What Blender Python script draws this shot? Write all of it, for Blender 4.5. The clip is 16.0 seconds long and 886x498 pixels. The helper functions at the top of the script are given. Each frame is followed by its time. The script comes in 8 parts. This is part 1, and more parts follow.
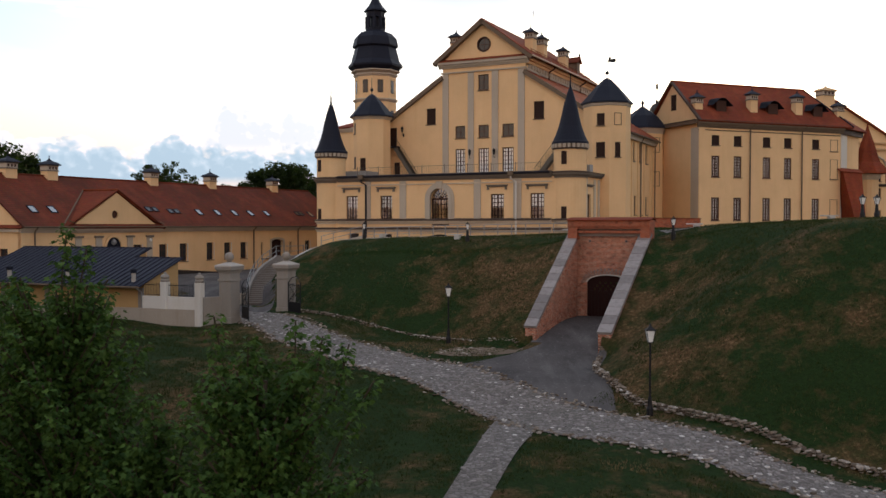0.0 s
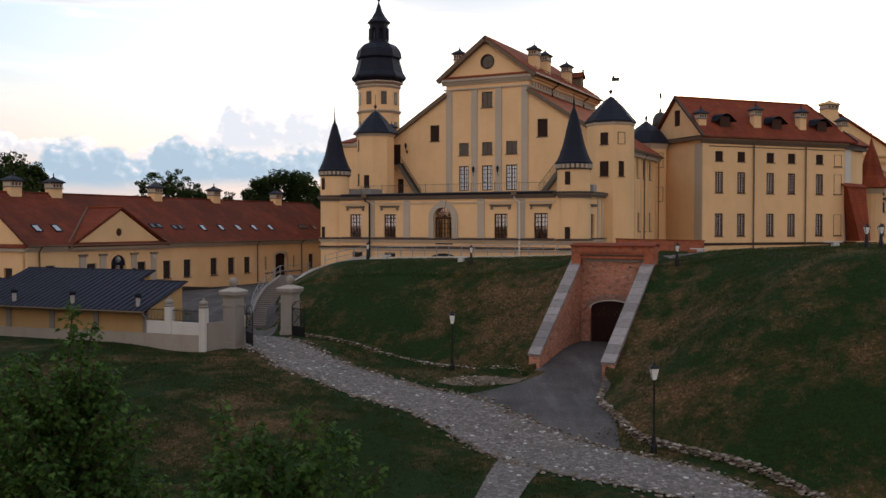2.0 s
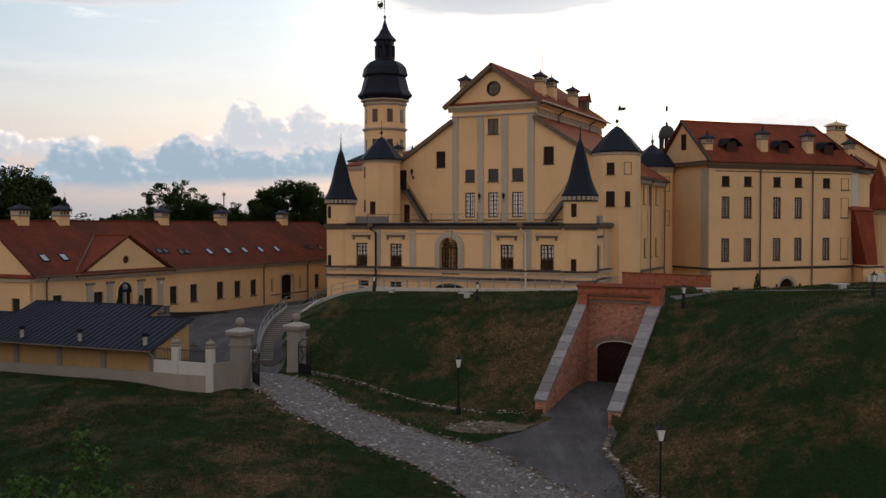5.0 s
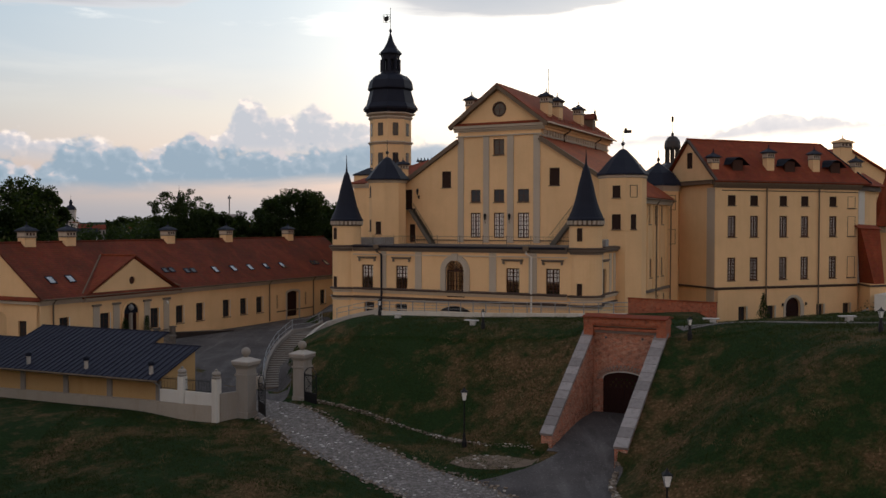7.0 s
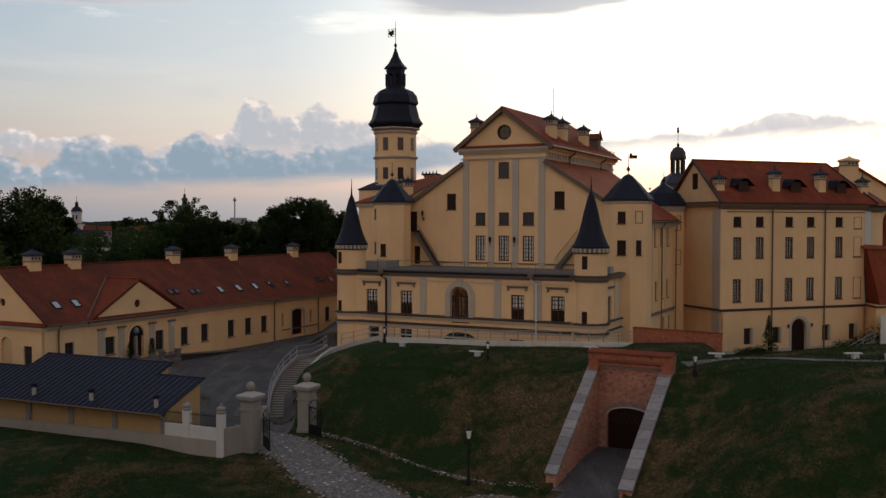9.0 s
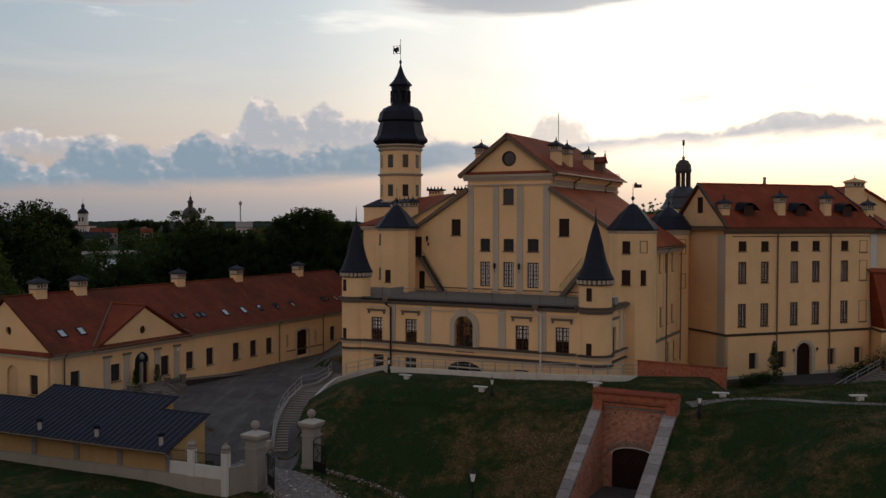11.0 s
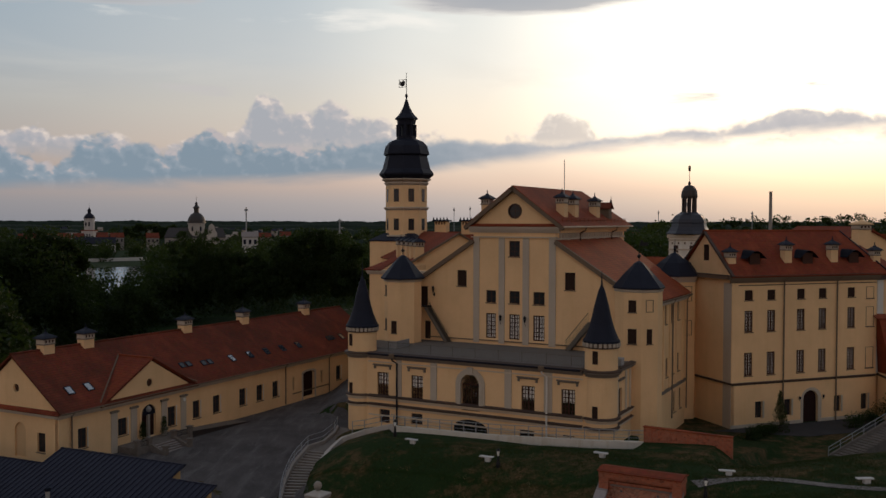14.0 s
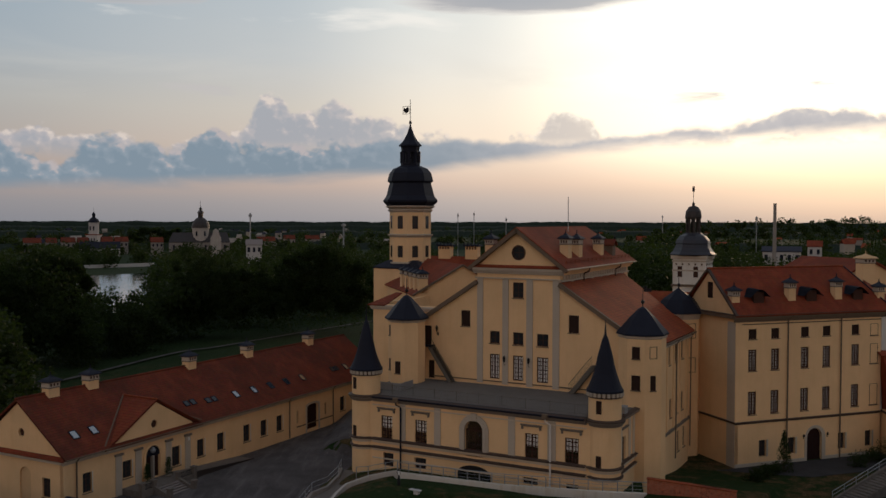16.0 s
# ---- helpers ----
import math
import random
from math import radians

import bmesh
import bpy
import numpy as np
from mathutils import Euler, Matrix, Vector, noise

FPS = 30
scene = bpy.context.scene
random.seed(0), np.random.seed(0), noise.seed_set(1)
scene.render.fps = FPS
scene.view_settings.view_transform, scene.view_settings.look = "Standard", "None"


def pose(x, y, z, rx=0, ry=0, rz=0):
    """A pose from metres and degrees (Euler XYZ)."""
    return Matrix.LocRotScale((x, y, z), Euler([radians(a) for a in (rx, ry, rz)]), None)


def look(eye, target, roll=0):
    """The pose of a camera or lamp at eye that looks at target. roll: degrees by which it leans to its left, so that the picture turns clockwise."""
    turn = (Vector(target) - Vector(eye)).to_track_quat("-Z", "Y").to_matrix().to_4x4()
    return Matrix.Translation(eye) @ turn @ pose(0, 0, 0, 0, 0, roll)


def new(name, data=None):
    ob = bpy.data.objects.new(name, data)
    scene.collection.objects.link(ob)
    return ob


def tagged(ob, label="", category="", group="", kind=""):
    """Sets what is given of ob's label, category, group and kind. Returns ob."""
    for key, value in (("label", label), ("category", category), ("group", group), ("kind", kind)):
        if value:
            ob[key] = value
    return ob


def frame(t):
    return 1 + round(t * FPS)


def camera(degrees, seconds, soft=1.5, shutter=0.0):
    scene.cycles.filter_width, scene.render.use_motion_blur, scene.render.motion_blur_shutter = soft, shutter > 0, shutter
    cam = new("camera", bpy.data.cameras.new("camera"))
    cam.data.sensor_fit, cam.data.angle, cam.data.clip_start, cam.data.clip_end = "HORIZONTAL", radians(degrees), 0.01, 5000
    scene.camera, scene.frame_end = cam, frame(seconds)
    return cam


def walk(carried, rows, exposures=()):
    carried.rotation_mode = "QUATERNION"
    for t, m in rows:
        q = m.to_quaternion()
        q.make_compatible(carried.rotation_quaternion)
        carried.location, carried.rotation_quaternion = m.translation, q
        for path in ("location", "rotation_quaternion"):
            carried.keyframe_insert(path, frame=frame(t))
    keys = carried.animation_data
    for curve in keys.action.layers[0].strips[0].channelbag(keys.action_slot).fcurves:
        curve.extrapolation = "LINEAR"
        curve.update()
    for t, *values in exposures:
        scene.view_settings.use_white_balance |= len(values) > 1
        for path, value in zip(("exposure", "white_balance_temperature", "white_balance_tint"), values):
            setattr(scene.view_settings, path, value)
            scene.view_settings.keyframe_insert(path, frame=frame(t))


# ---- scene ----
cam = camera(51.5, 16.0)
METRES, EYE, TILT, LEAN, TURN = 24.0, 0.0, -1.5, 0.0, 0.0
ROWS = [
    (0.0, 0.0, 0.0, 0.0, -0.0, 0.0, 0.0),
    (0.5, -0.0009, -0.001, 0.0189, 0.05, 0.02, 0.01),
    (1.0, -0.0016, -0.002, 0.0387, 0.11, 0.03, 0.01),
    (1.5, -0.0016, -0.0023, 0.0589, 0.15, 0.03, 0.0),
    (2.0, -0.0017, -0.0024, 0.0788, 0.2, 0.03, 0.0),
    (2.5, -0.0023, -0.0026, 0.0989, 0.25, 0.03, 0.01),
    (3.0, -0.0026, -0.0029, 0.1195, 0.29, 0.02, 0.0),
    (3.5, -0.0029, -0.0025, 0.1407, 0.34, 0.01, -0.0),
    (4.0, -0.0029, -0.0029, 0.1627, 0.41, -0.01, -0.01),
    (6.5, -0.004, -0.0046, 0.2795, 0.8, 0.01, -0.03),
    (7.0, -0.0055, -0.004, 0.3032, 0.88, 0.02, -0.06),
    (7.5, -0.0064, -0.0037, 0.3284, 0.96, -0.01, -0.07),
    (8.0, -0.0057, -0.0029, 0.3563, 1.04, -0.02, -0.09),
    (8.5, -0.005, -0.0016, 0.3858, 1.12, -0.04, -0.1),
    (9.0, -0.0043, -0.0007, 0.4177, 1.2, -0.06, -0.11),
    (11.5, -0.0004, -0.0038, 0.5827, 1.59, -0.13, -0.13),
    (12.0, -0.0029, -0.0053, 0.6221, 1.63, -0.14, -0.11),
    (12.5, -0.0031, -0.0079, 0.6635, 1.71, -0.15, -0.12),
    (13.0, -0.004, -0.0085, 0.7067, 1.76, -0.15, -0.13),
    (13.5, -0.0045, -0.0063, 0.7534, 1.82, -0.18, -0.14),
    (14.0, -0.0037, -0.0064, 0.8008, 1.88, -0.22, -0.15),
    (14.5, -0.0032, -0.0058, 0.8501, 1.93, -0.23, -0.16),
    (15.0, -0.0026, -0.0089, 0.8993, 1.99, -0.27, -0.16),
    (15.5, -0.0042, -0.0107, 0.9491, 2.06, -0.27, -0.17),
    (16.0, -0.0039, -0.0105, 0.9991, 2.12, -0.26, -0.18),
]
walk(cam, [(t, pose(0, 0, EYE, TILT, LEAN, TURN) @ pose(METRES * x, METRES * y, METRES * z, 90 + pitch, roll, yaw)) for t, x, y, z, yaw, pitch, roll in ROWS],
     exposures=[(0.0, 0.94), (2.0, 0.81), (4.0, 0.56), (7.0, 0.30), (9.0, 0.10), (12.0, -0.14), (16.0, -0.28)])

# ---- world, sun, exposure ----
world = bpy.data.worlds.new("evening_sky")
scene.world = world
world.use_nodes = True


class Net:
    """Small helper to write node trees."""

    def __init__(self, tree):
        self.t = tree
        tree.nodes.clear()

    def n(self, kind, **props):
        node = self.t.nodes.new(kind)
        ins = props.pop("ins", {})
        if kind == "ShaderNodeVectorMath":
            node.operation = props["operation"]
        elif "operation" in props:
            node.operation, node.use_clamp = props["operation"], props.get("use_clamp", False)
        if "data_type" in props:
            node.data_type, node.blend_type = props["data_type"], props["blend_type"]
        if "feature" in props:
            node.feature = props["feature"]
        if "sky_type" in props:
            node.sky_type, node.sun_disc, node.dust_density = props["sky_type"], props["sun_disc"], props["dust_density"]
            node.sun_elevation, node.sun_rotation = props["sun_elevation"], props["sun_rotation"]
        for k, v in ins.items():
            if isinstance(v, bpy.types.NodeSocket):
                self.t.links.new(v, node.inputs[k])
            else:
                node.inputs[k].default_value = v
        return node

    def math(self, op, a, b=0.0, clamp=False):
        return self.n("ShaderNodeMath", operation=op, use_clamp=clamp, ins={0: a, 1: b}).outputs[0]

    def ramp(self, fac, stops, interp="LINEAR"):
        node = self.n("ShaderNodeValToRGB", ins={0: fac})
        cr = node.color_ramp
        cr.interpolation = interp
        while len(cr.elements) < len(stops):
            cr.elements.new(0.5)
        for e, (p, c) in zip(cr.elements, stops):
            e.position = p
            e.color = (*c, 1) if len(c) == 3 else c
        return node.outputs[0]

    def grey(self, fac, stops, interp="LINEAR"):
        return self.ramp(fac, [(p, (v, v, v)) for p, v in stops], interp)

    def mix(self, fac, a, b, blend="MIX"):
        return self.n("ShaderNodeMix", data_type="RGBA", blend_type=blend, ins={0: fac, 6: a, 7: b}).outputs[2]

    def noise(self, vec, scale, detail=4.0, rough=0.55, dist=0.0):
        node = self.n("ShaderNodeTexNoise", ins={"Scale": scale, "Detail": detail, "Roughness": rough, "Distortion": dist})
        if vec is not None:
            self.t.links.new(vec, node.inputs["Vector"])
        return node.outputs[0]


SUN_AZ, SUN_EL = 24.0, 6.0  # degrees right of straight ahead, above the horizon
w = Net(world.node_tree)
coord = w.n("ShaderNodeTexCoord").outputs["Generated"]
xyz = w.n("ShaderNodeSeparateXYZ", ins={0: coord}).outputs
azd = w.math("MULTIPLY", w.math("ARCTAN2", xyz[0], xyz[1]), 57.2958)   # degrees to the right
deg = w.math("MULTIPLY", w.math("ARCSINE", xyz[2]), 57.2958)           # degrees up
sky = w.n("ShaderNodeTexSky", sky_type="NISHITA", sun_disc=False, sun_elevation=radians(SUN_EL), sun_rotation=radians(SUN_AZ), dust_density=2.0)
nish = w.mix(1.0, sky.outputs[0], (0.08, 0.08, 0.08, 1), "MULTIPLY")
# thin high veil: pale, dusky pink at the horizon, warm and bright towards the low sun
base = w.ramp(w.math("DIVIDE", deg, 90.0, True), [(0.0, (0.44, 0.43, 0.46)), (0.013, (0.52, 0.48, 0.49)), (0.026, (0.70, 0.545, 0.49)), (0.045, (0.76, 0.62, 0.55)), (0.075, (0.74, 0.70, 0.65)), (0.11, (0.62, 0.69, 0.74)), (0.16, (0.53, 0.655, 0.75)), (0.33, (0.25, 0.28, 0.32)), (1.0, (0.085, 0.09, 0.105))])
# it fades with the distance from the sun's side
fall = w.math("ABSOLUTE", w.math("SUBTRACT", w.math("MODULO", w.math("ADD", azd, 540.0 - 10.0), 360.0), 180.0))
base = w.mix(1.0, base, w.grey(w.math("DIVIDE", fall, 180.0, True), [(0.24, 1.0), (0.54, 0.36)], "EASE"), "MULTIPLY")
# unseen dusky pink glow behind the camera, added to brighten the castle front
east = w.ramp(w.math("DIVIDE", deg, 90.0, True), [(0.0, (0.62, 0.42, 0.36)), (0.06, (1.53, 1.0, 0.67)), (0.22, (1.31, 0.90, 0.64)), (0.45, (0.30, 0.26, 0.25)), (1.0, (0.085, 0.09, 0.105))])
off = w.math("ABSOLUTE", w.math("SUBTRACT", w.math("MODULO", w.math("ADD", azd, 144.0 + 540.0), 360.0), 180.0))
base = w.mix(w.grey(w.math("DIVIDE", off, 180.0, True), [(0.20, 1.08), (0.56, 0.0)], "EASE"), base, east)
# the side away from the glow is a little deeper
base = w.mix(1.0, base, w.ramp(w.math("DIVIDE", w.math("ADD", azd, 40.0), 80.0, True), [(0.12, (0.71, 0.745, 0.785)), (0.3, (0.80, 0.825, 0.85)), (0.46, (0.96, 0.97, 0.98)), (0.55, (1.0, 1.0, 1.0))]), "MULTIPLY")
daz = w.math("SUBTRACT", azd, SUN_AZ - 4.0)
sdist = w.math("SQRT", w.math("ADD", w.math("POWER", w.math("MULTIPLY", daz, 0.75), 2.0), w.math("POWER", w.math("SUBTRACT", deg, 11.0), 2.0)))
glow = w.ramp(w.math("DIVIDE", sdist, 40.0, True), [(0.0, (1.9, 1.65, 1.25)), (0.18, (1.1, 0.92, 0.66)), (0.40, (0.46, 0.37, 0.25)), (0.62, (0.16, 0.12, 0.08)), (1.0, (0.0, 0.0, 0.0))], "EASE")
low = w.grey(w.math("DIVIDE", deg, 6.0, True), [(0.0, 0.08), (0.3, 0.26), (0.55, 0.62), (0.8, 1.0)])
out = w.mix(0.9, nish, w.mix(1.0, base, w.mix(1.0, glow, low, "MULTIPLY"), "ADD"))


def cloud_field(dx, dy, sx, sy, detail, seed):
    v = w.n("ShaderNodeCombineXYZ", ins={0: w.math("MULTIPLY", w.math("ADD", azd, dx), sx), 1: w.math("MULTIPLY", w.math("ADD", deg, dy), sy), 2: seed}).outputs[0]
    return w.noise(v, 1.0, detail, 0.56, 0.35)


# heaped cloud banks: a top line over the compass, swollen by round billows, lit from the right and above
def over_az(stops):
    return w.math("MULTIPLY", w.grey(w.math("DIVIDE", w.math("ADD", azd, 40.0), 80.0, True), [((p + 40.0) / 80.0, v / 20.0) for p, v in stops]), 20.0)


def billow(dx, dy, seed):
    v = w.n("ShaderNodeCombineXYZ", ins={0: w.math("ADD", azd, dx), 1: w.math("MULTIPLY", w.math("ADD", deg, dy), 1.25), 2: seed}).outputs[0]
    warp = w.n("ShaderNodeTexNoise", ins={"Vector": v, "Scale": 0.9, "Detail": 5.0, "Roughness": 0.6}).outputs["Color"]
    v = w.n("ShaderNodeVectorMath", operation="ADD", ins={0: v, 1: w.n("ShaderNodeVectorMath", operation="MULTIPLY", ins={0: warp, 1: (0.6, 0.6, 0.0)}).outputs[0]}).outputs[0]
    v1 = w.n("ShaderNodeTexVoronoi", ins={"Vector": v, "Scale": 0.42}).outputs["Distance"]
    v2 = w.n("ShaderNodeTexVoronoi", ins={"Vector": v, "Scale": 1.15}).outputs["Distance"]
    v3 = w.n("ShaderNodeTexVoronoi", ins={"Vector": v, "Scale": 2.8}).outputs["Distance"]
    return w.math("SUBTRACT", 1.55, w.math("ADD", w.math("MULTIPLY", v1, 1.7), w.math("ADD", w.math("MULTIPLY", v2, 0.75), w.math("MULTIPLY", v3, 0.32))))


def bank(top, foot, rough_, seed, left, right, strength, soft_foot):
    """Cloud between a heaped top line and a soft foot; left and right: dark, middle and bright tones at either end of the view."""
    global out
    amp = over_az(rough_)
    n0, n1 = w.math("MULTIPLY", billow(0, 0, seed), amp), w.math("MULTIPLY", billow(0.28, 0.28, seed), amp)
    depth = w.math("ADD", w.math("SUBTRACT", over_az(top), deg), n0)
    m_ = w.grey(w.math("MULTIPLY", depth, 0.5, True), [(0.0, 0.0), (0.26, 1.0)], "EASE")
    low_n = w.math("MULTIPLY", w.math("SUBTRACT", cloud_field(0, 0, 0.10, 0.5, 5.0, seed + 3.0), 0.5), 1.5)
    m_ = w.math("MULTIPLY", m_, w.grey(w.math("DIVIDE", w.math("ADD", w.math("SUBTRACT", deg, over_az(foot)), low_n), soft_foot, True), [(0.0, 0.0), (1.0, 1.0)], "EASE"))
    lit_ = w.math("ADD", w.math("MULTIPLY", w.math("SUBTRACT", n0, n1), 1.05), w.math("SUBTRACT", 0.74, w.math("MULTIPLY", depth, 0.30)), True)
    side_ = w.grey(w.math("DIVIDE", w.math("ADD", azd, 40.0), 80.0, True), [(0.39, 0.0), (0.66, 1.0)], "EASE")
    tones = [w.ramp(lit_, [(0.0, d_), (0.30, d_), (0.66, c_), (0.92, e_)]) for d_, c_, e_ in (left, right)]
    out = w.mix(w.math("MULTIPLY", m_, strength), out, w.mix(side_, *tones))


# far pale heaps, then the nearer blue-grey bank that thins into a grey streak towards the sun
bank([(-34, 4.4), (-27.9, 5.3), (-25.6, 5.5), (-24, 4.9), (-19, 4.6), (-15.4, 4.8), (-14.2, 6.0), (-13.2, 7.4), (-12.3, 7.7), (-11.4, 6.6), (-10.2, 6.6), (-9.0, 7.2), (-7.6, 7.0), (-6.4, 6.2), (-4.6, 5.7), (-3.0, 5.2), (0, 4.9), (3.4, 5.2), (4.6, 7.2), (5.4, 7.0), (6.6, 6.0), (8.0, 5.0), (20, 5.0), (40, 4.0)],
     [(-40, 3.0), (40, 4.6)], [(-40, 1.0), (40, 0.8)], 1.6,
     ((0.43, 0.46, 0.52), (0.56, 0.54, 0.57), (0.88, 0.77, 0.70)), ((0.86, 0.76, 0.68), (0.98, 0.87, 0.76), (1.25, 1.15, 1.0)), 0.86, 1.4)
bank([(-34, 4.3), (-26.5, 4.4), (-25.2, 3.9), (-23, 4.9), (-20.6, 5.0), (-18.8, 3.9), (-17.4, 5.0), (-15.9, 5.6), (-14.6, 5.0), (-12.6, 4.6), (-9, 4.9), (-6, 5.1), (-3, 5.2), (0, 5.0), (5, 5.05), (9, 5.35), (12, 5.75), (15.5, 5.85), (17.0, 6.0), (18.2, 6.9), (19.4, 6.9), (21, 6.4), (24, 6.3), (40, 5.6)],
     [(-40, 1.2), (-28, 1.4), (-20, 1.6), (-12, 1.9), (-6, 2.3), (0, 2.9), (6, 3.6), (12, 4.1), (18, 4.5), (40, 4.5)], [(-40, 1.0), (-9, 0.9), (-4, 0.28), (13, 0.25), (16, 0.45), (40, 0.5)], 9.2,
     ((0.25, 0.335, 0.415), (0.32, 0.395, 0.47), (0.58, 0.53, 0.54)), ((0.56, 0.555, 0.59), (0.64, 0.62, 0.64), (0.95, 0.86, 0.76)), 0.95, 1.1)
# small torn wisps
fz = cloud_field(0, 0, 0.16, 1.3, 6.0, 7.7)
for a0, a1, e0, e1 in ((11.6, 15.2, 7.05, 7.75), (19.0, 21.6, 7.7, 8.2), (-19.5, -14.5, 7.4, 8.2)):
    band_ = w.math("MULTIPLY", w.math("MULTIPLY", w.math("SUBTRACT", azd, a0), 1.2, True), w.math("MULTIPLY", w.math("SUBTRACT", a1, azd), 1.2, True))
    band_ = w.math("MULTIPLY", band_, w.math("MULTIPLY", w.math("MULTIPLY", w.math("SUBTRACT", deg, e0), 5.0, True), w.math("MULTIPLY", w.math("SUBTRACT", e1, deg), 5.0, True)))
    out = w.mix(w.math("MULTIPLY", band_, w.grey(fz, [(0.46, 0.0), (0.60, 0.75)])), out, (0.66, 0.63, 0.62, 1))
# torn grey cloud high up, pinkish along its foot
hc = cloud_field(0, 0, 0.085, 0.5, 8.0, 12.4)
h_off = w.math("ADD", w.math("SUBTRACT", deg, over_az([(-40, 11.2), (-28, 11.9), (-22, 12.2), (-17, 12.7), (-13.5, 13.9), (-6, 13.7), (-2.5, 12.9), (3, 12.5), (7, 12.6), (12, 13.2), (16, 13.9), (40, 14.0)])), w.math("MULTIPLY", w.math("SUBTRACT", hc, 0.5), 2.4))
out = w.mix(w.math("MULTIPLY", w.math("MULTIPLY", h_off, 1.7, True), 0.82), out, w.ramp(w.math("MULTIPLY", h_off, 0.6, True), [(0.1, (0.70, 0.62, 0.60)), (0.40, (0.44, 0.45, 0.49)), (1.0, (0.33, 0.37, 0.44))]))
# bright torn veil below it
wc = w.math("ADD", w.math("MULTIPLY", w.math("SUBTRACT", cloud_field(0, 0, 0.22, 1.1, 9.0, 21.0), 0.5), 2.6), 0.5)
v_top = w.math("SUBTRACT", over_az([(-15, 12.0), (-12.5, 12.2), (-9, 12.7), (-5, 12.9), (-2, 12.7), (1, 12.2), (3, 11.8)]), deg)
v_bot = w.math("SUBTRACT", deg, over_az([(-15, 12.0), (-12.5, 12.0), (-9, 11.6), (-6, 11.35), (-3, 11.7), (1, 12.1), (3, 11.8)]))
veil = w.math("MULTIPLY", w.math("MULTIPLY", w.math("ADD", v_top, w.math("SUBTRACT", wc, 0.5)), 1.3, True), w.math("MULTIPLY", w.math("ADD", v_bot, w.math("SUBTRACT", wc, 0.5)), 1.3, True))
out = w.mix(w.math("MULTIPLY", veil, 0.62), out, (1.15, 1.10, 1.02, 1))
pale = cloud_field(0, 0, 0.07, 0.34, 7.0, 33.0)
out = w.mix(w.math("MULTIPLY", w.math("MULTIPLY", w.grey(pale, [(0.45, 0.0), (0.65, 1.0)]), w.grey(w.math("DIVIDE", deg, 20.0, True), [(0.30, 0.0), (0.42, 1.0), (0.60, 0.0)])), 0.26), out, (0.84, 0.80, 0.73, 1))
# ground tone below the horizon
out = w.mix(w.math("MULTIPLY", deg, -2.0, True), out, (0.06, 0.06, 0.055, 1))
bg = w.n("ShaderNodeBackground", ins={0: out, 1: 1.0})
w.n("ShaderNodeOutputWorld", ins={0: bg.outputs[0]})

sun_data = bpy.data.lights.new("sun", "SUN")
sun_data.energy, sun_data.angle, sun_data.color = 0.55, radians(5.0), (1.0, 0.66, 0.40)
sun = new("sun", sun_data)
sun.matrix_world = look((0, 0, 0), (-math.sin(radians(SUN_AZ)), -math.cos(radians(SUN_AZ)), -math.tan(radians(SUN_EL))))


# ---- materials ----
def material(name, rough=0.8, metal=0.0):
    m = bpy.data.materials.new(name)
    m.use_nodes = True
    net = Net(m.node_tree)
    b = net.n("ShaderNodeBsdfPrincipled", ins={"Roughness": rough, "Metallic": metal, "Specular IOR Level": 0.12 if rough > 0.5 else 0.4})
    net.n("ShaderNodeOutputMaterial", ins={0: b.outputs[0]})
    net.b = b
    net.pos = net.n("ShaderNodeNewGeometry").outputs["Position"]
    net.obj = net.n("ShaderNodeTexCoord").outputs["Object"]
    m.diffuse_color = (0.5, 0.5, 0.5, 1)
    return m, net


def finish(net, color, bump=None, strength=0.3, dist=0.02, rough=None):
    if isinstance(color, bpy.types.NodeSocket):
        net.t.links.new(color, net.b.inputs["Base Color"])
    else:
        net.b.inputs["Base Color"].default_value = (*color, 1)
    if bump is not None:
        bp = net.n("ShaderNodeBump", ins={"Strength": strength, "Distance": dist, "Height": bump})
        net.t.links.new(bp.outputs[0], net.b.inputs["Normal"])
    if rough is not None:
        net.t.links.new(rough, net.b.inputs["Roughness"])


def rgb(*c):
    return (*c, 1.0)


def plaster(name, col, dirt=(0.45, 0.40, 0.32), amount=0.25):
    m, k = material(name, 0.92)
    big = k.noise(k.pos, 0.22, 5.0, 0.6)
    streaks = k.noise(k.n("ShaderNodeMapping", ins={0: k.pos, 3: (1.2, 1.2, 0.12)}).outputs[0], 1.0, 5.0, 0.65)
    fine_n = k.noise(k.pos, 9.0, 4.0, 0.6)
    c = k.mix(k.grey(big, [(0.35, 0.0), (0.75, 1.0)]), rgb(*col), rgb(*[v * 0.86 for v in col]))
    c = k.mix(k.math("MULTIPLY", k.grey(streaks, [(0.5, 0.0), (0.8, 1.0)]), amount), c, rgb(*[v * d * 1.6 for v, d in zip(col, dirt)]))
    c = k.mix(0.10, c, k.grey(fine_n, [(0.3, 0.2), (0.7, 0.9)]), "SOFT_LIGHT")
    finish(k, c, fine_n, 0.25, 0.02)
    return m


def plain(name, col, rough=0.6, metal=0.0, var=0.2, scale=3.0, bump=0.15):
    m, k = material(name, rough, metal)
    nz = k.noise(k.pos, scale, 5.0, 0.6)
    c = k.mix(nz, rgb(*[v * (1 - var) for v in col]), rgb(*[v * (1 + var) for v in col]))
    finish(k, c, k.noise(k.pos, scale * 6, 3.0), bump, 0.01)
    return m


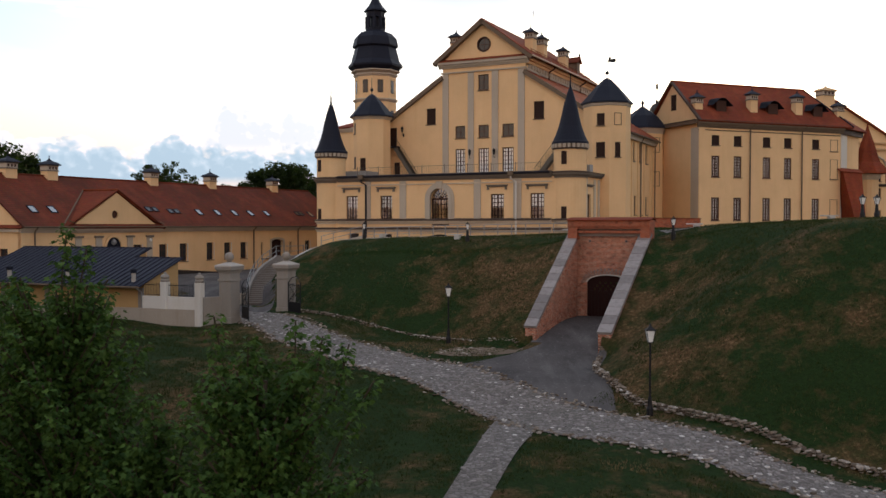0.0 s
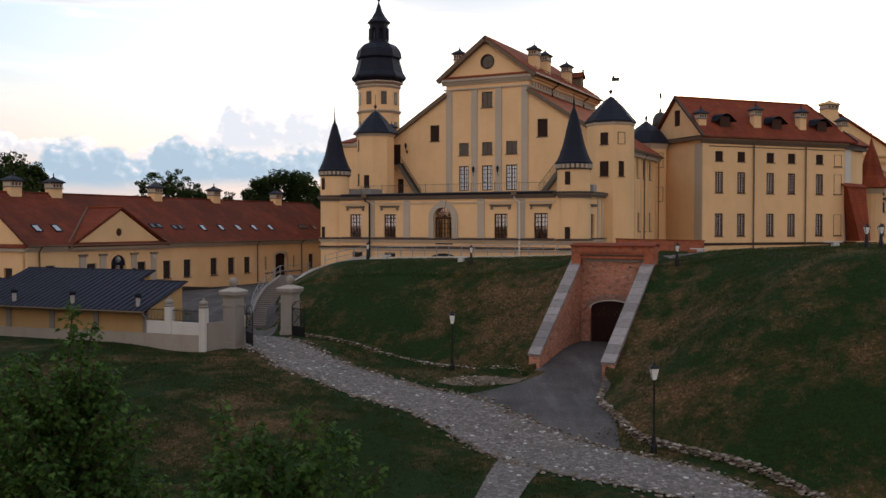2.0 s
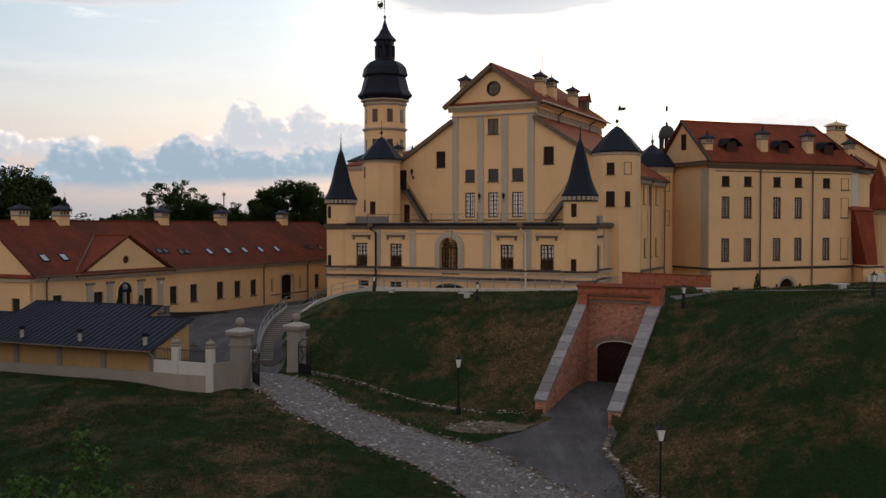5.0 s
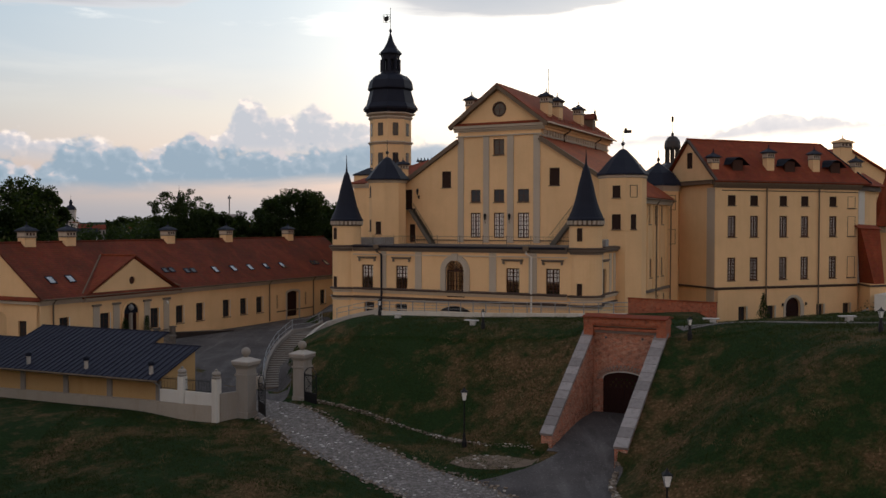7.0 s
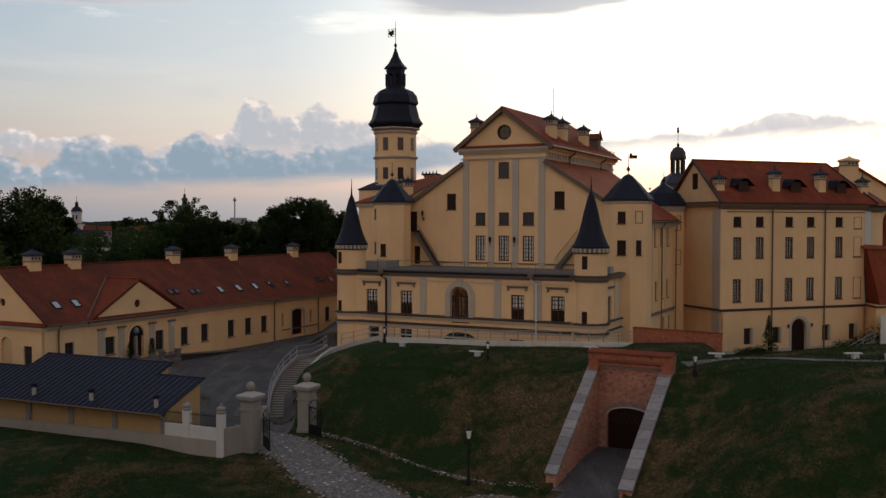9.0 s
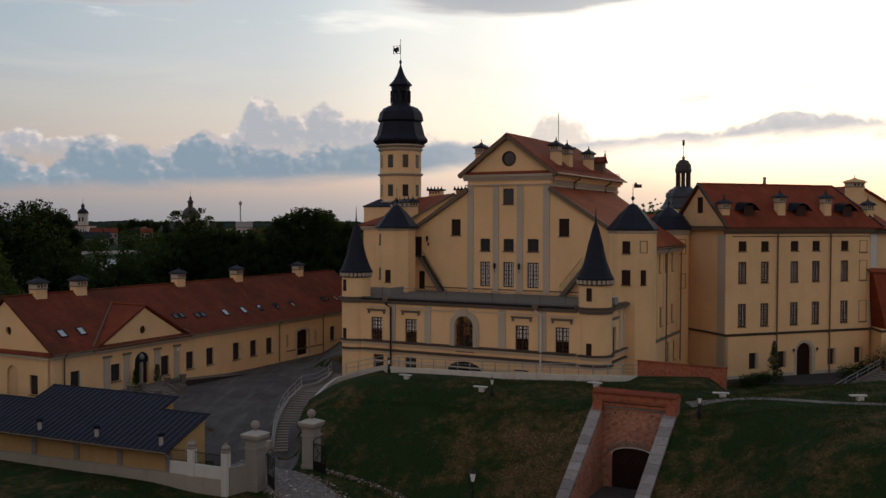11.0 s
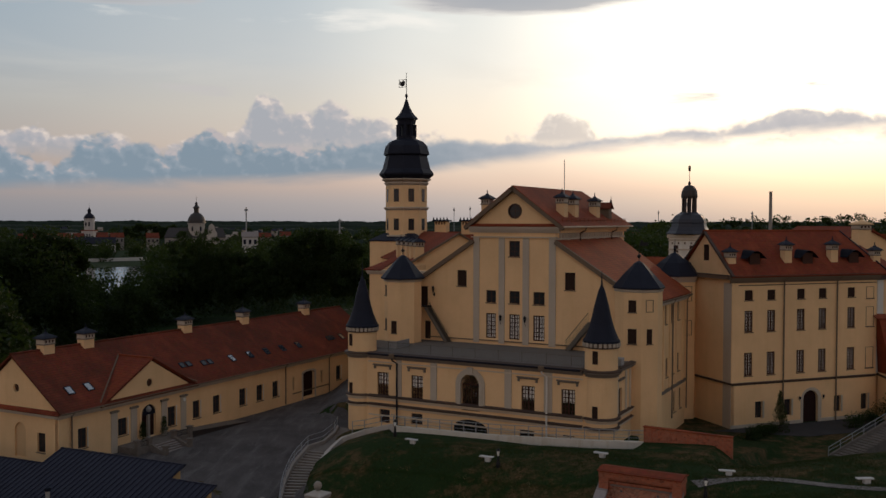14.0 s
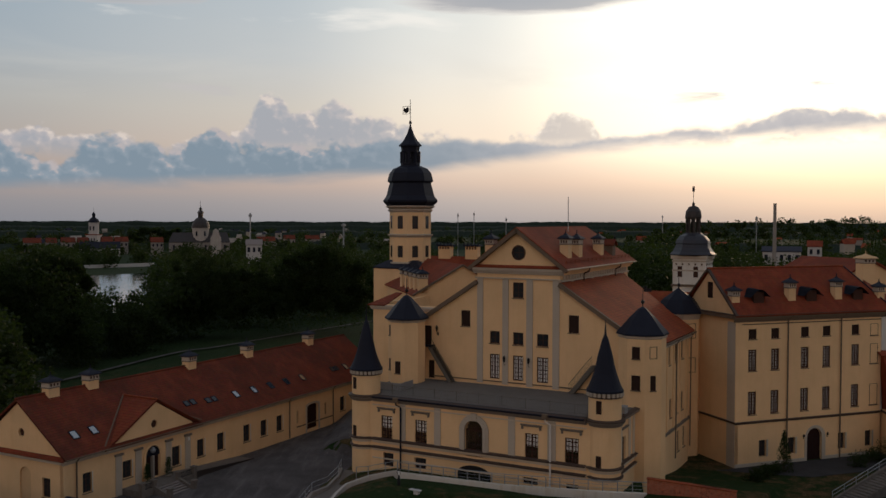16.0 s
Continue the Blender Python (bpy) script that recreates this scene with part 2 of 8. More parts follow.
M_OCHRE = plaster("ochre_plaster", (0.84, 0.558, 0.30))
M_OCHRE_DARK = plaster("ochre_shade_plaster", (0.70, 0.46, 0.25))
M_GREY = plaster("grey_stone_trim", (0.50, 0.425, 0.34))
M_PALE = plaster("pale_moulding_plaster", (0.62, 0.51, 0.385))
M_WHITE = plaster("white_lime_wall", (0.70, 0.66, 0.60), amount=0.5)
M_LIME_OLD = plaster("worn_lime_wall", (0.62, 0.57, 0.50), amount=1.0)
M_BEIGE = plaster("beige_wall_plaster", (0.42, 0.36, 0.295), amount=0.6)
M_PIER = plaster("grey_pier_plaster", (0.32, 0.285, 0.25), amount=0.7)
M_CORNICE = plain("dark_cornice", (0.16, 0.115, 0.08), 0.7)
M_TRIM = plaster("dark_stone_trim", (0.20, 0.165, 0.135))
M_COPPER = plain("brown_copper_sheet", (0.034, 0.026, 0.024), 0.5)
M_WOOD = plain("brown_window_wood", (0.062, 0.029, 0.020), 0.6)
M_DOOR = plain("dark_red_door", (0.030, 0.012, 0.010), 0.7)
# pale cloth that also stands for bright sky mirrored in the panes
M_CURTAIN = plain("pale_curtain_reflection", (0.86, 0.83, 0.78), 0.9, 0, 0.15, 2.0)
M_FLASH = plain("brown_sheet_flashing", (0.075, 0.052, 0.042), 0.55, 0, 0.2, 1.0)
M_DARK = plain("dark_metal_sheet", (0.015, 0.017, 0.028), 0.52, 0.0, 0.25, 1.2)
M_STEEL = plain("brown_painted_steel", (0.13, 0.115, 0.095), 0.6)
# the shed's own orange-brown, set darker to carry the trees' shade
M_SHED = plaster("shaded_shed_ochre_plaster", (0.52, 0.33, 0.15), amount=0.4)
M_IRON = plain("black_iron", (0.02, 0.02, 0.022), 0.5, 0.6)
M_RAIL = plain("grey_steel_rail", (0.30, 0.31, 0.32), 0.5, 0.4)
M_ASPH = plain("asphalt", (0.048, 0.046, 0.046), 0.9, 0, 0.3, 0.8, 0.3)
M_CAP = plain("stone_cap", (0.25, 0.215, 0.20), 0.85, 0, 0.25, 1.5, 0.4)
M_SEAM = plain("slate_blue_sheet_roof", (0.024, 0.025, 0.040), 0.55, 0.0, 0.2, 0.7)
M_DECK = plain("grey_terrace_deck", (0.155, 0.14, 0.125), 0.8, 0, 0.2, 0.9)
M_LAMPGLASS = plain("milky_lamp_glass", (0.78, 0.78, 0.76), 0.2)
M_STEP = plain("worn_stone_steps", (0.17, 0.145, 0.125), 0.9, 0, 0.4, 2.0, 0.4)
M_CHEEK = plaster("pale_stone_cheek", (0.28, 0.25, 0.225), amount=0.4)
M_KERB = plaster("pale_kerb_stone", (0.46, 0.415, 0.37), amount=0.6)
M_SHUTTER = plain("dark_shutter_wood", (0.032, 0.017, 0.013), 0.6)
M_EARTH = plain("bare_stony_earth", (0.17, 0.125, 0.09), 0.95, 0, 0.5, 1.4, 0.5)
M_DOME = plain("dark_dome_sheet", (0.035, 0.034, 0.042), 0.42, 0.25, 0.2, 1.2)
M_LIME = plain("far_white_wall", (0.50, 0.475, 0.45), 0.9, 0, 0.08, 0.2)
M_BENCH = plain("pale_stone_bench", (0.52, 0.50, 0.48), 0.8)


def glass():
    """Thin clear window pane: looks through, with a faint gloss."""
    m = bpy.data.materials.new("window_glass")
    m.use_nodes = True
    k = Net(m.node_tree)
    gl = k.n("ShaderNodeBsdfGlossy", ins={"Roughness": 0.03})
    tr = k.n("ShaderNodeBsdfTransparent", ins={0: rgb(0.98, 0.98, 0.98)})
    mx = k.n("ShaderNodeMixShader", ins={0: 0.10, 1: tr.outputs[0], 2: gl.outputs[0]})
    k.n("ShaderNodeOutputMaterial", ins={0: mx.outputs[0]})
    return m


M_GLASS = glass()


def worn_asphalt():
    m, k = material("worn_asphalt", 0.9)
    big = k.noise(k.pos, 0.28, 5.0, 0.6)
    grit = k.noise(k.pos, 7.0, 5.0, 0.75)
    lanes = k.noise(k.n("ShaderNodeMapping", ins={0: k.pos, 2: (0, 0, radians(-26)), 3: (0.9, 0.14, 1.0)}).outputs[0], 1.0, 4.0, 0.6)
    c = k.mix(k.grey(big, [(0.35, 0.0), (0.7, 1.0)]), rgb(0.066, 0.058, 0.057), rgb(0.115, 0.102, 0.098))
    c = k.mix(k.grey(lanes, [(0.50, 0.0), (0.72, 0.7)]), c, rgb(0.155, 0.14, 0.134))
    c = k.mix(k.grey(grit, [(0.58, 0.0), (0.72, 0.8)]), c, rgb(0.32, 0.295, 0.28))
    c = k.mix(k.grey(grit, [(0.30, 0.7), (0.44, 0.0)]), c, rgb(0.035, 0.032, 0.030))
    finish(k, c, grit, 0.6, 0.03)
    return m


M_DRIVE = worn_asphalt()


def tiles(name, a, b_, rows=0.34):
    """Clay roof tiles laid in courses up the slope."""
    m, k = material(name, 0.75)
    z = k.n("ShaderNodeSeparateXYZ", ins={0: k.pos}).outputs[2]
    saw = k.math("FRACT", k.math("DIVIDE", z, rows * 0.6))
    cells = k.n("ShaderNodeTexVoronoi", ins={"Vector": k.n("ShaderNodeMapping", ins={0: k.obj, 3: (3.6, 3.6, 4.6)}).outputs[0], "Scale": 1.0})
    big = k.noise(k.pos, 0.16, 5.0, 0.65)
    mid = k.noise(k.pos, 1.3, 4.0, 0.6)
    c = k.mix(k.grey(big, [(0.3, 0.0), (0.7, 1.0)]), rgb(*a), rgb(*b_))
    c = k.mix(0.15, c, cells.outputs["Color"], "SOFT_LIGHT")
    runs = k.noise(k.n("ShaderNodeMapping", ins={0: k.pos, 3: (0.55, 0.55, 0.10)}).outputs[0], 1.0, 4.0, 0.6)
    c = k.mix(k.grey(runs, [(0.50, 0.0), (0.72, 0.55)]), c, rgb(a[0] * 1.3, a[1] * 1.4, a[2] * 1.4))
    c = k.mix(k.math("MULTIPLY", k.grey(mid, [(0.52, 0.0), (0.75, 1.0)]), 0.45), c, rgb(a[0] * 0.45, a[1] * 0.5, a[2] * 0.6))
    c = k.mix(k.grey(saw, [(0.0, 0.75), (0.22, 0.0)]), c, rgb(a[0] * 0.3, a[1] * 0.3, a[2] * 0.3))
    finish(k, c, saw, 0.5, 0.04)
    return m


M_TILE = tiles("red_clay_tiles", (0.25, 0.054, 0.023), (0.15, 0.035, 0.018))
M_TILE_BROWN = tiles("weathered_brown_clay_tiles", (0.195, 0.042, 0.020), (0.085, 0.027, 0.016))
M_TILE_BRIGHT = tiles("orange_clay_tiles", (0.30, 0.070, 0.026), (0.20, 0.046, 0.020))


def brick(name, light, dark, mortar):
    m, k = material(name, 0.9)
    x = k.n("ShaderNodeSeparateXYZ", ins={0: k.obj}).outputs
    v = k.n("ShaderNodeCombineXYZ", ins={0: k.math("ADD", x[0], x[1]), 1: x[2], 2: 0.0}).outputs[0]
    bt = k.n("ShaderNodeTexBrick", ins={"Vector": v, "Color1": rgb(*light), "Color2": rgb(*dark), "Mortar": rgb(*mortar), "Scale": 1.0, "Mortar Size": 0.017, "Brick Width": 0.27, "Row Height": 0.092})
    big = k.noise(k.pos, 0.7, 5.0, 0.65)
    c = k.mix(k.grey(big, [(0.45, 0.0), (0.75, 0.6)]), bt.outputs[0], rgb(0.16, 0.085, 0.06))
    spots_ = k.noise(k.pos, 3.2, 4.0, 0.75)
    c = k.mix(k.grey(spots_, [(0.54, 0.0), (0.66, 0.75)]), c, rgb(0.075, 0.032, 0.024))
    c = k.mix(k.grey(spots_, [(0.34, 0.55), (0.44, 0.0)]), c, rgb(*mortar))
    finish(k, c, bt.outputs["Fac"], -0.4, 0.015)
    return m


M_BRICK = brick("brick_masonry", (0.50, 0.118, 0.052), (0.15, 0.042, 0.025), (0.58, 0.38, 0.28))
M_BRICK_RED = brick("red_wall_brick", (0.46, 0.105, 0.048), (0.30, 0.072, 0.036), (0.34, 0.16, 0.10))


def grass_ground():
    m, k = material("dry_mown_grass", 1.0)
    big = k.noise(k.pos, 0.13, 6.0, 0.62)
    mid = k.noise(k.pos, 0.75, 6.0, 0.7)
    fine_n = k.noise(k.pos, 5.0, 5.0, 0.7)
    # the banks beside the tunnel are the driest
    dry = None
    for px, py, r in ((4.5, 65.0, 7.5), (14.5, 59.0, 7.0)):
        d = k.n("ShaderNodeVectorMath", operation="DISTANCE", ins={0: k.n("ShaderNodeMapping", ins={0: k.pos, 3: (1, 1, 0)}).outputs[0], 1: (px, py, 0)}).outputs["Value"]
        d = k.grey(k.math("DIVIDE", d, r, True), [(0.2, 1.0), (1.0, 0.0)], "EASE")
        dry = d if dry is None else k.math("MAXIMUM", dry, d)
    v = k.math("ADD", k.math("ADD", k.math("MULTIPLY", big, 0.65), k.math("MULTIPLY", mid, 0.45)), k.math("MULTIPLY", dry, 0.068))
    c = k.mix(k.grey(v, [(0.535, 0.0), (0.66, 1.0)]), rgb(0.020, 0.042, 0.010), rgb(0.14, 0.080, 0.037))
    c = k.mix(k.grey(fine_n, [(0.34, 0.6), (0.62, 0.0)]), c, rgb(0.008, 0.013, 0.004))
    c = k.mix(k.math("MULTIPLY", k.grey(fine_n, [(0.56, 0.0), (0.70, 1.0)]), k.grey(v, [(0.565, 0.0), (0.66, 0.8)])), c, rgb(0.30, 0.20, 0.115))
    away = k.n("ShaderNodeVectorMath", operation="DISTANCE", ins={0: k.pos, 1: (0, 80, 0)}).outputs["Value"]
    c = k.mix(k.grey(k.math("DIVIDE", away, 1000.0, True), [(0.09, 0.0), (0.15, 1.0)]), c, k.mix(k.noise(k.pos, 0.01, 4.0), rgb(0.010, 0.024, 0.006), rgb(0.022, 0.040, 0.012)))
    h = k.math("ADD", fine_n, k.math("MULTIPLY", mid, 0.8))
    finish(k, c, h, 0.9, 0.16)
    return m


M_GRASS = grass_ground()


def cobble():
    m, k = material("cobblestone", 0.85)
    vo = k.n("ShaderNodeTexVoronoi", feature="DISTANCE_TO_EDGE", ins={"Vector": k.pos, "Scale": 4.6})
    vc = k.n("ShaderNodeTexVoronoi", ins={"Vector": k.pos, "Scale": 4.6})
    val = k.n("ShaderNodeSeparateColor", ins={0: vc.outputs["Color"]}).outputs[0]
    c = k.mix(val, rgb(0.14, 0.12, 0.112), rgb(0.29, 0.255, 0.238))
    big = k.noise(k.pos, 0.35, 5.0, 0.6)
    c = k.mix(k.grey(big, [(0.45, 0.0), (0.75, 0.55)]), c, rgb(0.16, 0.145, 0.125))
    c = k.mix(k.grey(vo.outputs[0], [(0.0, 1.0), (0.10, 0.0)]), c, rgb(0.10, 0.09, 0.075))
    finish(k, c, k.grey(vo.outputs[0], [(0.0, 0.0), (0.25, 1.0)]), 0.8, 0.05)
    return m


M_COBBLE = cobble()


def mirror_pane():
    m, k = material("sky_reflecting_glass", 0.03)
    k.b.inputs["Metallic"].default_value = 0.0
    k.b.inputs["Specular IOR Level"].default_value = 1.0
    k.b.inputs["IOR"].default_value = 2.6
    finish(k, (0.05, 0.06, 0.07))
    return m


M_SKYGLASS = mirror_pane()


def dark_pane():
    m, k = material("dark_window_pane", 0.08)
    finish(k, (0.03, 0.032, 0.035))
    return m


M_GLASSDARK = dark_pane()


def water():
    m, k = material("lake_water", 0.08)
    finish(k, (0.02, 0.025, 0.03), k.noise(k.pos, 0.6, 3.0), 0.06, 0.3)
    return m


M_WATER = water()


def leaves(name, lo, hi, far):
    m, k = material(name, 0.55)
    isl = k.n("ShaderNodeNewGeometry").outputs["Random Per Island"]
    nz = k.noise(k.pos, 0.55, 4.0, 0.6)
    c = k.mix(isl, rgb(*lo), rgb(*hi))
    c = k.mix(k.grey(nz, [(0.4, 0.0), (0.7, 0.6)]), c, rgb(*far))
    finish(k, c)
    thin = k.n("ShaderNodeBsdfTranslucent", ins={0: k.mix(0.5, c, rgb(0.10, 0.16, 0.02))})
    mx = k.n("ShaderNodeMixShader", ins={0: 0.35, 1: k.b.outputs[0], 2: thin.outputs[0]})
    k.n("ShaderNodeOutputMaterial", ins={0: mx.outputs[0]}).is_active_output = True
    return m


M_YEW = leaves("dark_shrub_leaves", (0.008, 0.018, 0.005), (0.030, 0.050, 0.014), (0.015, 0.028, 0.008))
M_LEAF = leaves("maple_leaves", (0.016, 0.046, 0.010), (0.105, 0.185, 0.040), (0.026, 0.062, 0.015))


def tuft():
    m, k = material("dry_grass_blades", 0.95)
    isl = k.n("ShaderNodeNewGeometry").outputs["Random Per Island"]
    nz = k.noise(k.pos, 0.3, 4.0, 0.6)
    c = k.mix(isl, rgb(0.022, 0.040, 0.010), rgb(0.055, 0.065, 0.020))
    c = k.mix(k.grey(nz, [(0.56, 0.0), (0.68, 0.9)]), c, k.mix(isl, rgb(0.10, 0.062, 0.028), rgb(0.30, 0.215, 0.12)))
    finish(k, c)
    return m


M_TUFT = tuft()


def cobblestone():
    m, k = material("single_cobble", 0.8)
    inf = k.n("ShaderNodeObjectInfo").outputs["Random"]
    isl = k.n("ShaderNodeNewGeometry").outputs["Random Per Island"]
    r = k.math("FRACT", k.math("ADD", inf, isl))
    c = k.mix(r, rgb(0.115, 0.098, 0.092), rgb(0.36, 0.315, 0.295))
    c = k.mix(k.grey(r, [(0.88, 0.0), (0.93, 1.0)]), c, rgb(0.60, 0.55, 0.51))
    c = k.mix(k.grey(k.noise(k.pos, 0.4, 4.0), [(0.45, 0.0), (0.75, 0.6)]), c, rgb(0.15, 0.125, 0.105))
    finish(k, c, k.noise(k.pos, 14.0, 3.0), 0.4, 0.02)
    return m


M_COBBLESTONE = cobblestone()


def field_stone():
    m, k = material("field_stone", 0.9)
    inf = k.n("ShaderNodeObjectInfo").outputs["Random"]
    isl = k.n("ShaderNodeNewGeometry").outputs["Random Per Island"]
    c = k.ramp(k.math("FRACT", k.math("ADD", inf, isl)), [(0.0, (0.10, 0.072, 0.054)), (0.35, (0.19, 0.142, 0.105)), (0.75, (0.28, 0.222, 0.175)), (0.9, (0.40, 0.345, 0.295)), (1.0, (0.60, 0.54, 0.48))])
    c = k.mix(k.grey(k.noise(k.pos, 6.0, 5.0, 0.65), [(0.4, 0.0), (0.7, 0.5)]), c, rgb(0.10, 0.085, 0.065))
    finish(k, c, k.noise(k.pos, 9.0, 4.0), 0.6, 0.03)
    return m


def cap_stone():
    m, k = material("grey_cap_stone", 0.85)
    c = k.mix(k.n("ShaderNodeObjectInfo").outputs["Random"], rgb(0.20, 0.178, 0.172), rgb(0.34, 0.305, 0.295))
    c = k.mix(k.grey(k.noise(k.pos, 3.0, 6.0, 0.7), [(0.45, 0.0), (0.7, 0.5)]), c, rgb(0.13, 0.11, 0.10))
    finish(k, c, k.noise(k.pos, 12.0, 4.0), 0.5, 0.02)
    return m


M_CAPSTONE = cap_stone()
M_STONE = field_stone()
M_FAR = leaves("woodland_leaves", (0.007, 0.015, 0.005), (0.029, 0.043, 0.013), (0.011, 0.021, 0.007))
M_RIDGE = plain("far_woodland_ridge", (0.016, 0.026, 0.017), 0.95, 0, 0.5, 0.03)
M_BARK = plain("bark", (0.07, 0.055, 0.04), 0.95, 0, 0.3, 4.0, 0.6)


# ---- mesh helpers ----
def link_mesh(name, bm, mat):
    me = bpy.data.meshes.new(name)
    bmesh.ops.recalc_face_normals(bm, faces=bm.faces)
    bm.to_mesh(me)
    bm.free()
    me.materials.append(mat)
    return me


def part(name, bm, mat, parent, label="", at=None):
    """One mesh object under a thing or a part. bm may be a ready mesh."""
    me = bm if isinstance(bm, bpy.types.Mesh) else link_mesh(name, bm, mat)
    ob = new(name, me)
    ob.parent = parent
    if at is not None:
        ob.matrix_basis = at
    if label:
        tagged(ob, label)
    return ob


def thing(name, m, label, category, group="", kind=""):
    ob = new(name)
    ob.empty_display_size = 0.2
    ob.matrix_basis = m
    return tagged(ob, label, category, group, kind)


def solid(name, bm, mat, label, category, m=None, group="", kind=""):
    ob = new(name, link_mesh(name, bm, mat))
    if m is not None:
        ob.matrix_basis = m
    return tagged(ob, label, category, group, kind)


def box(bm, x0, x1, y0, y1, z0, z1, bevel=0.0, m=None):
    ps = [Vector((x, y, z)) for x in (x0, x1) for y in (y0, y1) for z in (z0, z1)]
    vs = [bm.verts.new(m @ p if m is not None else p) for p in ps]
    fs = [bm.faces.new([vs[i] for i in q]) for q in ((0, 1, 3, 2), (4, 6, 7, 5), (0, 4, 5, 1), (2, 3, 7, 6), (0, 2, 6, 4), (1, 5, 7, 3))]
    if bevel:
        bmesh.ops.bevel(bm, geom=list({e for f in fs for e in f.edges}), offset=bevel, segments=1, affect="EDGES")
    return bm


def prism(bm, pts, z0, z1):
    """Upright prism over a plan polygon."""
    lo = [bm.verts.new((x, y, z0)) for x, y in pts]
    hi = [bm.verts.new((x, y, z1)) for x, y in pts]
    bm.faces.new(lo)
    bm.faces.new(hi)
    n = len(pts)
    for i in range(n):
        bm.faces.new((lo[i], lo[(i + 1) % n], hi[(i + 1) % n], hi[i]))
    return bm


def lathe(bm, prof, n, cx=0.0, cy=0.0, turn=0.0, cap=True):
    """Rings of n corners through (radius, height) pairs."""
    rings = []
    for r, z in prof:
        rings.append([bm.verts.new((cx + r * math.cos(turn + 2 * math.pi * i / n), cy + r * math.sin(turn + 2 * math.pi * i / n), z)) for i in range(n)])
    for a, b in zip(rings, rings[1:]):
        for i in range(n):
            bm.faces.new((a[i], a[(i + 1) % n], b[(i + 1) % n], b[i]))
    if cap:
        bm.faces.new(rings[0])
        bm.faces.new(rings[-1])
    return bm


def slab(bm, pts, thick):
    """A flat sheet with thickness below it, from corner points."""
    ps = [Vector(p) for p in pts]
    nrm = (ps[1] - ps[0]).cross(ps[2] - ps[0]).normalized()
    if nrm.z < 0:
        nrm = -nrm
    hi = [bm.verts.new(p) for p in ps]
    lo = [bm.verts.new(p - nrm * thick) for p in ps]
    bm.faces.new(hi)
    bm.faces.new(lo)
    n = len(ps)
    for i in range(n):
        bm.faces.new((lo[i], lo[(i + 1) % n], hi[(i + 1) % n], hi[i]))
    return bm


def rect(x0, x1, z0, z1):
    return [(x0, z0), (x1, z0), (x1, z1), (x0, z1)]


def arched(x0, x1, z0, ztop, n=10, rise=None):
    """A round- or segment-headed opening."""
    r = (x1 - x0) / 2
    rise = r if rise is None else rise
    c, zs = (x0 + x1) / 2, ztop - rise
    return [(x0, z0), (x1, z0)] + [(c + r * math.cos(math.pi * i / n), zs + rise * math.sin(math.pi * i / n)) for i in range(n + 1)]


def disc(x, z, r, n=20):
    return [(x + r * math.cos(2 * math.pi * i / n), z + r * math.sin(2 * math.pi * i / n)) for i in range(n)]


def panel(bm, outline, holes=(), y=0.0, thick=0.5, m=None):
    """An upright wall in the xz plane with openings through it."""
    made = []
    for yy in (y, y + thick):
        edges, loops = [], []
        for loop in (outline, *holes):
            vs = [bm.verts.new((x, yy, z)) for x, z in loop]
            loops.append(vs)
            edges += [bm.edges.new((vs[i], vs[(i + 1) % len(vs)])) for i in range(len(vs))]
        bmesh.ops.triangle_fill(bm, edges=edges, use_beauty=True, use_dissolve=False, normal=(0, -1, 0))
        made.append(loops)
    for a, b in zip(*made):
        n = len(a)
        for i in range(n):
            bm.faces.new((a[i], a[(i + 1) % n], b[(i + 1) % n], b[i]))
    if m is not None:
        bmesh.ops.transform(bm, verts=[v for lp in made for l in lp for v in l], matrix=m)
    return bm


def tube(bm, pts, r, n=6):
    """A round bar along points."""
    rings = []
    ps = [Vector(p) for p in pts]
    for i, p in enumerate(ps):
        d = (ps[min(i + 1, len(ps) - 1)] - ps[max(i - 1, 0)]).normalized()
        a = d.orthogonal().normalized()
        if abs(d.z) < 0.95:
            a = d.cross(Vector((0, 0, 1))).normalized()
        b = d.cross(a)
        rings.append([bm.verts.new(p + (a * math.cos(2 * math.pi * k / n) + b * math.sin(2 * math.pi * k / n)) * r) for k in range(n)])
    for a, b in zip(rings, rings[1:]):
        for k in range(n):
            bm.faces.new((a[k], a[(k + 1) % n], b[(k + 1) % n], b[k]))
    bm.faces.new(rings[0])
    bm.faces.new(rings[-1])
    return bm


B = bmesh.new
WINDOW_MESHES = {}


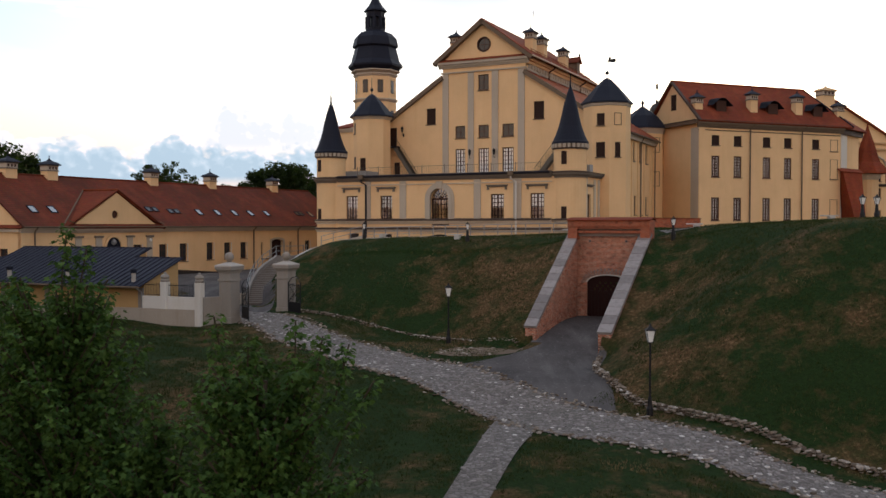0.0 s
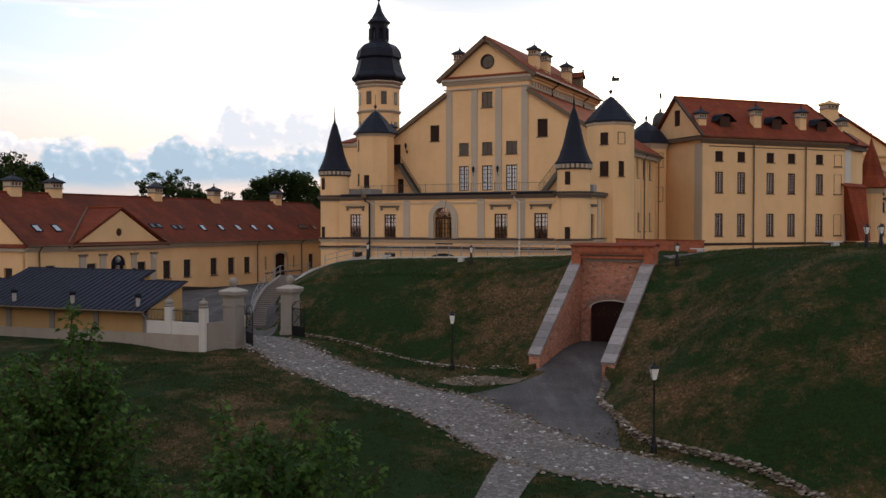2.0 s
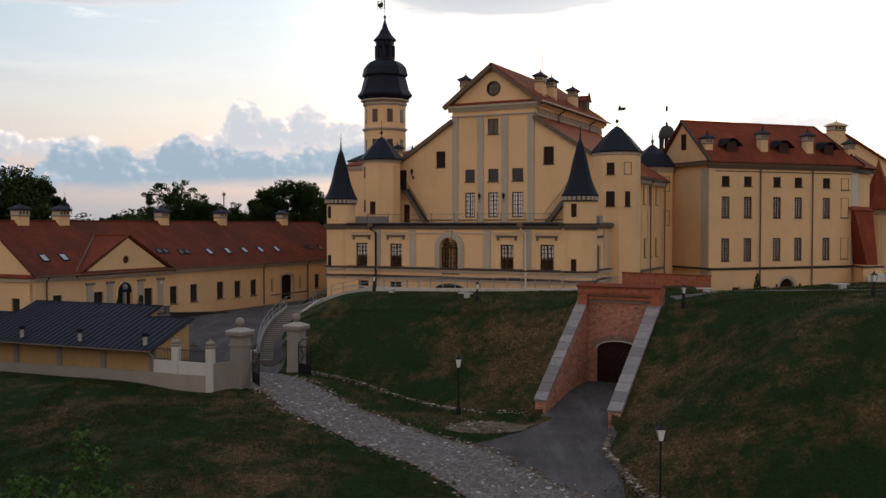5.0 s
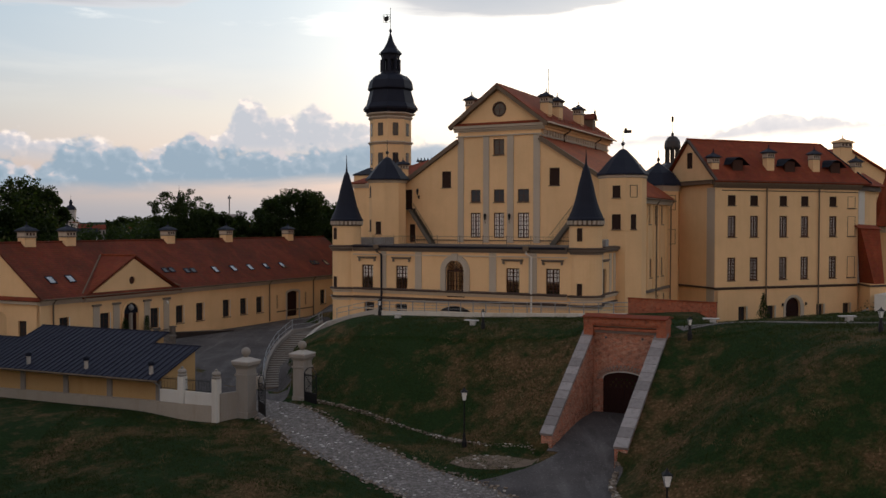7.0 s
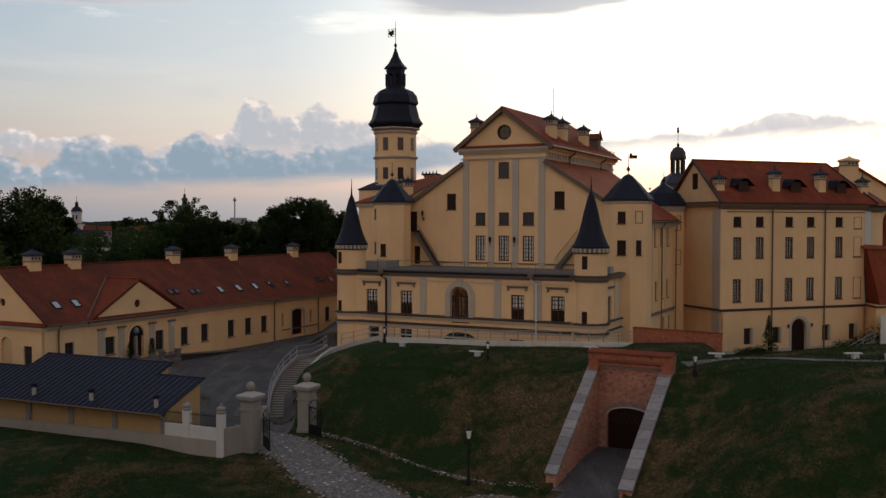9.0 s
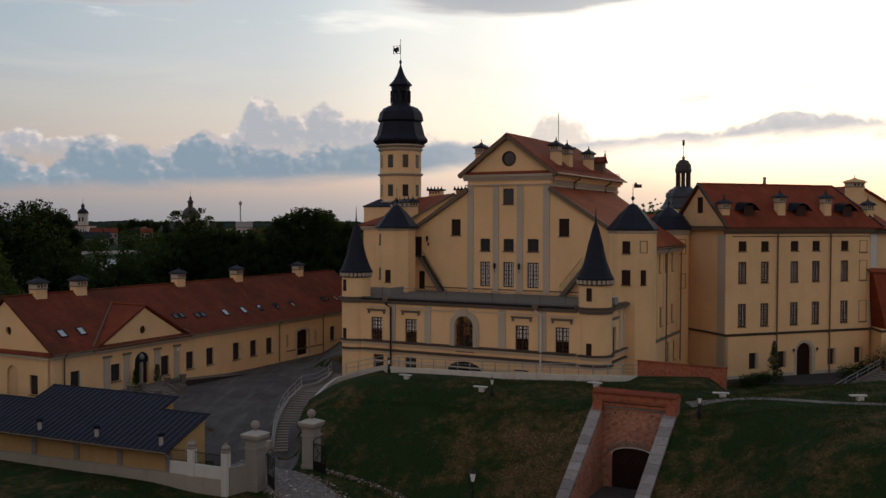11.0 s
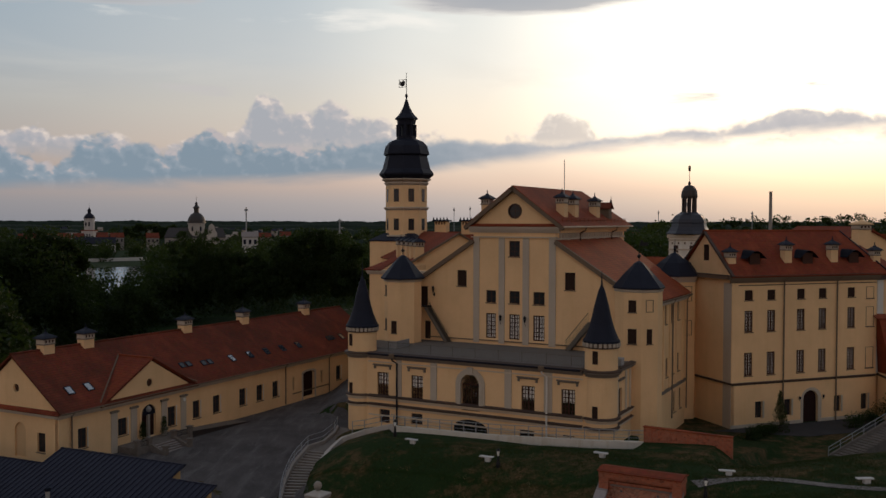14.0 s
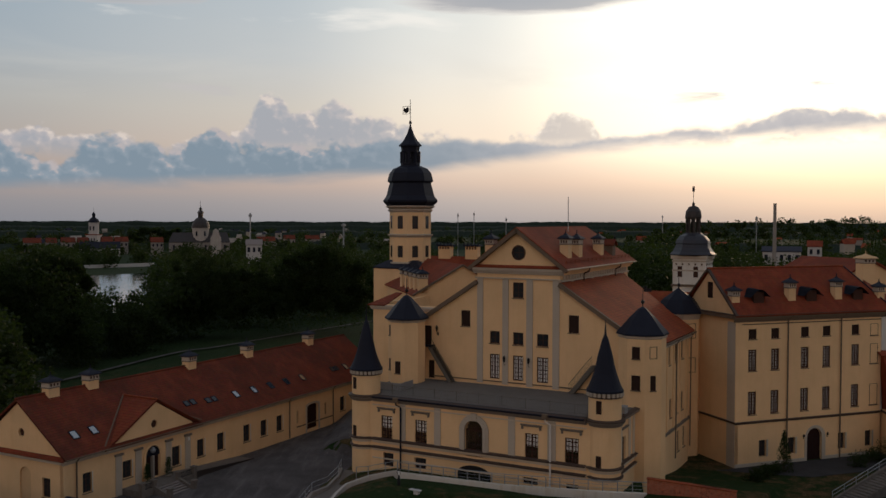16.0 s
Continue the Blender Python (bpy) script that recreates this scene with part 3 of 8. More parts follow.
def window(parent, x, z0, z1, wid, y, cols=2, rows=4, depth=0.22, sill=True, m=None, curtain=0.0, bars=0.05, name="window"):
    """A wooden sash set back in its opening: frame with glazing bars, a pane and a sill. Origin at the foot's middle."""
    h = z1 - z0
    key = (round(wid, 2), round(h, 2), cols, rows, curtain, bars, sill)
    if key not in WINDOW_MESHES:
        e = 0.17 if bars > 0.06 else 0.12 if curtain else 0.10
        bars = bars * (1.45 if curtain else 1.0)
        cells = []
        for i in range(cols):
            for j in range(rows):
                wl, wr = (e if i == 0 else bars / 2), (e if i == cols - 1 else bars / 2)
                if cols % 2 == 0 and i == cols // 2 - 1:
                    wr = bars * (1.1 if curtain else 0.85)
                if cols % 2 == 0 and i == cols // 2:
                    wl = bars * (1.1 if curtain else 0.85)
                zb, zt = (e if j == 0 else bars / 2), (e if j == rows - 1 else bars / 2)
                cells.append(rect(-wid / 2 + wid * i / cols + wl, -wid / 2 + wid * (i + 1) / cols - wr, h * j / rows + zb, h * (j + 1) / rows - zt))
        f = panel(B(), rect(-wid / 2, wid / 2, 0, h), cells, 0.0, 0.1)
        g = box(B(), -wid / 2 + e * 0.5, wid / 2 - e * 0.5, 0.012, 0.02, e * 0.5, h - e * 0.5)
        s = box(B(), -wid / 2 - 0.08, wid / 2 + 0.08, -depth - 0.10, 0.0, -0.10, -0.004, 0.015)
        cu = B()
        nf = 14
        for i in range(nf):
            a, b_ = -wid / 2 + 0.05 + (wid - 0.1) * i / nf, -wid / 2 + 0.05 + (wid - 0.1) * (i + 1) / nf
            ya, yb_ = 0.03 + 0.02 * (i % 2), 0.03 + 0.02 * ((i + 1) % 2)
            z_lo = 0.04 + h * (1 - max(curtain, 0.05))
            vs = [cu.verts.new(p) for p in ((a, ya, z_lo), (b_, yb_, z_lo), (b_, yb_, h - 0.02), (a, ya, h - 0.02), (a, ya + 0.02, z_lo), (b_, yb_ + 0.02, z_lo), (b_, yb_ + 0.02, h - 0.02), (a, ya + 0.02, h - 0.02))]
            for q in ((0, 1, 2, 3), (7, 6, 5, 4), (0, 4, 5, 1), (3, 2, 6, 7)):
                cu.faces.new([vs[k] for k in q])
        WINDOW_MESHES[key] = (link_mesh("frame", f, M_WOOD), link_mesh("pane", g, M_GLASS if curtain else M_GLASSDARK), link_mesh("sill", s, M_CORNICE), link_mesh("curtain", cu, M_CURTAIN))
    fm, gm, sm, cm = WINDOW_MESHES[key]
    at = pose(x, y + depth, z0)
    if m is not None:
        at = m @ at
    ob = part(name, fm, None, parent, at=at)
    part("pane", gm, None, ob).visible_shadow = False
    # its pale colour also gives the panes their sky reflection
    if curtain:
        part("curtain", cm, None, ob, "pale gathered curtain that also stands for sky reflection")
    if sill:
        part("sill", sm, None, ob)
    return ob


def chimney(parent, x, y, z0, z1, wx=1.1, wy=0.9, roof=M_DARK):
    """Plastered stack with a corbelled head, dark little vents and a flared hipped cap."""
    b = B()
    box(b, x - wx / 2, x + wx / 2, y - wy / 2, y + wy / 2, z0, z1 - 0.45)
    st = part("chimney", b, M_OCHRE, parent)
    for za, zb, o in ((z1 - 1.02, z1 - 0.90, 0.09), (z1 - 0.45, z1 - 0.34, 0.11)):
        part("chimney_band", box(B(), x - wx / 2 - o, x + wx / 2 + o, y - wy / 2 - o, y + wy / 2 + o, za, zb), M_TRIM, st)
    part("chimney_head", box(B(), x - wx / 2 - 0.03, x + wx / 2 + 0.03, y - wy / 2 - 0.03, y + wy / 2 + 0.03, z1 - 0.90, z1 - 0.45), M_GREY, st)
    c = B()
    rings = []
    for f, z in ((0.27, z1 - 0.34), (0.28, z1 - 0.28), (0.02, z1 - 0.06)):
        ex, ey = wx / 2 + f, wy / 2 + f
        rings.append([c.verts.new(p) for p in ((x - ex, y - ey, z), (x + ex, y - ey, z), (x + ex, y + ey, z), (x - ex, y + ey, z))])
    rings.append([c.verts.new((x + sx * wx * 0.2, y + sy * wy * 0.2, z1 + 0.14)) for sx, sy in ((-1, -1), (1, -1), (1, 1), (-1, 1))])
    rings.append([c.verts.new((x + sx * 0.05, y + sy * 0.05, z1 + 0.34)) for sx, sy in ((-1, -1), (1, -1), (1, 1), (-1, 1))])
    rings.append([c.verts.new((x + sx * 0.03, y + sy * 0.03, z1 + 0.72)) for sx, sy in ((-1, -1), (1, -1), (1, 1), (-1, 1))])
    for p, q in zip(rings, rings[1:]):
        for i in range(4):
            c.faces.new((p[i], p[(i + 1) % 4], q[(i + 1) % 4], q[i]))
    c.faces.new(rings[0])
    c.faces.new(rings[-1])
    part("cap", c, roof, st)
    for i in range(3):
        cx = x + (i - 1) * wx * 0.3
        part("vent", box(B(), cx - wx * 0.08, cx + wx * 0.08, y - wy / 2 - 0.045, y - wy / 2 + 0.05, z1 - 0.80, z1 - 0.52), M_WOOD, st)
    return st


def crown_chimney(parent, x, y, z0, z1, wx, wy):
    """Broad stack with a row of vents and a crown of small spikes."""
    st = part("chimney", box(B(), x - wx / 2, x + wx / 2, y - wy / 2, y + wy / 2, z0, z1 - 0.3), M_OCHRE, parent)
    part("cap", box(B(), x - wx / 2 - 0.35, x + wx / 2 + 0.35, y - wy / 2 - 0.35, y + wy / 2 + 0.35, z1 - 0.3, z1, 0.06), M_DARK, st)
    for i in range(5):
        cx = x + (i - 2) * (wx + 0.4) / 4
        part("spike", lathe(B(), [(0.22, z1), (0.13, z1 + 0.25), (0.03, z1 + 0.55)], 6, cx, y - wy / 2), M_DARK, st)
    for i in range(4):
        cx = x + (i - 1.5) * wx * 0.23
        part("vent", box(B(), cx - wx * 0.07, cx + wx * 0.07, y - wy / 2 - 0.012, y - wy / 2 + 0.05, z1 - 0.85, z1 - 0.4), M_WOOD, st)
    return st


# ---- plan frames: x along the front, y inwards, z up ----
FM = pose(-0.337, 93.26, 0, 0, 0, -26.3)    # castle front, origin under the arched door
RM = pose(31.0, 111.5, 0, 0, 0, 21.6)       # side wing, origin at its near corner
LM = pose(-41.66, 90.79, 0, 0, 0, 64.7)     # long low house, origin at its near corner
FI, RI, LI = FM.inverted(), RM.inverted(), LM.inverted()


def to_f(x, y):
    p = FI @ Vector((x, y, 0))
    return p.x, p.y


# ---- terrain ----
LOW = [(-16, 69.5, -7.45), (-12, 73, -7.1), (-3, 57, -8.85), (0, 64, -8.35), (5, 60.5, -8.3), (9, 54, -8.9), (4.5, 45, -10.0), (11, 45.5, -9.7), (19, 37.5, -11.0),
       (0, 30, -10.6), (-14, 63, -8.15), (-27, 71, -7.3), (-20, 66, -7.9), (-30, 58, -9.4), (-8, 40, -10.6), (0, 0, -12.5), (30, 15, -13), (-39, 77, -7.35), (-36, 104, -5.75),
       (-22, 130, -6.0), (-28, 90, -6.0), (-18, 82, -6.55), (-42, 92, -5.7), (-15, 110, -5.6), (-80, 60, -9), (-90, 120, -8), (-60, 160, -9), (60, 0, -14)]
LOW_XY = np.array([(a, b) for a, b, c in LOW], float)
LOW_Z = np.array([c for a, b, c in LOW], float)
# foot of the castle mound, as seen from above
FOOT = [(-21, 140), (-20, 100), (-19.5, 90), (-19, 84), (-17, 79), (-13.6, 75.6), (-9.6, 72.3), (-3.7, 68.5), (0.4, 65.2), (5.0, 62.6), (8.6, 60.6), (9.7, 58.2), (9.2, 54.5), (9.7, 50.2), (11.3, 47.2), (14.7, 43.4), (19, 39.3), (40, 20), (140, 20), (140, 300), (-21, 300)]
FOOT_A = np.array(FOOT, float)
TUN_L, TUN_R, TUN_V = 19.55, 24.8, -15.6


def low_ground(x, y):
    d2 = (LOW_XY[:, 0] - x) ** 2 + (LOW_XY[:, 1] - y) ** 2 + 2.0
    wgt = 1.0 / d2 ** 1.6
    return float((wgt * LOW_Z).sum() / wgt.sum())


def mound(x, y):
    """How far inside the foot of the mound (minus: outside)."""
    a = FOOT_A
    b = np.roll(a, -1, axis=0)
    ab = b - a
    t = np.clip(((x - a[:, 0]) * ab[:, 0] + (y - a[:, 1]) * ab[:, 1]) / (ab ** 2).sum(1), 0, 1)
    d = np.sqrt(((a[:, 0] + t * ab[:, 0] - x) ** 2 + (a[:, 1] + t * ab[:, 1] - y) ** 2).min())
    cond = ((a[:, 1] > y) != (b[:, 1] > y)) & (x < (b[:, 0] - a[:, 0]) * (y - a[:, 1]) / (b[:, 1] - a[:, 1] + 1e-12) + a[:, 0])
    return d if cond.sum() % 2 else -d


def smooth(a, b, v):
    t = min(max((v - a) / (b - a), 0.0), 1.0)
    return t * t * (3 - 2 * t)


def wall_line(u):
    """Front edge of the sunk walk before the castle."""
    return float(np.interp(u, [-11.2, -10.3, -8.8, -6.2, 5, 14, 18.4], [-12.0, -7.4, -5.65, -4.9, -4.6, -2.9, -1.7]))


def raw_z(u, v):
    p = FM @ Vector((u, v, 0))
    x, y = p.x, p.y
    far = math.hypot(x, y - 80)
    g = low_ground(x, y)
    if far > 150:
        g = g + (-9.0 - g) * smooth(150, 260, far)
    d = mound(x, y)
    if TUN_L < u < TUN_R and -34 < v < TUN_V:
        return g + (-7.0 - g) * smooth(-30.0, -18.0, v)
    if d <= 0:
        return g
    top = float(np.interp(u, [-15, -10, -6, 0, 9, 18, 27, 40], [-3.6, -2.6, -1.4, -1.2, -1.05, -0.75, -0.1, 0.4]))
    rise = g + 0.71 * d + 0.12 * math.sin(x * 0.9) * math.sin(y * 0.7)
    k = 1.4
    hh = max(k - abs(rise - top), 0) / k
    z = min(rise, top) - hh * hh * k * 0.25
    # the banks rise flush with the tunnel's sloping wing walls
    out_ = TUN_L - u if u < TUN_L else u - TUN_R
    if 0 <= out_ < 5 and -27 < v < TUN_V + 3:
        z = max(z, -0.86 + (min(v, -15.9) + 15.9) * (0.675 if u < TUN_L else 0.59) - 0.22 * out_)
    if u >= 26.1:
        r = RI @ Vector((x, y, 0))
        z = z + (-5.75 - z) * smooth(-36.0, -13.0, r.y)
    return z


def cut_z(u, v, z):
    """The sunk walk along the castle front and the low court by the side wing."""
    if -16 < u < 18.4 and v > wall_line(max(u, -11.2)) + 0.2 and v < 12:
        z = min(z, float(np.interp(v, [-14, -9.5, -5], [-4.4, -3.45, -2.4])))
    if 18.4 < u < 26.1 and v > -1.4:
        z = min(z, -4.0 + (-5.75 + 4.0) * smooth(10, 28, v))
    if 15.4 < u <= 18.4 and v > 2.0:
        z = min(z, -4.1)
    if -6.2 < u < 18.4:
        d = wall_line(u) - v
        if -0.3 < d < 3.2:
            z = z - (0.38 + 0.3 * smooth(4, 10, u)) * (1 - max(d, 0) / 3.2)
    if 12.8 < u <= 18.4 and v > 8.5:
        z = min(z, -4.1 - 1.65 * smooth(12, 28, v))
    if u > 10 and v > 30:
        z = min(z, -5.75)
    # stairs on the left: steps between the pale kerb and the rail, then the paved court
    if -21 < v < 12 and u < -5:
        kerb_u = float(np.interp(v, [-20, -16.8, -12.7, -7.4, -5.65, -4.9], [-5.9, -8.4, -10.1, -10.4, -9.2, -16.0]))
        if v < -5 and u < kerb_u:
            z = min(z, float(np.interp(v, [-20, -9.5], [-7.1, -4.0])))
        if u < kerb_u - 3.0 or u < -16.2 or (u < -14.9 and v > 0.3):
            p = FM @ Vector((u, v, 0))
            z = min(z, low_ground(p.x, p.y))
    return z


def lines(segments):
    out = []
    for a, b, n in segments:
        out += list(np.linspace(a, b, n, endpoint=False))
    return out + [segments[-1][1]]


US = lines([(-4200, -600, 8), (-600, -160, 14), (-160, -50, 30), (-50, -22, 30), (-22, TUN_L - 0.02, 118), (TUN_L - 0.02, TUN_L + 0.02, 1), (TUN_L + 0.02, TUN_R - 0.02, 15), (TUN_R - 0.02, TUN_R + 0.02, 1), (TUN_R + 0.02, 52, 78), (52, 130, 26), (130, 600, 16), (600, 4200, 8)])
VS = lines([(-400, -110, 10), (-110, -62, 20), (-62, TUN_V - 0.02, 134), (TUN_V - 0.02, TUN_V + 0.02, 1), (TUN_V + 0.02, 2, 50), (2, 40, 40), (40, 160, 30), (160, 600, 16), (600, 4600, 10)])
HGT = np.array([[raw_z(u, v) for u in US] for v in VS])
UA, VA = np.array(US), np.array(VS)
# soften the mound's creases, but not at the tunnel's retaining walls
SOFT = ((UA[None, :] > -30) & (UA[None, :] < 50) & (VA[:, None] > -60) & (VA[:, None] < 10))
SOFT &= ~((UA[None, :] > TUN_L - 0.9) & (UA[None, :] < TUN_R + 0.9) & (VA[:, None] > -30) & (VA[:, None] < TUN_V + 0.9))
for _ in range(14):
    avg = HGT.copy()
    avg[1:-1, 1:-1] = (HGT[:-2, 1:-1] + HGT[2:, 1:-1] + HGT[1:-1, :-2] + HGT[1:-1, 2:]) / 4
    HGT = np.where(SOFT, avg, HGT)
HGT = np.array([[cut_z(u, v, HGT[j, i]) for i, u in enumerate(US)] for j, v in enumerate(VS)])


def ground_z(u, v):
    i = min(max(int(np.searchsorted(UA, u)) - 1, 0), len(US) - 2)
    j = min(max(int(np.searchsorted(VA, v)) - 1, 0), len(VS) - 2)
    a, b = (u - UA[i]) / (UA[i + 1] - UA[i]), (v - VA[j]) / (VA[j + 1] - VA[j])
    return float(HGT[j, i] * (1 - a) * (1 - b) + HGT[j, i + 1] * a * (1 - b) + HGT[j + 1, i] * (1 - a) * b + HGT[j + 1, i + 1] * a * b)


verts = [(u, v, HGT[j, i]) for j, v in enumerate(VS) for i, u in enumerate(US)]
nu = len(US)
faces = [(j * nu + i, j * nu + i + 1, (j + 1) * nu + i + 1, (j + 1) * nu + i) for j in range(len(VS) - 1) for i in range(nu - 1)]
gm = bpy.data.meshes.new("ground")
gm.from_pydata(verts, [], faces)
for poly in gm.polygons:
    poly.use_smooth = True
gm.materials.append(M_GRASS)
ground = tagged(new("ground", gm), "grassy castle mound and dry mown slopes", "ground", kind="structure")
ground.matrix_basis = FM


def on_ground(x, y):
    return ground_z(*to_f(x, y))


def smooth_line(pts, step=0.5):
    """Points along a rounded polyline (Catmull-Rom)."""
    ps = [Vector(p) for p in pts]
    ps = [ps[0] * 2 - ps[1]] + ps + [ps[-1] * 2 - ps[-2]]
    out = []
    for i in range(1, len(ps) - 2):
        a, b, c, d = ps[i - 1:i + 3]
        n = max(2, int((c - b).length / step))
        for k in range(n):
            t = k / n
            out.append(0.5 * ((2 * b) + (c - a) * t + (2 * a - 5 * b + 4 * c - d) * t * t + (3 * b - a - 3 * c + d) * t ** 3))
    return out + [ps[-2]]


def ribbon(left, right, n_across, lift):
    """A sheet between two edge lines that lies on the ground."""
    bm = B()
    n = 90
    a = [left[round(i * (len(left) - 1) / n)] for i in range(n + 1)]
    b = [right[round(i * (len(right) - 1) / n)] for i in range(n + 1)]
    grid = []
    for p, q in zip(a, b):
        row = []
        for k in range(n_across + 1):
            r = p.lerp(q, k / n_across)
            row.append(bm.verts.new((r.x, r.y, on_ground(r.x, r.y) + lift)))
        grid.append(row)
    for r0, r1 in zip(grid, grid[1:]):
        for k in range(n_across):
            bm.faces.new((r0[k], r0[k + 1], r1[k + 1], r1[k]))
    return bm


ROAD_FAR = smooth_line([(-19, 77), (-13.6, 73.8), (-8.5, 67.3), (-1.9, 60.0), (2.6, 54.8), (6.4, 49.4), (11.2, 44.3), (18.5, 36.8), (30, 26)])
ROAD_NEAR = smooth_line([(-21, 73), (-15.0, 69.2), (-10.5, 62.5), (-5.3, 56.6), (-1.2, 51.4), (2.6, 46.4), (6.8, 42.0), (12.0, 38.0), (22, 28)])
solid("road", ribbon(ROAD_NEAR, ROAD_FAR, 10, 0.05), M_COBBLE, "uneven grey cobblestone road with worn stones", "road", kind="structure")
DRIVE_L = smooth_line([(-1.4, 56.2), (3.0, 57.8), (6.6, 61.2), (9.4, 67.0), (11.0, 70.2)])
DRIVE_R = smooth_line([(8.6, 45.2), (9.3, 50.0), (9.3, 54.5), (10.6, 58.5), (14.6, 67.2)])
solid("driveway", ribbon(DRIVE_L, DRIVE_R, 14, 0.035), M_DRIVE, "grey asphalt driveway sloping to the tunnel door", "driveway", kind="structure")
solid("tunnel_floor", ribbon([FM @ Vector((19.6, v, 0)) for v in np.linspace(-25.6, -15.4, 91)], [FM @ Vector((24.7, v, 0)) for v in np.linspace(-25.6, -15.4, 91)], 8, 0.05), M_DRIVE, "worn paving between the tunnel's wing walls", "paving", kind="structure")
PATH_L = smooth_line([(2.9, 47.2), (2.1, 44.0), (1.25, 40), (-0.2, 34), (-2.2, 26)])
PATH_R = smooth_line([(4.8, 45.2), (3.8, 42.0), (2.95, 39), (1.6, 34), (-0.3, 26)])
solid("path", ribbon(PATH_L, PATH_R, 4, 0.06), M_COBBLE, "narrow worn stone footpath in the grass", "path", kind="structure")
COURT_L = [Vector(p) for p in [(-45, 84), (-40, 96), (-33, 110), (-25, 127), (-15, 148)]]
COURT_R = [Vector(p) for p in [(-16, 75), (-17, 82), (-17.5, 92), (-16.3, 104), (-8, 140)]]
solid("courtyard", ribbon(smooth_line([tuple(p) for p in COURT_L]), smooth_line([tuple(p) for p in COURT_R]), 12, 0.05), M_DRIVE, "dark grey worn courtyard paving before the long house", "courtyard", kind="structure")

# ---- castle front building ----
castle = thing("castle", FM, "ochre plastered castle with red tiled roofs and grey pilasters", "castle")
CX = -0.55   # axis of the gable
# lower range with the arched door
LW = [(-10.45, 0.55, 3.08), (-6.25, 0.58, 3.05), (6.32, 0.55, 3.05), (10.5, 0.52, 3.08)]
holes = [rect(x - 0.71, x + 0.71, a, b) for x, a, b in LW] + [arched(-1.02, 1.06, -0.05, 3.72)]
holes += [rect(-10.9, -9.6, -2.35, -0.9), rect(-7.0, -5.6, -2.1, -0.95), rect(5.4, 7.0, -2.05, -1.35), rect(9.9, 11.2, -2.05, -1.4)]
holes += [arched(-1.9, 1.9, -2.45, -0.95, 12, 0.9)]
front = panel(B(), rect(-13.6, 13.4, -4.5, 5.0), holes, 0.0, 0.6)
part("wall", front, M_OCHRE, castle)
side = B()
panel(side, rect(1.0, 7.4, -4.5, 5.0), [rect(3.0, 4.2, 0.5, 3.0)], 0, 0.5, pose(14.55, 0, 0, 0, 0, 90))
part("wall", side, M_OCHRE, castle)
part("wall", panel(B(), rect(1.0, 13.0, -4.5, 5.0), [], 0, 0.5, pose(-14.6, 0, 0, 0, 0, 90)), M_OCHRE, castle)
for x, a, b in LW:
    window(castle, x, a, b, 1.42, 0, 4, 6, 0.2, True, None, 0.55)
window(castle, 3.6, 0.5, 3.0, 1.2, 0, 2, 5, 0.2, True, pose(14.55, 0, 0, 0, 0, 90))
for x, a, b, wd, c, r in [(-10.25, -2.35, -0.9, 1.3, 3, 3), (-6.3, -2.1, -0.95, 1.4, 3, 2), (6.2, -2.05, -1.35, 1.6, 3, 1), (10.55, -2.05, -1.4, 1.3, 2, 1)]:
    window(castle, x, a, b, wd, 0, c, r, 0.25, False)


def hood(x, z, wid, parent):
    b = B()
    box(b, x - wid / 2, x + wid / 2, -0.24, 0.0, z + 0.10, z + 0.22, 0.03)
    box(b, x - wid / 2 + 0.08, x + wid / 2 - 0.08, -0.13, 0.0, z, z + 0.10)
    for s in (-1, 1):
        box(b, x + s * (wid / 2 - 0.2) - 0.09, x + s * (wid / 2 - 0.2) + 0.09, -0.18, 0.0, z - 0.28, z)
    return part("window_hood", b, M_TRIM, parent)


for x, a, b in LW:
    hood(x, 3.74, 2.3, castle)


def flashing(parent, x0, x1, z, depth, y=0.0):
    """Brown sheet-metal cover on top of a cornice."""
    b = B()
    slab(b, [(x0, y - depth - 0.07, z + 0.03), (x1, y - depth - 0.07, z + 0.03), (x1, y + 0.01, z + 0.14), (x0, y + 0.01, z + 0.14)], 0.03)
    box(b, x0, x1, y - depth - 0.08, y - depth - 0.05, z - 0.10, z + 0.02)
    return part("flashing", b, M_FLASH, parent)


def moulding(bm, x0, x1, z, depth, h, y=0.0):
    """A stepped band that runs along a front."""
    box(bm, x0, x1, y - depth, y + 0.02, z + h * 0.55, z + h)
    box(bm, x0, x1, y - depth * 0.6, y + 0.02, z + h * 0.25, z + h * 0.55)
    box(bm, x0, x1, y - depth * 0.3, y + 0.02, z, z + h * 0.25)
    return bm


part("cornice", moulding(B(), -12.2, 12.0, 4.55, 0.45, 0.55), M_TRIM, castle, "dark stone cornice")
part("gutter", box(B(), -12.0, 11.9, -0.62, -0.42, 5.02, 5.16, 0.03), M_DARK, castle, "dark metal gutter")
part("string_course", moulding(B(), -12.2, 12.0, 0.08, 0.30, 0.45), M_PALE, castle)
part("string_course", moulding(B(), -12.2, 12.0, -0.75, 0.22, 0.38), M_PALE, castle)
flashing(castle, -12.2, 12.0, 0.53, 0.30)
flashing(castle, -12.2, 12.0, -0.37, 0.22)
flashing(castle, -12.2, 12.0, 5.10, 0.45)
part("frieze", box(B(), -12.2, 12.0, -0.12, 0.02, 4.12, 4.24), M_PALE, castle)
part("plinth", box(B(), -12.2, 12.0, -0.08, 0.02, -1.62, -1.48), M_PALE, castle)
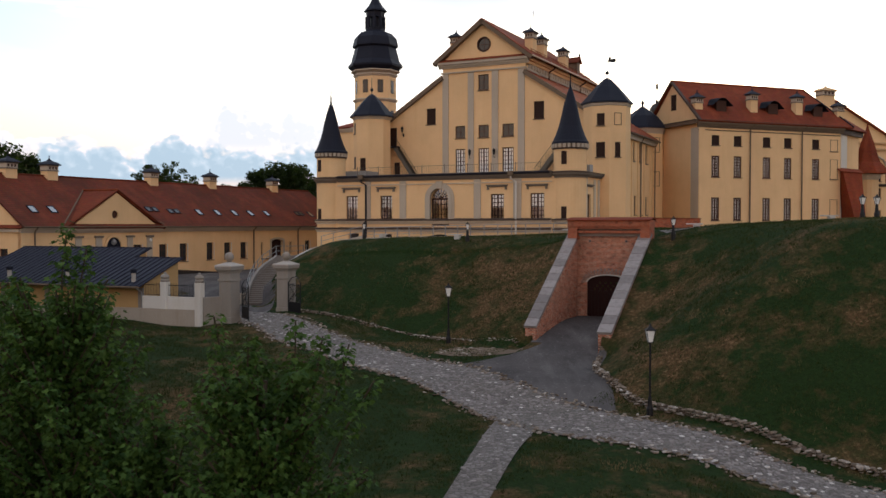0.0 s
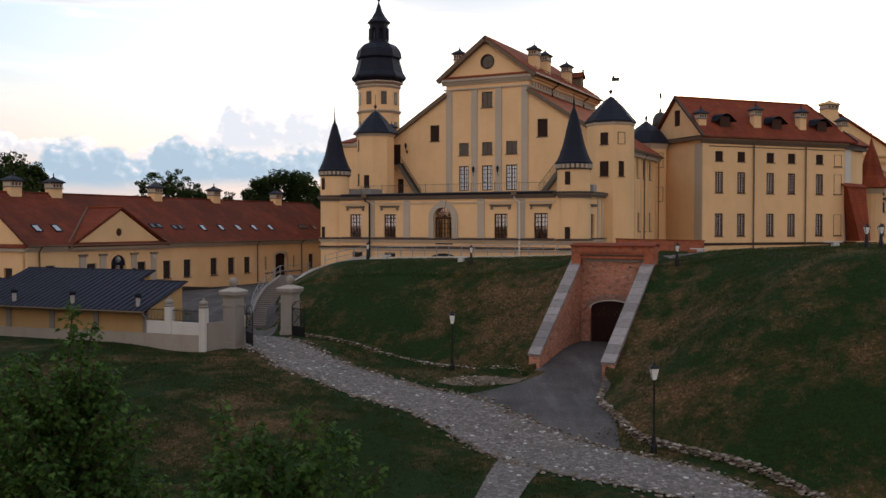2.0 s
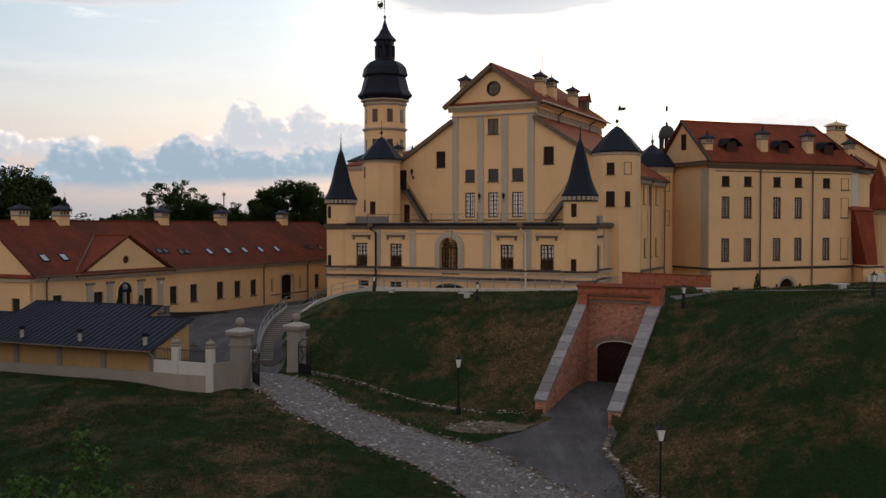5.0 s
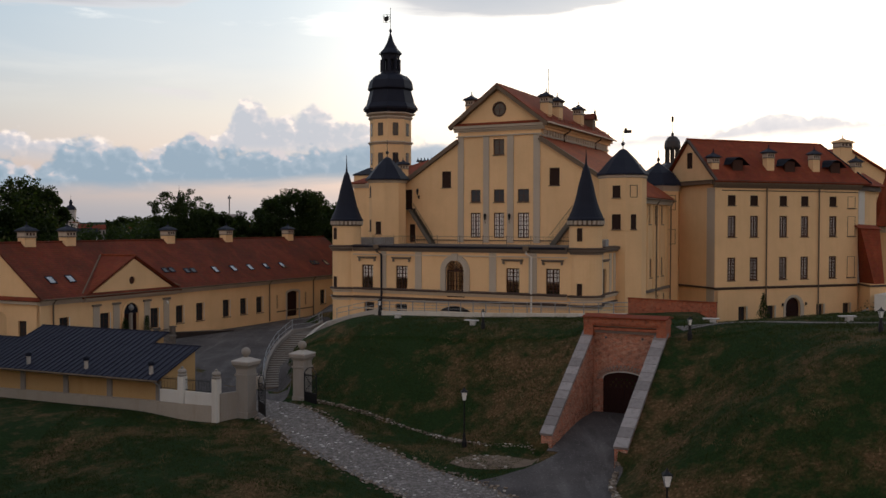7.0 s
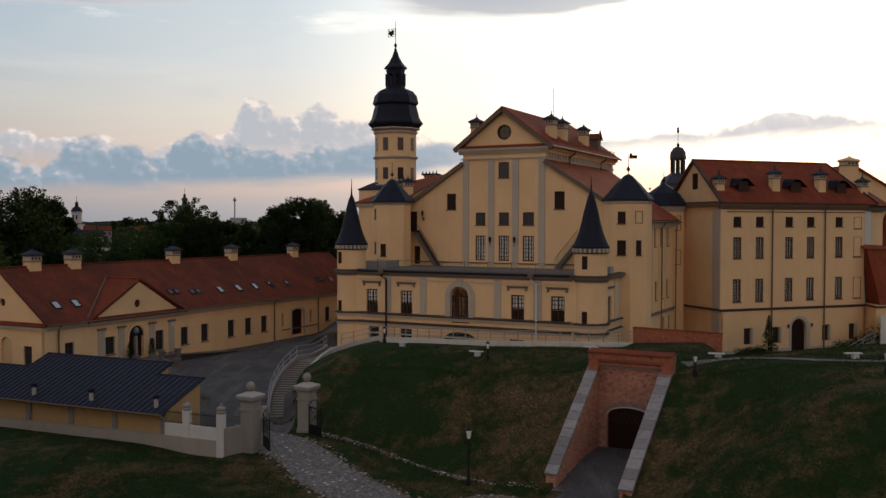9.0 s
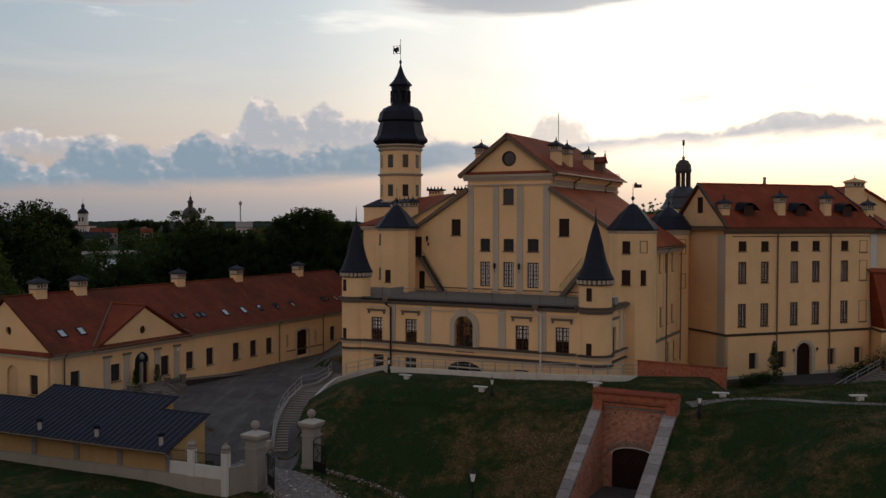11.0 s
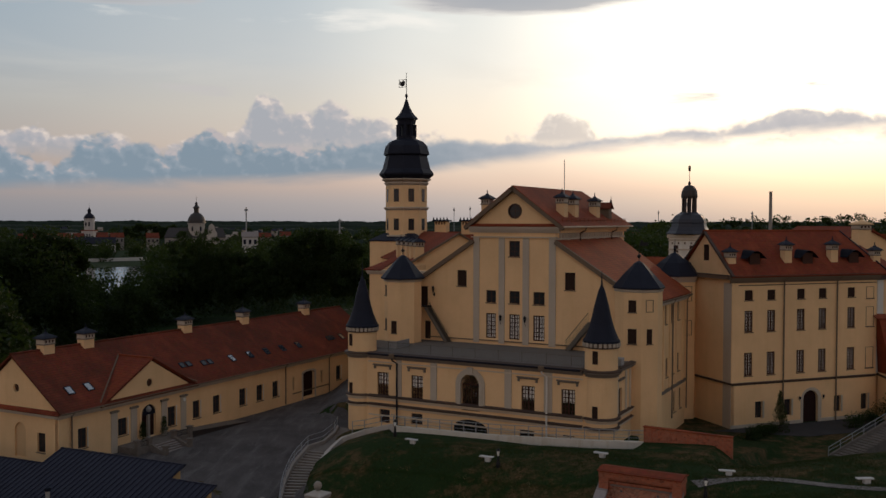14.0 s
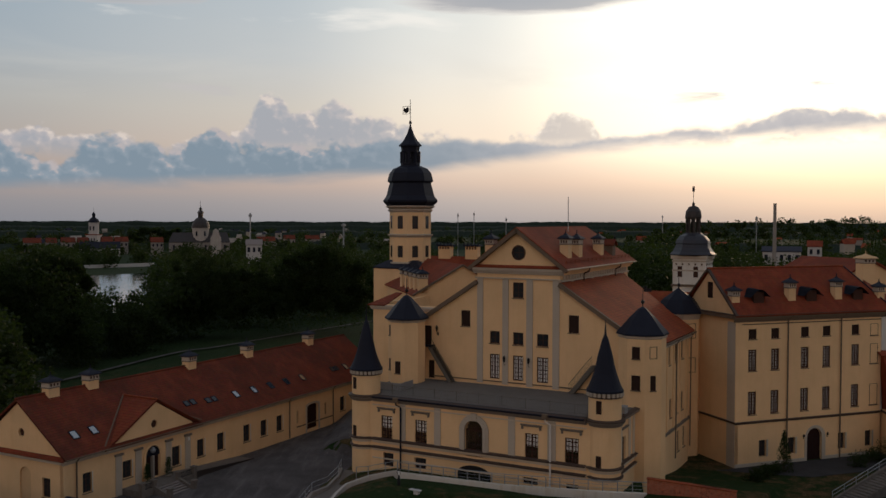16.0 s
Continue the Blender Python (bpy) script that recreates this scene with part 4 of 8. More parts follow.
# the bands run on round the end of the lower range
for z, d, h in ((4.55, 0.45, 0.55), (0.08, 0.30, 0.45), (-0.75, 0.22, 0.38)):
    end_b = B()
    box(end_b, 14.54, 14.55 + d * 0.6, 2.5, 7.3, z + h * 0.25, z + h * 0.55)
    box(end_b, 14.54, 14.55 + d, 2.5, 7.3, z + h * 0.55, z + h)
    part("string_course", end_b, M_TRIM if z > 4 else M_PALE, castle)
    part("flashing", slab(B(), [(14.54, 2.45, z + h + 0.14), (14.54, 7.3, z + h + 0.14), (14.62 + d, 7.3, z + h + 0.03), (14.62 + d, 2.45, z + h + 0.03)], 0.05), M_FLASH, castle)
end_h = box(B(), 14.54, 14.77, 2.6, 4.7, 3.84, 3.96)
box(end_h, 14.54, 14.67, 2.7, 4.6, 3.72, 3.84)
part("window_hood", end_h, M_TRIM, castle)
for yy in (2.55, 5.3, 6.7):
    part("pilaster", box(B(), 14.54, 14.65, yy - 0.25, yy + 0.25, 0.55, 4.5), M_PALE, castle)
for x0, x1 in [(-8.75, -8.1), (-4.6, -3.86), (3.83, 4.57), (8.05, 8.88)]:
    part("pilaster", box(B(), x0, x1, -0.10, 0.03, 0.53, 4.55), M_GREY, castle)
# arched door with its surround
sur = B()
panel(sur, arched(-1.62, 1.66, 0.5, 4.28, 16), [arched(-1.02, 1.06, 0.51, 3.72, 16)], -0.16, 0.2)
panel(sur, arched(-1.40, 1.44, 0.5, 4.06, 16), [arched(-1.02, 1.06, 0.51, 3.72, 16)], -0.24, 0.12)
box(sur, -0.33, 0.37, -0.32, 0.0, 3.66, 4.42, 0.03)
arch_door = part("arched_door", sur, M_GREY, castle, "brown glazed arched door in a grey stone surround")
leaf = B()
for x0, x1 in [(-1.02, -0.92), (-0.03, 0.07), (0.96, 1.06)]:
    box(leaf, x0, x1, 0.25, 0.36, -0.05, 2.7)
box(leaf, -0.92, 0.96, 0.24, 0.37, 2.55, 2.72)
box(leaf, -0.92, 0.96, 0.26, 0.35, -0.05, 0.65)
for i in range(1, 8):
    a = math.pi * i / 8
    tube(leaf, [(0.02, 0.3, 2.7), (0.02 + 1.0 * math.cos(a), 0.3, 2.7 + 1.0 * math.sin(a))], 0.035, 4)
tube(leaf, [(0.02 + 0.55 * math.cos(math.pi * i / 10), 0.3, 2.7 + 0.55 * math.sin(math.pi * i / 10)) for i in range(11)], 0.03, 4)
for i in (-0.62, -0.32, 0.36, 0.66):
    box(leaf, i - 0.025, i + 0.025, 0.27, 0.34, 0.65, 2.55)
for zz in (1.1, 1.6, 2.1):
    box(leaf, -0.92, 0.96, 0.275, 0.335, zz - 0.025, zz + 0.025)
part("door_leaf", leaf, M_WOOD, arch_door)
part("pane", panel(B(), arched(-1.0, 1.04, 0.0, 3.7, 12), [], 0.30, 0.015), M_GLASS, arch_door)
part("basement_grille", panel(B(), arched(-1.9, 1.9, -2.45, -0.95, 12, 0.9), [rect(-1.5, -0.8, -2.3, -1.75), rect(-0.7, 0, -2.3, -1.5), rect(0.1, 0.8, -2.3, -1.5), rect(0.9, 1.5, -2.3, -1.75)], 0.1, 0.08), M_IRON, castle)

# terrace over the lower range
part("terrace", box(B(), -15.2, 14.75, 0.4, 12.6, 4.9, 5.12), M_DECK, castle, "grey boarded terrace deck")
part("terrace_edge", slab(B(), [(-12.0, -0.5, 5.05), (11.9, -0.5, 5.05), (11.9, 0.5, 5.18), (-12.0, 0.5, 5.18)], 0.12), M_DARK, castle, "dark sheet metal edge of the terrace")


def balustrade(parent, pts, h, step, mat, name="railing"):
    """Iron railing: a top and bottom rail, posts and thin uprights."""
    b = B()
    ps = [Vector(p) for p in pts]
    for a, c in zip(ps, ps[1:]):
        n = max(1, int((c - a).length / step))
        tube(b, [a + Vector((0, 0, h)), c + Vector((0, 0, h))], 0.018, 4)
        tube(b, [a + Vector((0, 0, 0.12)), c + Vector((0, 0, 0.12))], 0.012, 4)
        for i in range(n + 1):
            q = a.lerp(c, i / n)
            r = 0.025 if i % 10 == 0 else 0.006
            box(b, q.x - r, q.x + r, q.y - r, q.y + r, q.z, q.z + h + (0.12 if i % 10 == 0 else 0))
    return part(name, b, mat, parent)


balustrade(castle, [(-10.6, 1.4, 5.12), (11.6, 1.4, 5.12)], 1.0, 0.26, M_STEEL)

# upper front with gable
def up_roof(x):
    return 17.0 - 0.645 * (abs(x - CX) - 5.1)


UP = 12.1
up_out = [(-15.0, 4.5), (14.2, 4.5), (14.2, up_roof(14.2)), (4.55, up_roof(4.55)), (4.55, 18.75), (CX, 22.9), (-5.65, 18.75), (-5.65, up_roof(-5.65)), (-15.0, up_roof(-15.0))]
up_holes = [disc(CX + 0.1, 20.4, 0.74), rect(-1.17, 0.15, 15.25, 17.02), rect(-7.75, -6.55, 11.68, 13.55), rect(5.56, 6.76, 11.68, 13.62)]
UPW = [(-3.4, 1.24), (-0.48, 1.28), (2.5, 1.36)]
for x, wd in UPW:
    up_holes += [rect(x - wd / 2, x + wd / 2, 9.92, 11.34), rect(x - wd / 2, x + wd / 2, 5.85, 8.7)]
part("wall", panel(B(), up_out, up_holes, UP, 0.6), M_OCHRE, castle)
for x, wd in UPW:
    window(castle, x, 5.85, 8.7, wd, UP, 4, 6, 0.12, False, None, 1.0)
    window(castle, x, 9.92, 11.34, wd, UP, 2, 2, 0.15)
window(castle, -0.51, 15.25, 17.02, 1.32, UP, 2, 3, 0.15)
for x, a, b in [(-7.15, 11.68, 13.55), (6.16, 11.68, 13.62)]:
    part("shutter", box(B(), x - 0.6, x + 0.6, UP + 0.15, UP + 0.22, a, b), M_SHUTTER, castle, "dark brown closed wooden shutter")
    part("sill", box(B(), x - 0.7, x + 0.7, UP - 0.08, UP + 0.15, a - 0.1, a - 0.004), M_CORNICE, castle)
oc = panel(B(), disc(CX + 0.1, 20.4, 0.86), [disc(CX + 0.1, 20.4, 0.70)], UP - 0.04, 0.14)
ocw = part("round_window", oc, M_WOOD, castle)
cross = B()
box(cross, CX + 0.07, CX + 0.13, UP + 0.1, UP + 0.15, 19.7, 21.1)
box(cross, CX - 0.6, CX + 0.8, UP + 0.1, UP + 0.15, 20.37, 20.43)
part("glazing_bar", cross, M_WOOD, ocw)
part("pane", panel(B(), disc(CX + 0.1, 20.4, 0.74), [], UP + 0.12, 0.015), M_GLASSDARK, ocw)
for x0, x1 in [(-5.62, -4.88), (-2.4, -1.68), (0.56, 1.32), (3.72, 4.5)]:
    part("pilaster", box(B(), x0, x1, UP - 0.12, UP + 0.03, 5.3, 17.4), M_GREY, castle)
part("string_course", box(B(), -5.85, 4.75, UP - 0.20, UP + 0.02, 17.38, 17.52), M_GREY, castle)
part("cornice", moulding(B(), -6.1, 5.0, 17.95, 0.5, 0.75, UP), M_GREY, castle, "grey entablature under the gable")
part("pent_roof", slab(B(), [(-6.3, UP - 0.6, 18.70), (5.2, UP - 0.6, 18.70), (5.2, UP, 18.98), (-6.3, UP, 18.98)], 0.06), M_TILE, castle)
part("plinth_band", box(B(), -11.5, 11.5, UP - 0.10, UP + 0.02, 5.5, 5.62), M_CORNICE, castle)
# gable roof
E_Z, R_Z, MAIN_Y1 = 18.72, 23.3, 37.0
rf = B()
slab(rf, [(CX, UP - 0.55, R_Z), (5.55, UP - 0.55, E_Z), (5.55, MAIN_Y1 + 0.6, E_Z), (CX, MAIN_Y1 - 2.5, R_Z)], 0.18)
slab(rf, [(CX, UP - 0.55, R_Z), (-6.65, UP - 0.55, E_Z), (-6.65, MAIN_Y1 + 0.6, E_Z), (CX, MAIN_Y1 - 2.5, R_Z)], 0.18)
slab(rf, [(CX, MAIN_Y1 - 2.5, R_Z), (5.55, MAIN_Y1 + 0.6, E_Z), (-6.65, MAIN_Y1 + 0.6, E_Z)], 0.18)
part("roof", rf, M_TILE, castle, "weathered red clay tile gable roof")
for s, xe in ((1, 5.6), (-1, -6.7)):
    a, b = Vector((CX, UP - 0.62, R_Z - 0.12)), Vector((xe, UP - 0.62, E_Z - 0.12))
    part("verge_board", slab(B(), [a, b, b + Vector((0, 0.6, 0)), a + Vector((0, 0.6, 0))], 0.42), M_CORNICE, castle)
# upper side walls and lean-to roofs
sw = B()
panel(sw, rect(UP + 0.6, MAIN_Y1, 10.0, 18.8), [], 0, 0.5, pose(4.55, 0, 0, 0, 0, 90))
part("wall", sw, M_OCHRE, castle)
part("wall", panel(B(), rect(UP + 0.6, MAIN_Y1, 10.0, 18.8), [], 0, 0.5, pose(-5.15, 0, 0, 0, 0, 90)), M_OCHRE, castle)
part("wall", box(B(), -5.15, 4.05, MAIN_Y1 - 0.5, MAIN_Y1, 4.0, 18.8), M_OCHRE, castle)
xs = 4.55
fz = box(B(), xs, xs + 0.55, UP, MAIN_Y1 + 0.4, 18.25, 18.6)
box(fz, xs, xs + 0.30, UP, MAIN_Y1 + 0.2, 17.95, 18.25)
part("side_cornice", fz, M_OCHRE, castle)
part("string_course", box(B(), xs, xs + 0.15, UP, MAIN_Y1, 17.2, 17.4), M_GREY, castle)
for i in range(26):
    yy = UP + 0.8 + i * (MAIN_Y1 - UP - 1.5) / 26
    part("frieze_block", box(B(), xs, xs + 0.2, yy, yy + 0.45, 17.4, 17.95), M_GREY, castle)
part("gutter", tube(B(), [(5.62, UP - 0.5, 18.62), (5.62, MAIN_Y1 + 0.5, 18.62)], 0.10), M_PALE, castle, "pale weathered eaves gutter")
for yy in (UP + 6.8, UP + 18.6):
    part("downpipe", tube(B(), [(5.6, yy, 18.55), (5.55, yy, 18.2), (4.85, yy + 0.2, 17.9), (4.80, yy + 0.25, 17.2), (4.95, yy + 0.25, 15.6)], 0.09), M_WOOD, castle)
for yy in (UP + 3.4, UP + 10.2, UP + 13.6, UP + 16.0, UP + 22.0):
    part("side_pilaster", box(B(), xs, xs + 0.12, yy, yy + 0.5, 15.0, 17.2), M_GREY, castle)
guard = B()
for h in (0.22, 0.42):
    tube(guard, [(4.95, UP + 0.6, 19.17 + h), (4.95, MAIN_Y1 - 0.5, 19.17 + h)], 0.035, 4)
for i in range(17):
    yy = UP + 0.8 + i * 1.45
    if yy < MAIN_Y1 - 0.5:
        tube(guard, [(4.95, yy, 19.1), (4.95, yy, 19.62)], 0.035, 4)
part("snow_guard", guard, M_TILE_BRIGHT, castle, "red painted snow guard rail")
lt = B()
slab(lt, [(4.55, UP - 0.35, up_roof(4.55) + 0.18), (4.55, 35.0, up_roof(4.55) + 0.18), (14.9, 31.4, up_roof(14.9) + 0.18), (14.9, UP - 0.35, up_roof(14.9) + 0.18)], 0.16)
slab(lt, [(4.55, 35.0, up_roof(4.55) + 0.18), (14.9, 31.4, up_roof(14.9) + 0.18), (8.0, 38.5, 12.0)], 0.16)
part("lean_to_roof", lt, M_TILE_BRIGHT, castle)
lt = B()
slab(lt, [(-5.65, UP - 0.35, up_roof(-5.65) + 0.18), (-5.65, 24.0, up_roof(-5.65) + 0.18), (-15.6, 24.0, up_roof(-15.6) + 0.18), (-15.6, UP - 0.35, up_roof(-15.6) + 0.18)], 0.16)
part("lean_to_roof", lt, M_TILE, castle)
for xa, xb in ((4.6, 14.6), (-5.7, -15.3)):
    a, b = Vector((xa, UP - 0.42, up_roof(xa) + 0.2)), Vector((xb, UP - 0.42, up_roof(xb) + 0.2))
    part("verge_board", slab(B(), [a, b, b + Vector((0, 0.45, 0)), a + Vector((0, 0.45, 0))], 0.46), M_CORNICE, castle)
# right flank wall
fl_holes = []
FLW = [(21.9, 7.4, 9.6), (24.9, 7.4, 9.6), (27.9, 7.4, 9.6), (22.6, 1.2, 3.4), (25.4, 1.2, 3.4), (28.0, 1.2, 3.4), (26.2, -3.5, -1.0), (29.0, -3.5, -1.0)]
fl_holes = [rect(a - 0.5, a + 0.5, b, c) for a, b, c in FLW]
flank = pose(14.2, 0, 0, 0, 0, 90)
part("wall", panel(B(), rect(9.0, 31.2, -7.0, 10.5), fl_holes, 0, 0.5, flank), M_OCHRE, castle)
part("wall", panel(B(), rect(UP, 30, -6.0, 10.5), [], 0, 0.5, pose(-15.0, 0, 0, 0, 0, 90)), M_OCHRE, castle)
part("wall", box(B(), -14.5, 13.7, 30.7, 31.2, -7, 10.2), M_OCHRE, castle)
for a, b, c in FLW:
    window(castle, a, b, c, 1.0, 0, 2, 4, 0.15, True, flank)
part("string_course", box(B(), 14.2, 14.45, 12.5, 31.3, -0.45, -0.15), M_TRIM, castle)
part("cornice", box(B(), 14.2, 14.6, 12.5, 31.6, 9.75, 10.3), M_GREY, castle)
part("gutter", tube(B(), [(15.0, 11.8, 10.28), (15.0, 31.5, 10.28)], 0.11), M_CORNICE, castle)
for yy in (20.6, 23.4, 26.4, 29.6):
    part("pilaster", box(B(), 14.2, 14.32, yy, yy + 0.5, -0.15, 9.75), M_OCHRE, castle)
for yy in (23.9, 30.9):
    part("downpipe", tube(B(), [(14.9, yy, 10.2), (14.55, yy, 9.6), (14.5, yy, -3.8)], 0.09), M_CORNICE, castle)
for x, zt in ((-8.9, 5.0), (8.05, 5.0)):
    part("downpipe", tube(B(), [(x - 0.1, -0.55, 5.0), (x - 0.1, -0.5, 4.5), (x + 0.35, -0.28, 4.2), (x + 0.35, -0.28, -2.4)], 0.10), M_DARK if x < 0 else M_WHITE, castle)
    part("hopper", box(B(), x - 0.4, x + 0.2, -0.75, -0.35, 4.75, 5.25, 0.05), M_CORNICE, castle)


# corner turrets and eight-sided stair towers
def turret(x, y, rb, rc, tip):
    t = thing("turret", FM @ pose(x, y, 0), "slim round corner turret with a dark needle roof", "turret", "castle turrets")
    b = B()
    lathe(b, [(rb, -4.5), (rb, 7.45)], 28)
    part("wall", b, M_OCHRE, t)
    for z, d, h in ((4.5, 0.34, 0.55), (0.08, 0.24, 0.45), (-0.75, 0.18, 0.38), (7.2, 0.08, 0.12)):
        part("moulding", lathe(B(), [(rb - 0.1, z), (rb + d * 0.3, z), (rb + d * 0.35, z + h * 0.3), (rb + d * 0.65, z + h * 0.35), (rb + d, z + h * 0.6), (rb + d, z + h), (rb - 0.1, z + h)], 28, cap=False), M_TRIM if z > 4 else M_PALE, t)
        part("flashing", lathe(B(), [(rb, z + h + 0.10), (rb + d + 0.06, z + h + 0.02), (rb + d + 0.06, z + h - 0.10), (rb + d, z + h - 0.10), (rb + d, z + h), (rb, z + h)], 28, cap=False), M_FLASH, t)
    part("frieze", lathe(B(), [(rb + 0.05, 7.30), (rb + 0.05, 7.74)], 28, cap=False), M_CORNICE, t)
    c = link_mesh("corbel", box(B(), rb - 0.08, rb + 0.22, -0.13, 0.13, 7.35, 7.72), M_GREY)
    for i in range(24):
        part("corbel", c, None, t, "", Matrix.Rotation(2 * math.pi * i / 24, 4, "Z"))
    k = B()
    lathe(k, [(rb, 7.72), (rc, 7.72), (rc, 7.92), (rc * 0.93, 8.05), (rc * 0.78, 8.65), (rc * 0.62, 9.45), (rc * 0.50, 10.3), (rc * 0.41, 11.1), (rc * 0.29, 11.9), (rc * 0.17, 12.7), (0.11, 13.15), (0.05, 14.0), (0.02, tip)], 28)
    part("roof", k, M_DARK, t)
    for dx, z0, z1, ang in ((0, 5.75, 7.0, -90), (0, 0.3 + 0.2, 1.75, -90)):
        q = B()
        box(q, -0.26, 0.26, -rb - 0.03, -rb + 0.15, z0, z1)
        a = -0.35 if x < 0 else -0.05
        bmesh.ops.rotate(q, verts=q.verts, cent=(0, 0, 0), matrix=Matrix.Rotation(a, 3, "Z"))
        part("slit_window", q, M_SHUTTER, t)
    return t


turret(-13.7, 1.0, 1.56, 1.80, 14.9)
turret(13.4, 1.2, 1.58, 1.78, 14.55)


def stair_tower(x, y, r, re, z0, ze, zt, wins):
    t = thing("stair_tower", FM @ pose(x, y, 0), "eight-sided ochre stair tower with a dark tented roof", "tower", "castle stair towers")
    turn = math.pi / 8
    part("wall", lathe(B(), [(r, z0), (r, ze)], 8, turn=turn), M_OCHRE, t)
    part("cornice", lathe(B(), [(r, ze - 0.32), (r + 0.08, ze - 0.28), (r + 0.12, ze - 0.16), (re - 0.2, ze - 0.04), (re - 0.15, ze)], 8, turn=turn), M_GREY, t)
    k = B()
    lathe(k, [(r - 0.1, ze), (re, ze), (re, ze + 0.16), (re * 0.80, ze + 0.75), (re * 0.48, ze + 1.75), (re * 0.16, ze + 2.6), (0.06, zt), ], 8, turn=turn)
    part("roof", k, M_DARK, t)
    fin = B()
    lathe(fin, [(0.04, zt - 0.1), (0.04, zt + 0.25), (0.20, zt + 0.42), (0.20, zt + 0.55), (0.04, zt + 0.72), (0.03, zt + 1.9)], 10)
    f = part("finial", fin, M_IRON, t)
    for ang, z, h, wd in wins:
        q = B()
        d = r * math.cos(math.pi / 8)
        box(q, -wd / 2, wd / 2, -d - 0.02, -d + 0.1, z, z + h)
        mt = Matrix.Rotation(radians(ang), 4, "Z")
        bmesh.ops.transform(q, verts=q.verts, matrix=mt)
        wn = part("window", q, M_SHUTTER, t)
        s = B()
        box(s, -wd / 2 - 0.08, wd / 2 + 0.08, -d - 0.12, -d, z - 0.1, z - 0.003)
        bmesh.ops.transform(s, verts=s.verts, matrix=mt)
        part("sill", s, M_CORNICE, wn)
    return t


stair_tower(-13.6, 9.5, 2.18, 2.62, -4.0, 12.5, 15.3, [(-45, 10.6, 1.2, 0.6), (-45, 6.6, 1.3, 0.7), (0, 6.3, 1.4, 0.7)])
right_tower = stair_tower(14.6, 9.5, 2.42, 2.68, -7.0, 12.4, 15.2, [(0, 10.1, 1.2, 0.8), (0, 6.9, 1.5, 0.9), (45, 6.9, 1.5, 0.6)])


bl_d = 2.42 * math.cos(math.pi / 8)
bl_w = panel(B(), rect(-0.42, 0.42, 10.1, 11.35), [rect(-0.36, 0.36, 10.16, 11.29)], -bl_d - 0.05, 0.07)
part("blind_window", bl_w, M_CORNICE, right_tower, at=Matrix.Rotation(radians(45), 4, "Z"))


# outside stairs and fittings on the terrace
def iron_stair(x0, z0, x1, z1, y):
    """Thin steel flight against the wall with stringers, treads and a handrail."""
    a, b = Vector((x0, y, z0)), Vector((x1, y, z1))
    n = max(3, int(abs(z1 - z0) / 0.19))
    st_ = B()
    for yy in (y - 0.9, y - 0.1):
        p, q = Vector((x0, yy, z0)), Vector((x1, yy, z1))
        slab(st_, [p, q, q + Vector((0, 0.06, 0)), p + Vector((0, 0.06, 0))], 0.42)
    ob = part("outside_stair", st_, M_STEEL, castle, "brown steel outside stair on the terrace")
    for i in range(n):
        c = a.lerp(b, (i + 0.5) / n)
        part("tread", box(B(), c.x - 0.13, c.x + 0.13, y - 0.84, y - 0.1, c.z - 0.02, c.z + 0.02), M_STEEL, ob)
    hb_ = B()
    up = Vector((0, -0.88, 1.0))
    tube(hb_, [a + up, b + up], 0.025, 4)
    for i in range(n + 1):
        c = a.lerp(b, i / n)
        tube(hb_, [c + Vector((0, -0.88, 0)), c + up], 0.012, 4)
    part("stair_rail", hb_, M_IRON, ob)
    return ob


iron_stair(-11.3, 9.2, -8.5, 5.2, UP - 0.1)
iron_stair(8.6, 8.4, 6.0, 5.2, UP - 0.1)
part("stair_landing", box(B(), -13.2, -11.2, UP - 1.2, UP - 0.1, 9.12, 9.25), M_DARK, castle)
part("landing_rail", tube(tube(B(), [(-13.2, UP - 1.15, 10.2), (-11.2, UP - 1.15, 10.2)], 0.025, 4), [(-11.2, UP - 1.15, 9.2), (-11.2, UP - 1.15, 10.2)], 0.025, 4), M_IRON, castle)
part("stair_door", box(B(), -12.6, -11.7, UP - 0.05, UP + 0.02, 9.25, 11.5), M_SHUTTER, castle, "dark wooden stair door")
part("stair_door", box(B(), -12.0, -11.3, UP - 0.05, UP + 0.02, 5.3, 7.4), M_SHUTTER, castle, "dark wooden terrace door")
# grey guard panel beside the turret
gp = box(B(), -13.9, -10.9, 3.6, 3.66, 5.12, 5.95)
box(gp, -10.96, -10.9, 3.66, 6.4, 5.12, 5.95)
part("guard_panel", gp, M_RAIL, castle, "grey sheet guard rail")
part("roof_hatch", box(B(), 13.7, 14.7, 3.4, 4.4, 5.12, 5.9, 0.04), M_RAIL, castle)


def wall_lantern(x, z, y):
    b = B()
    lathe(b, [(0.05, z - 0.02), (0.10, z + 0.05), (0.17, z + 0.45), (0.19, z + 0.5), (0.04, z + 0.72)], 6, x, y - 0.38)
    tube(b, [(x, y, z - 0.3), (x, y - 0.2, z - 0.38), (x, y - 0.38, z - 0.2), (x, y - 0.38, z)], 0.03, 5)
    box(b, x - 0.09, x + 0.09, y - 0.04, y, z - 0.5, z - 0.1)
    return part("wall_lantern", b, M_IRON, castle, "black iron wall lantern")


for x, z in ((-2.05, 7.9), (0.95, 7.9), (-10.8, 10.9)):
    wall_lantern(x, z, UP)

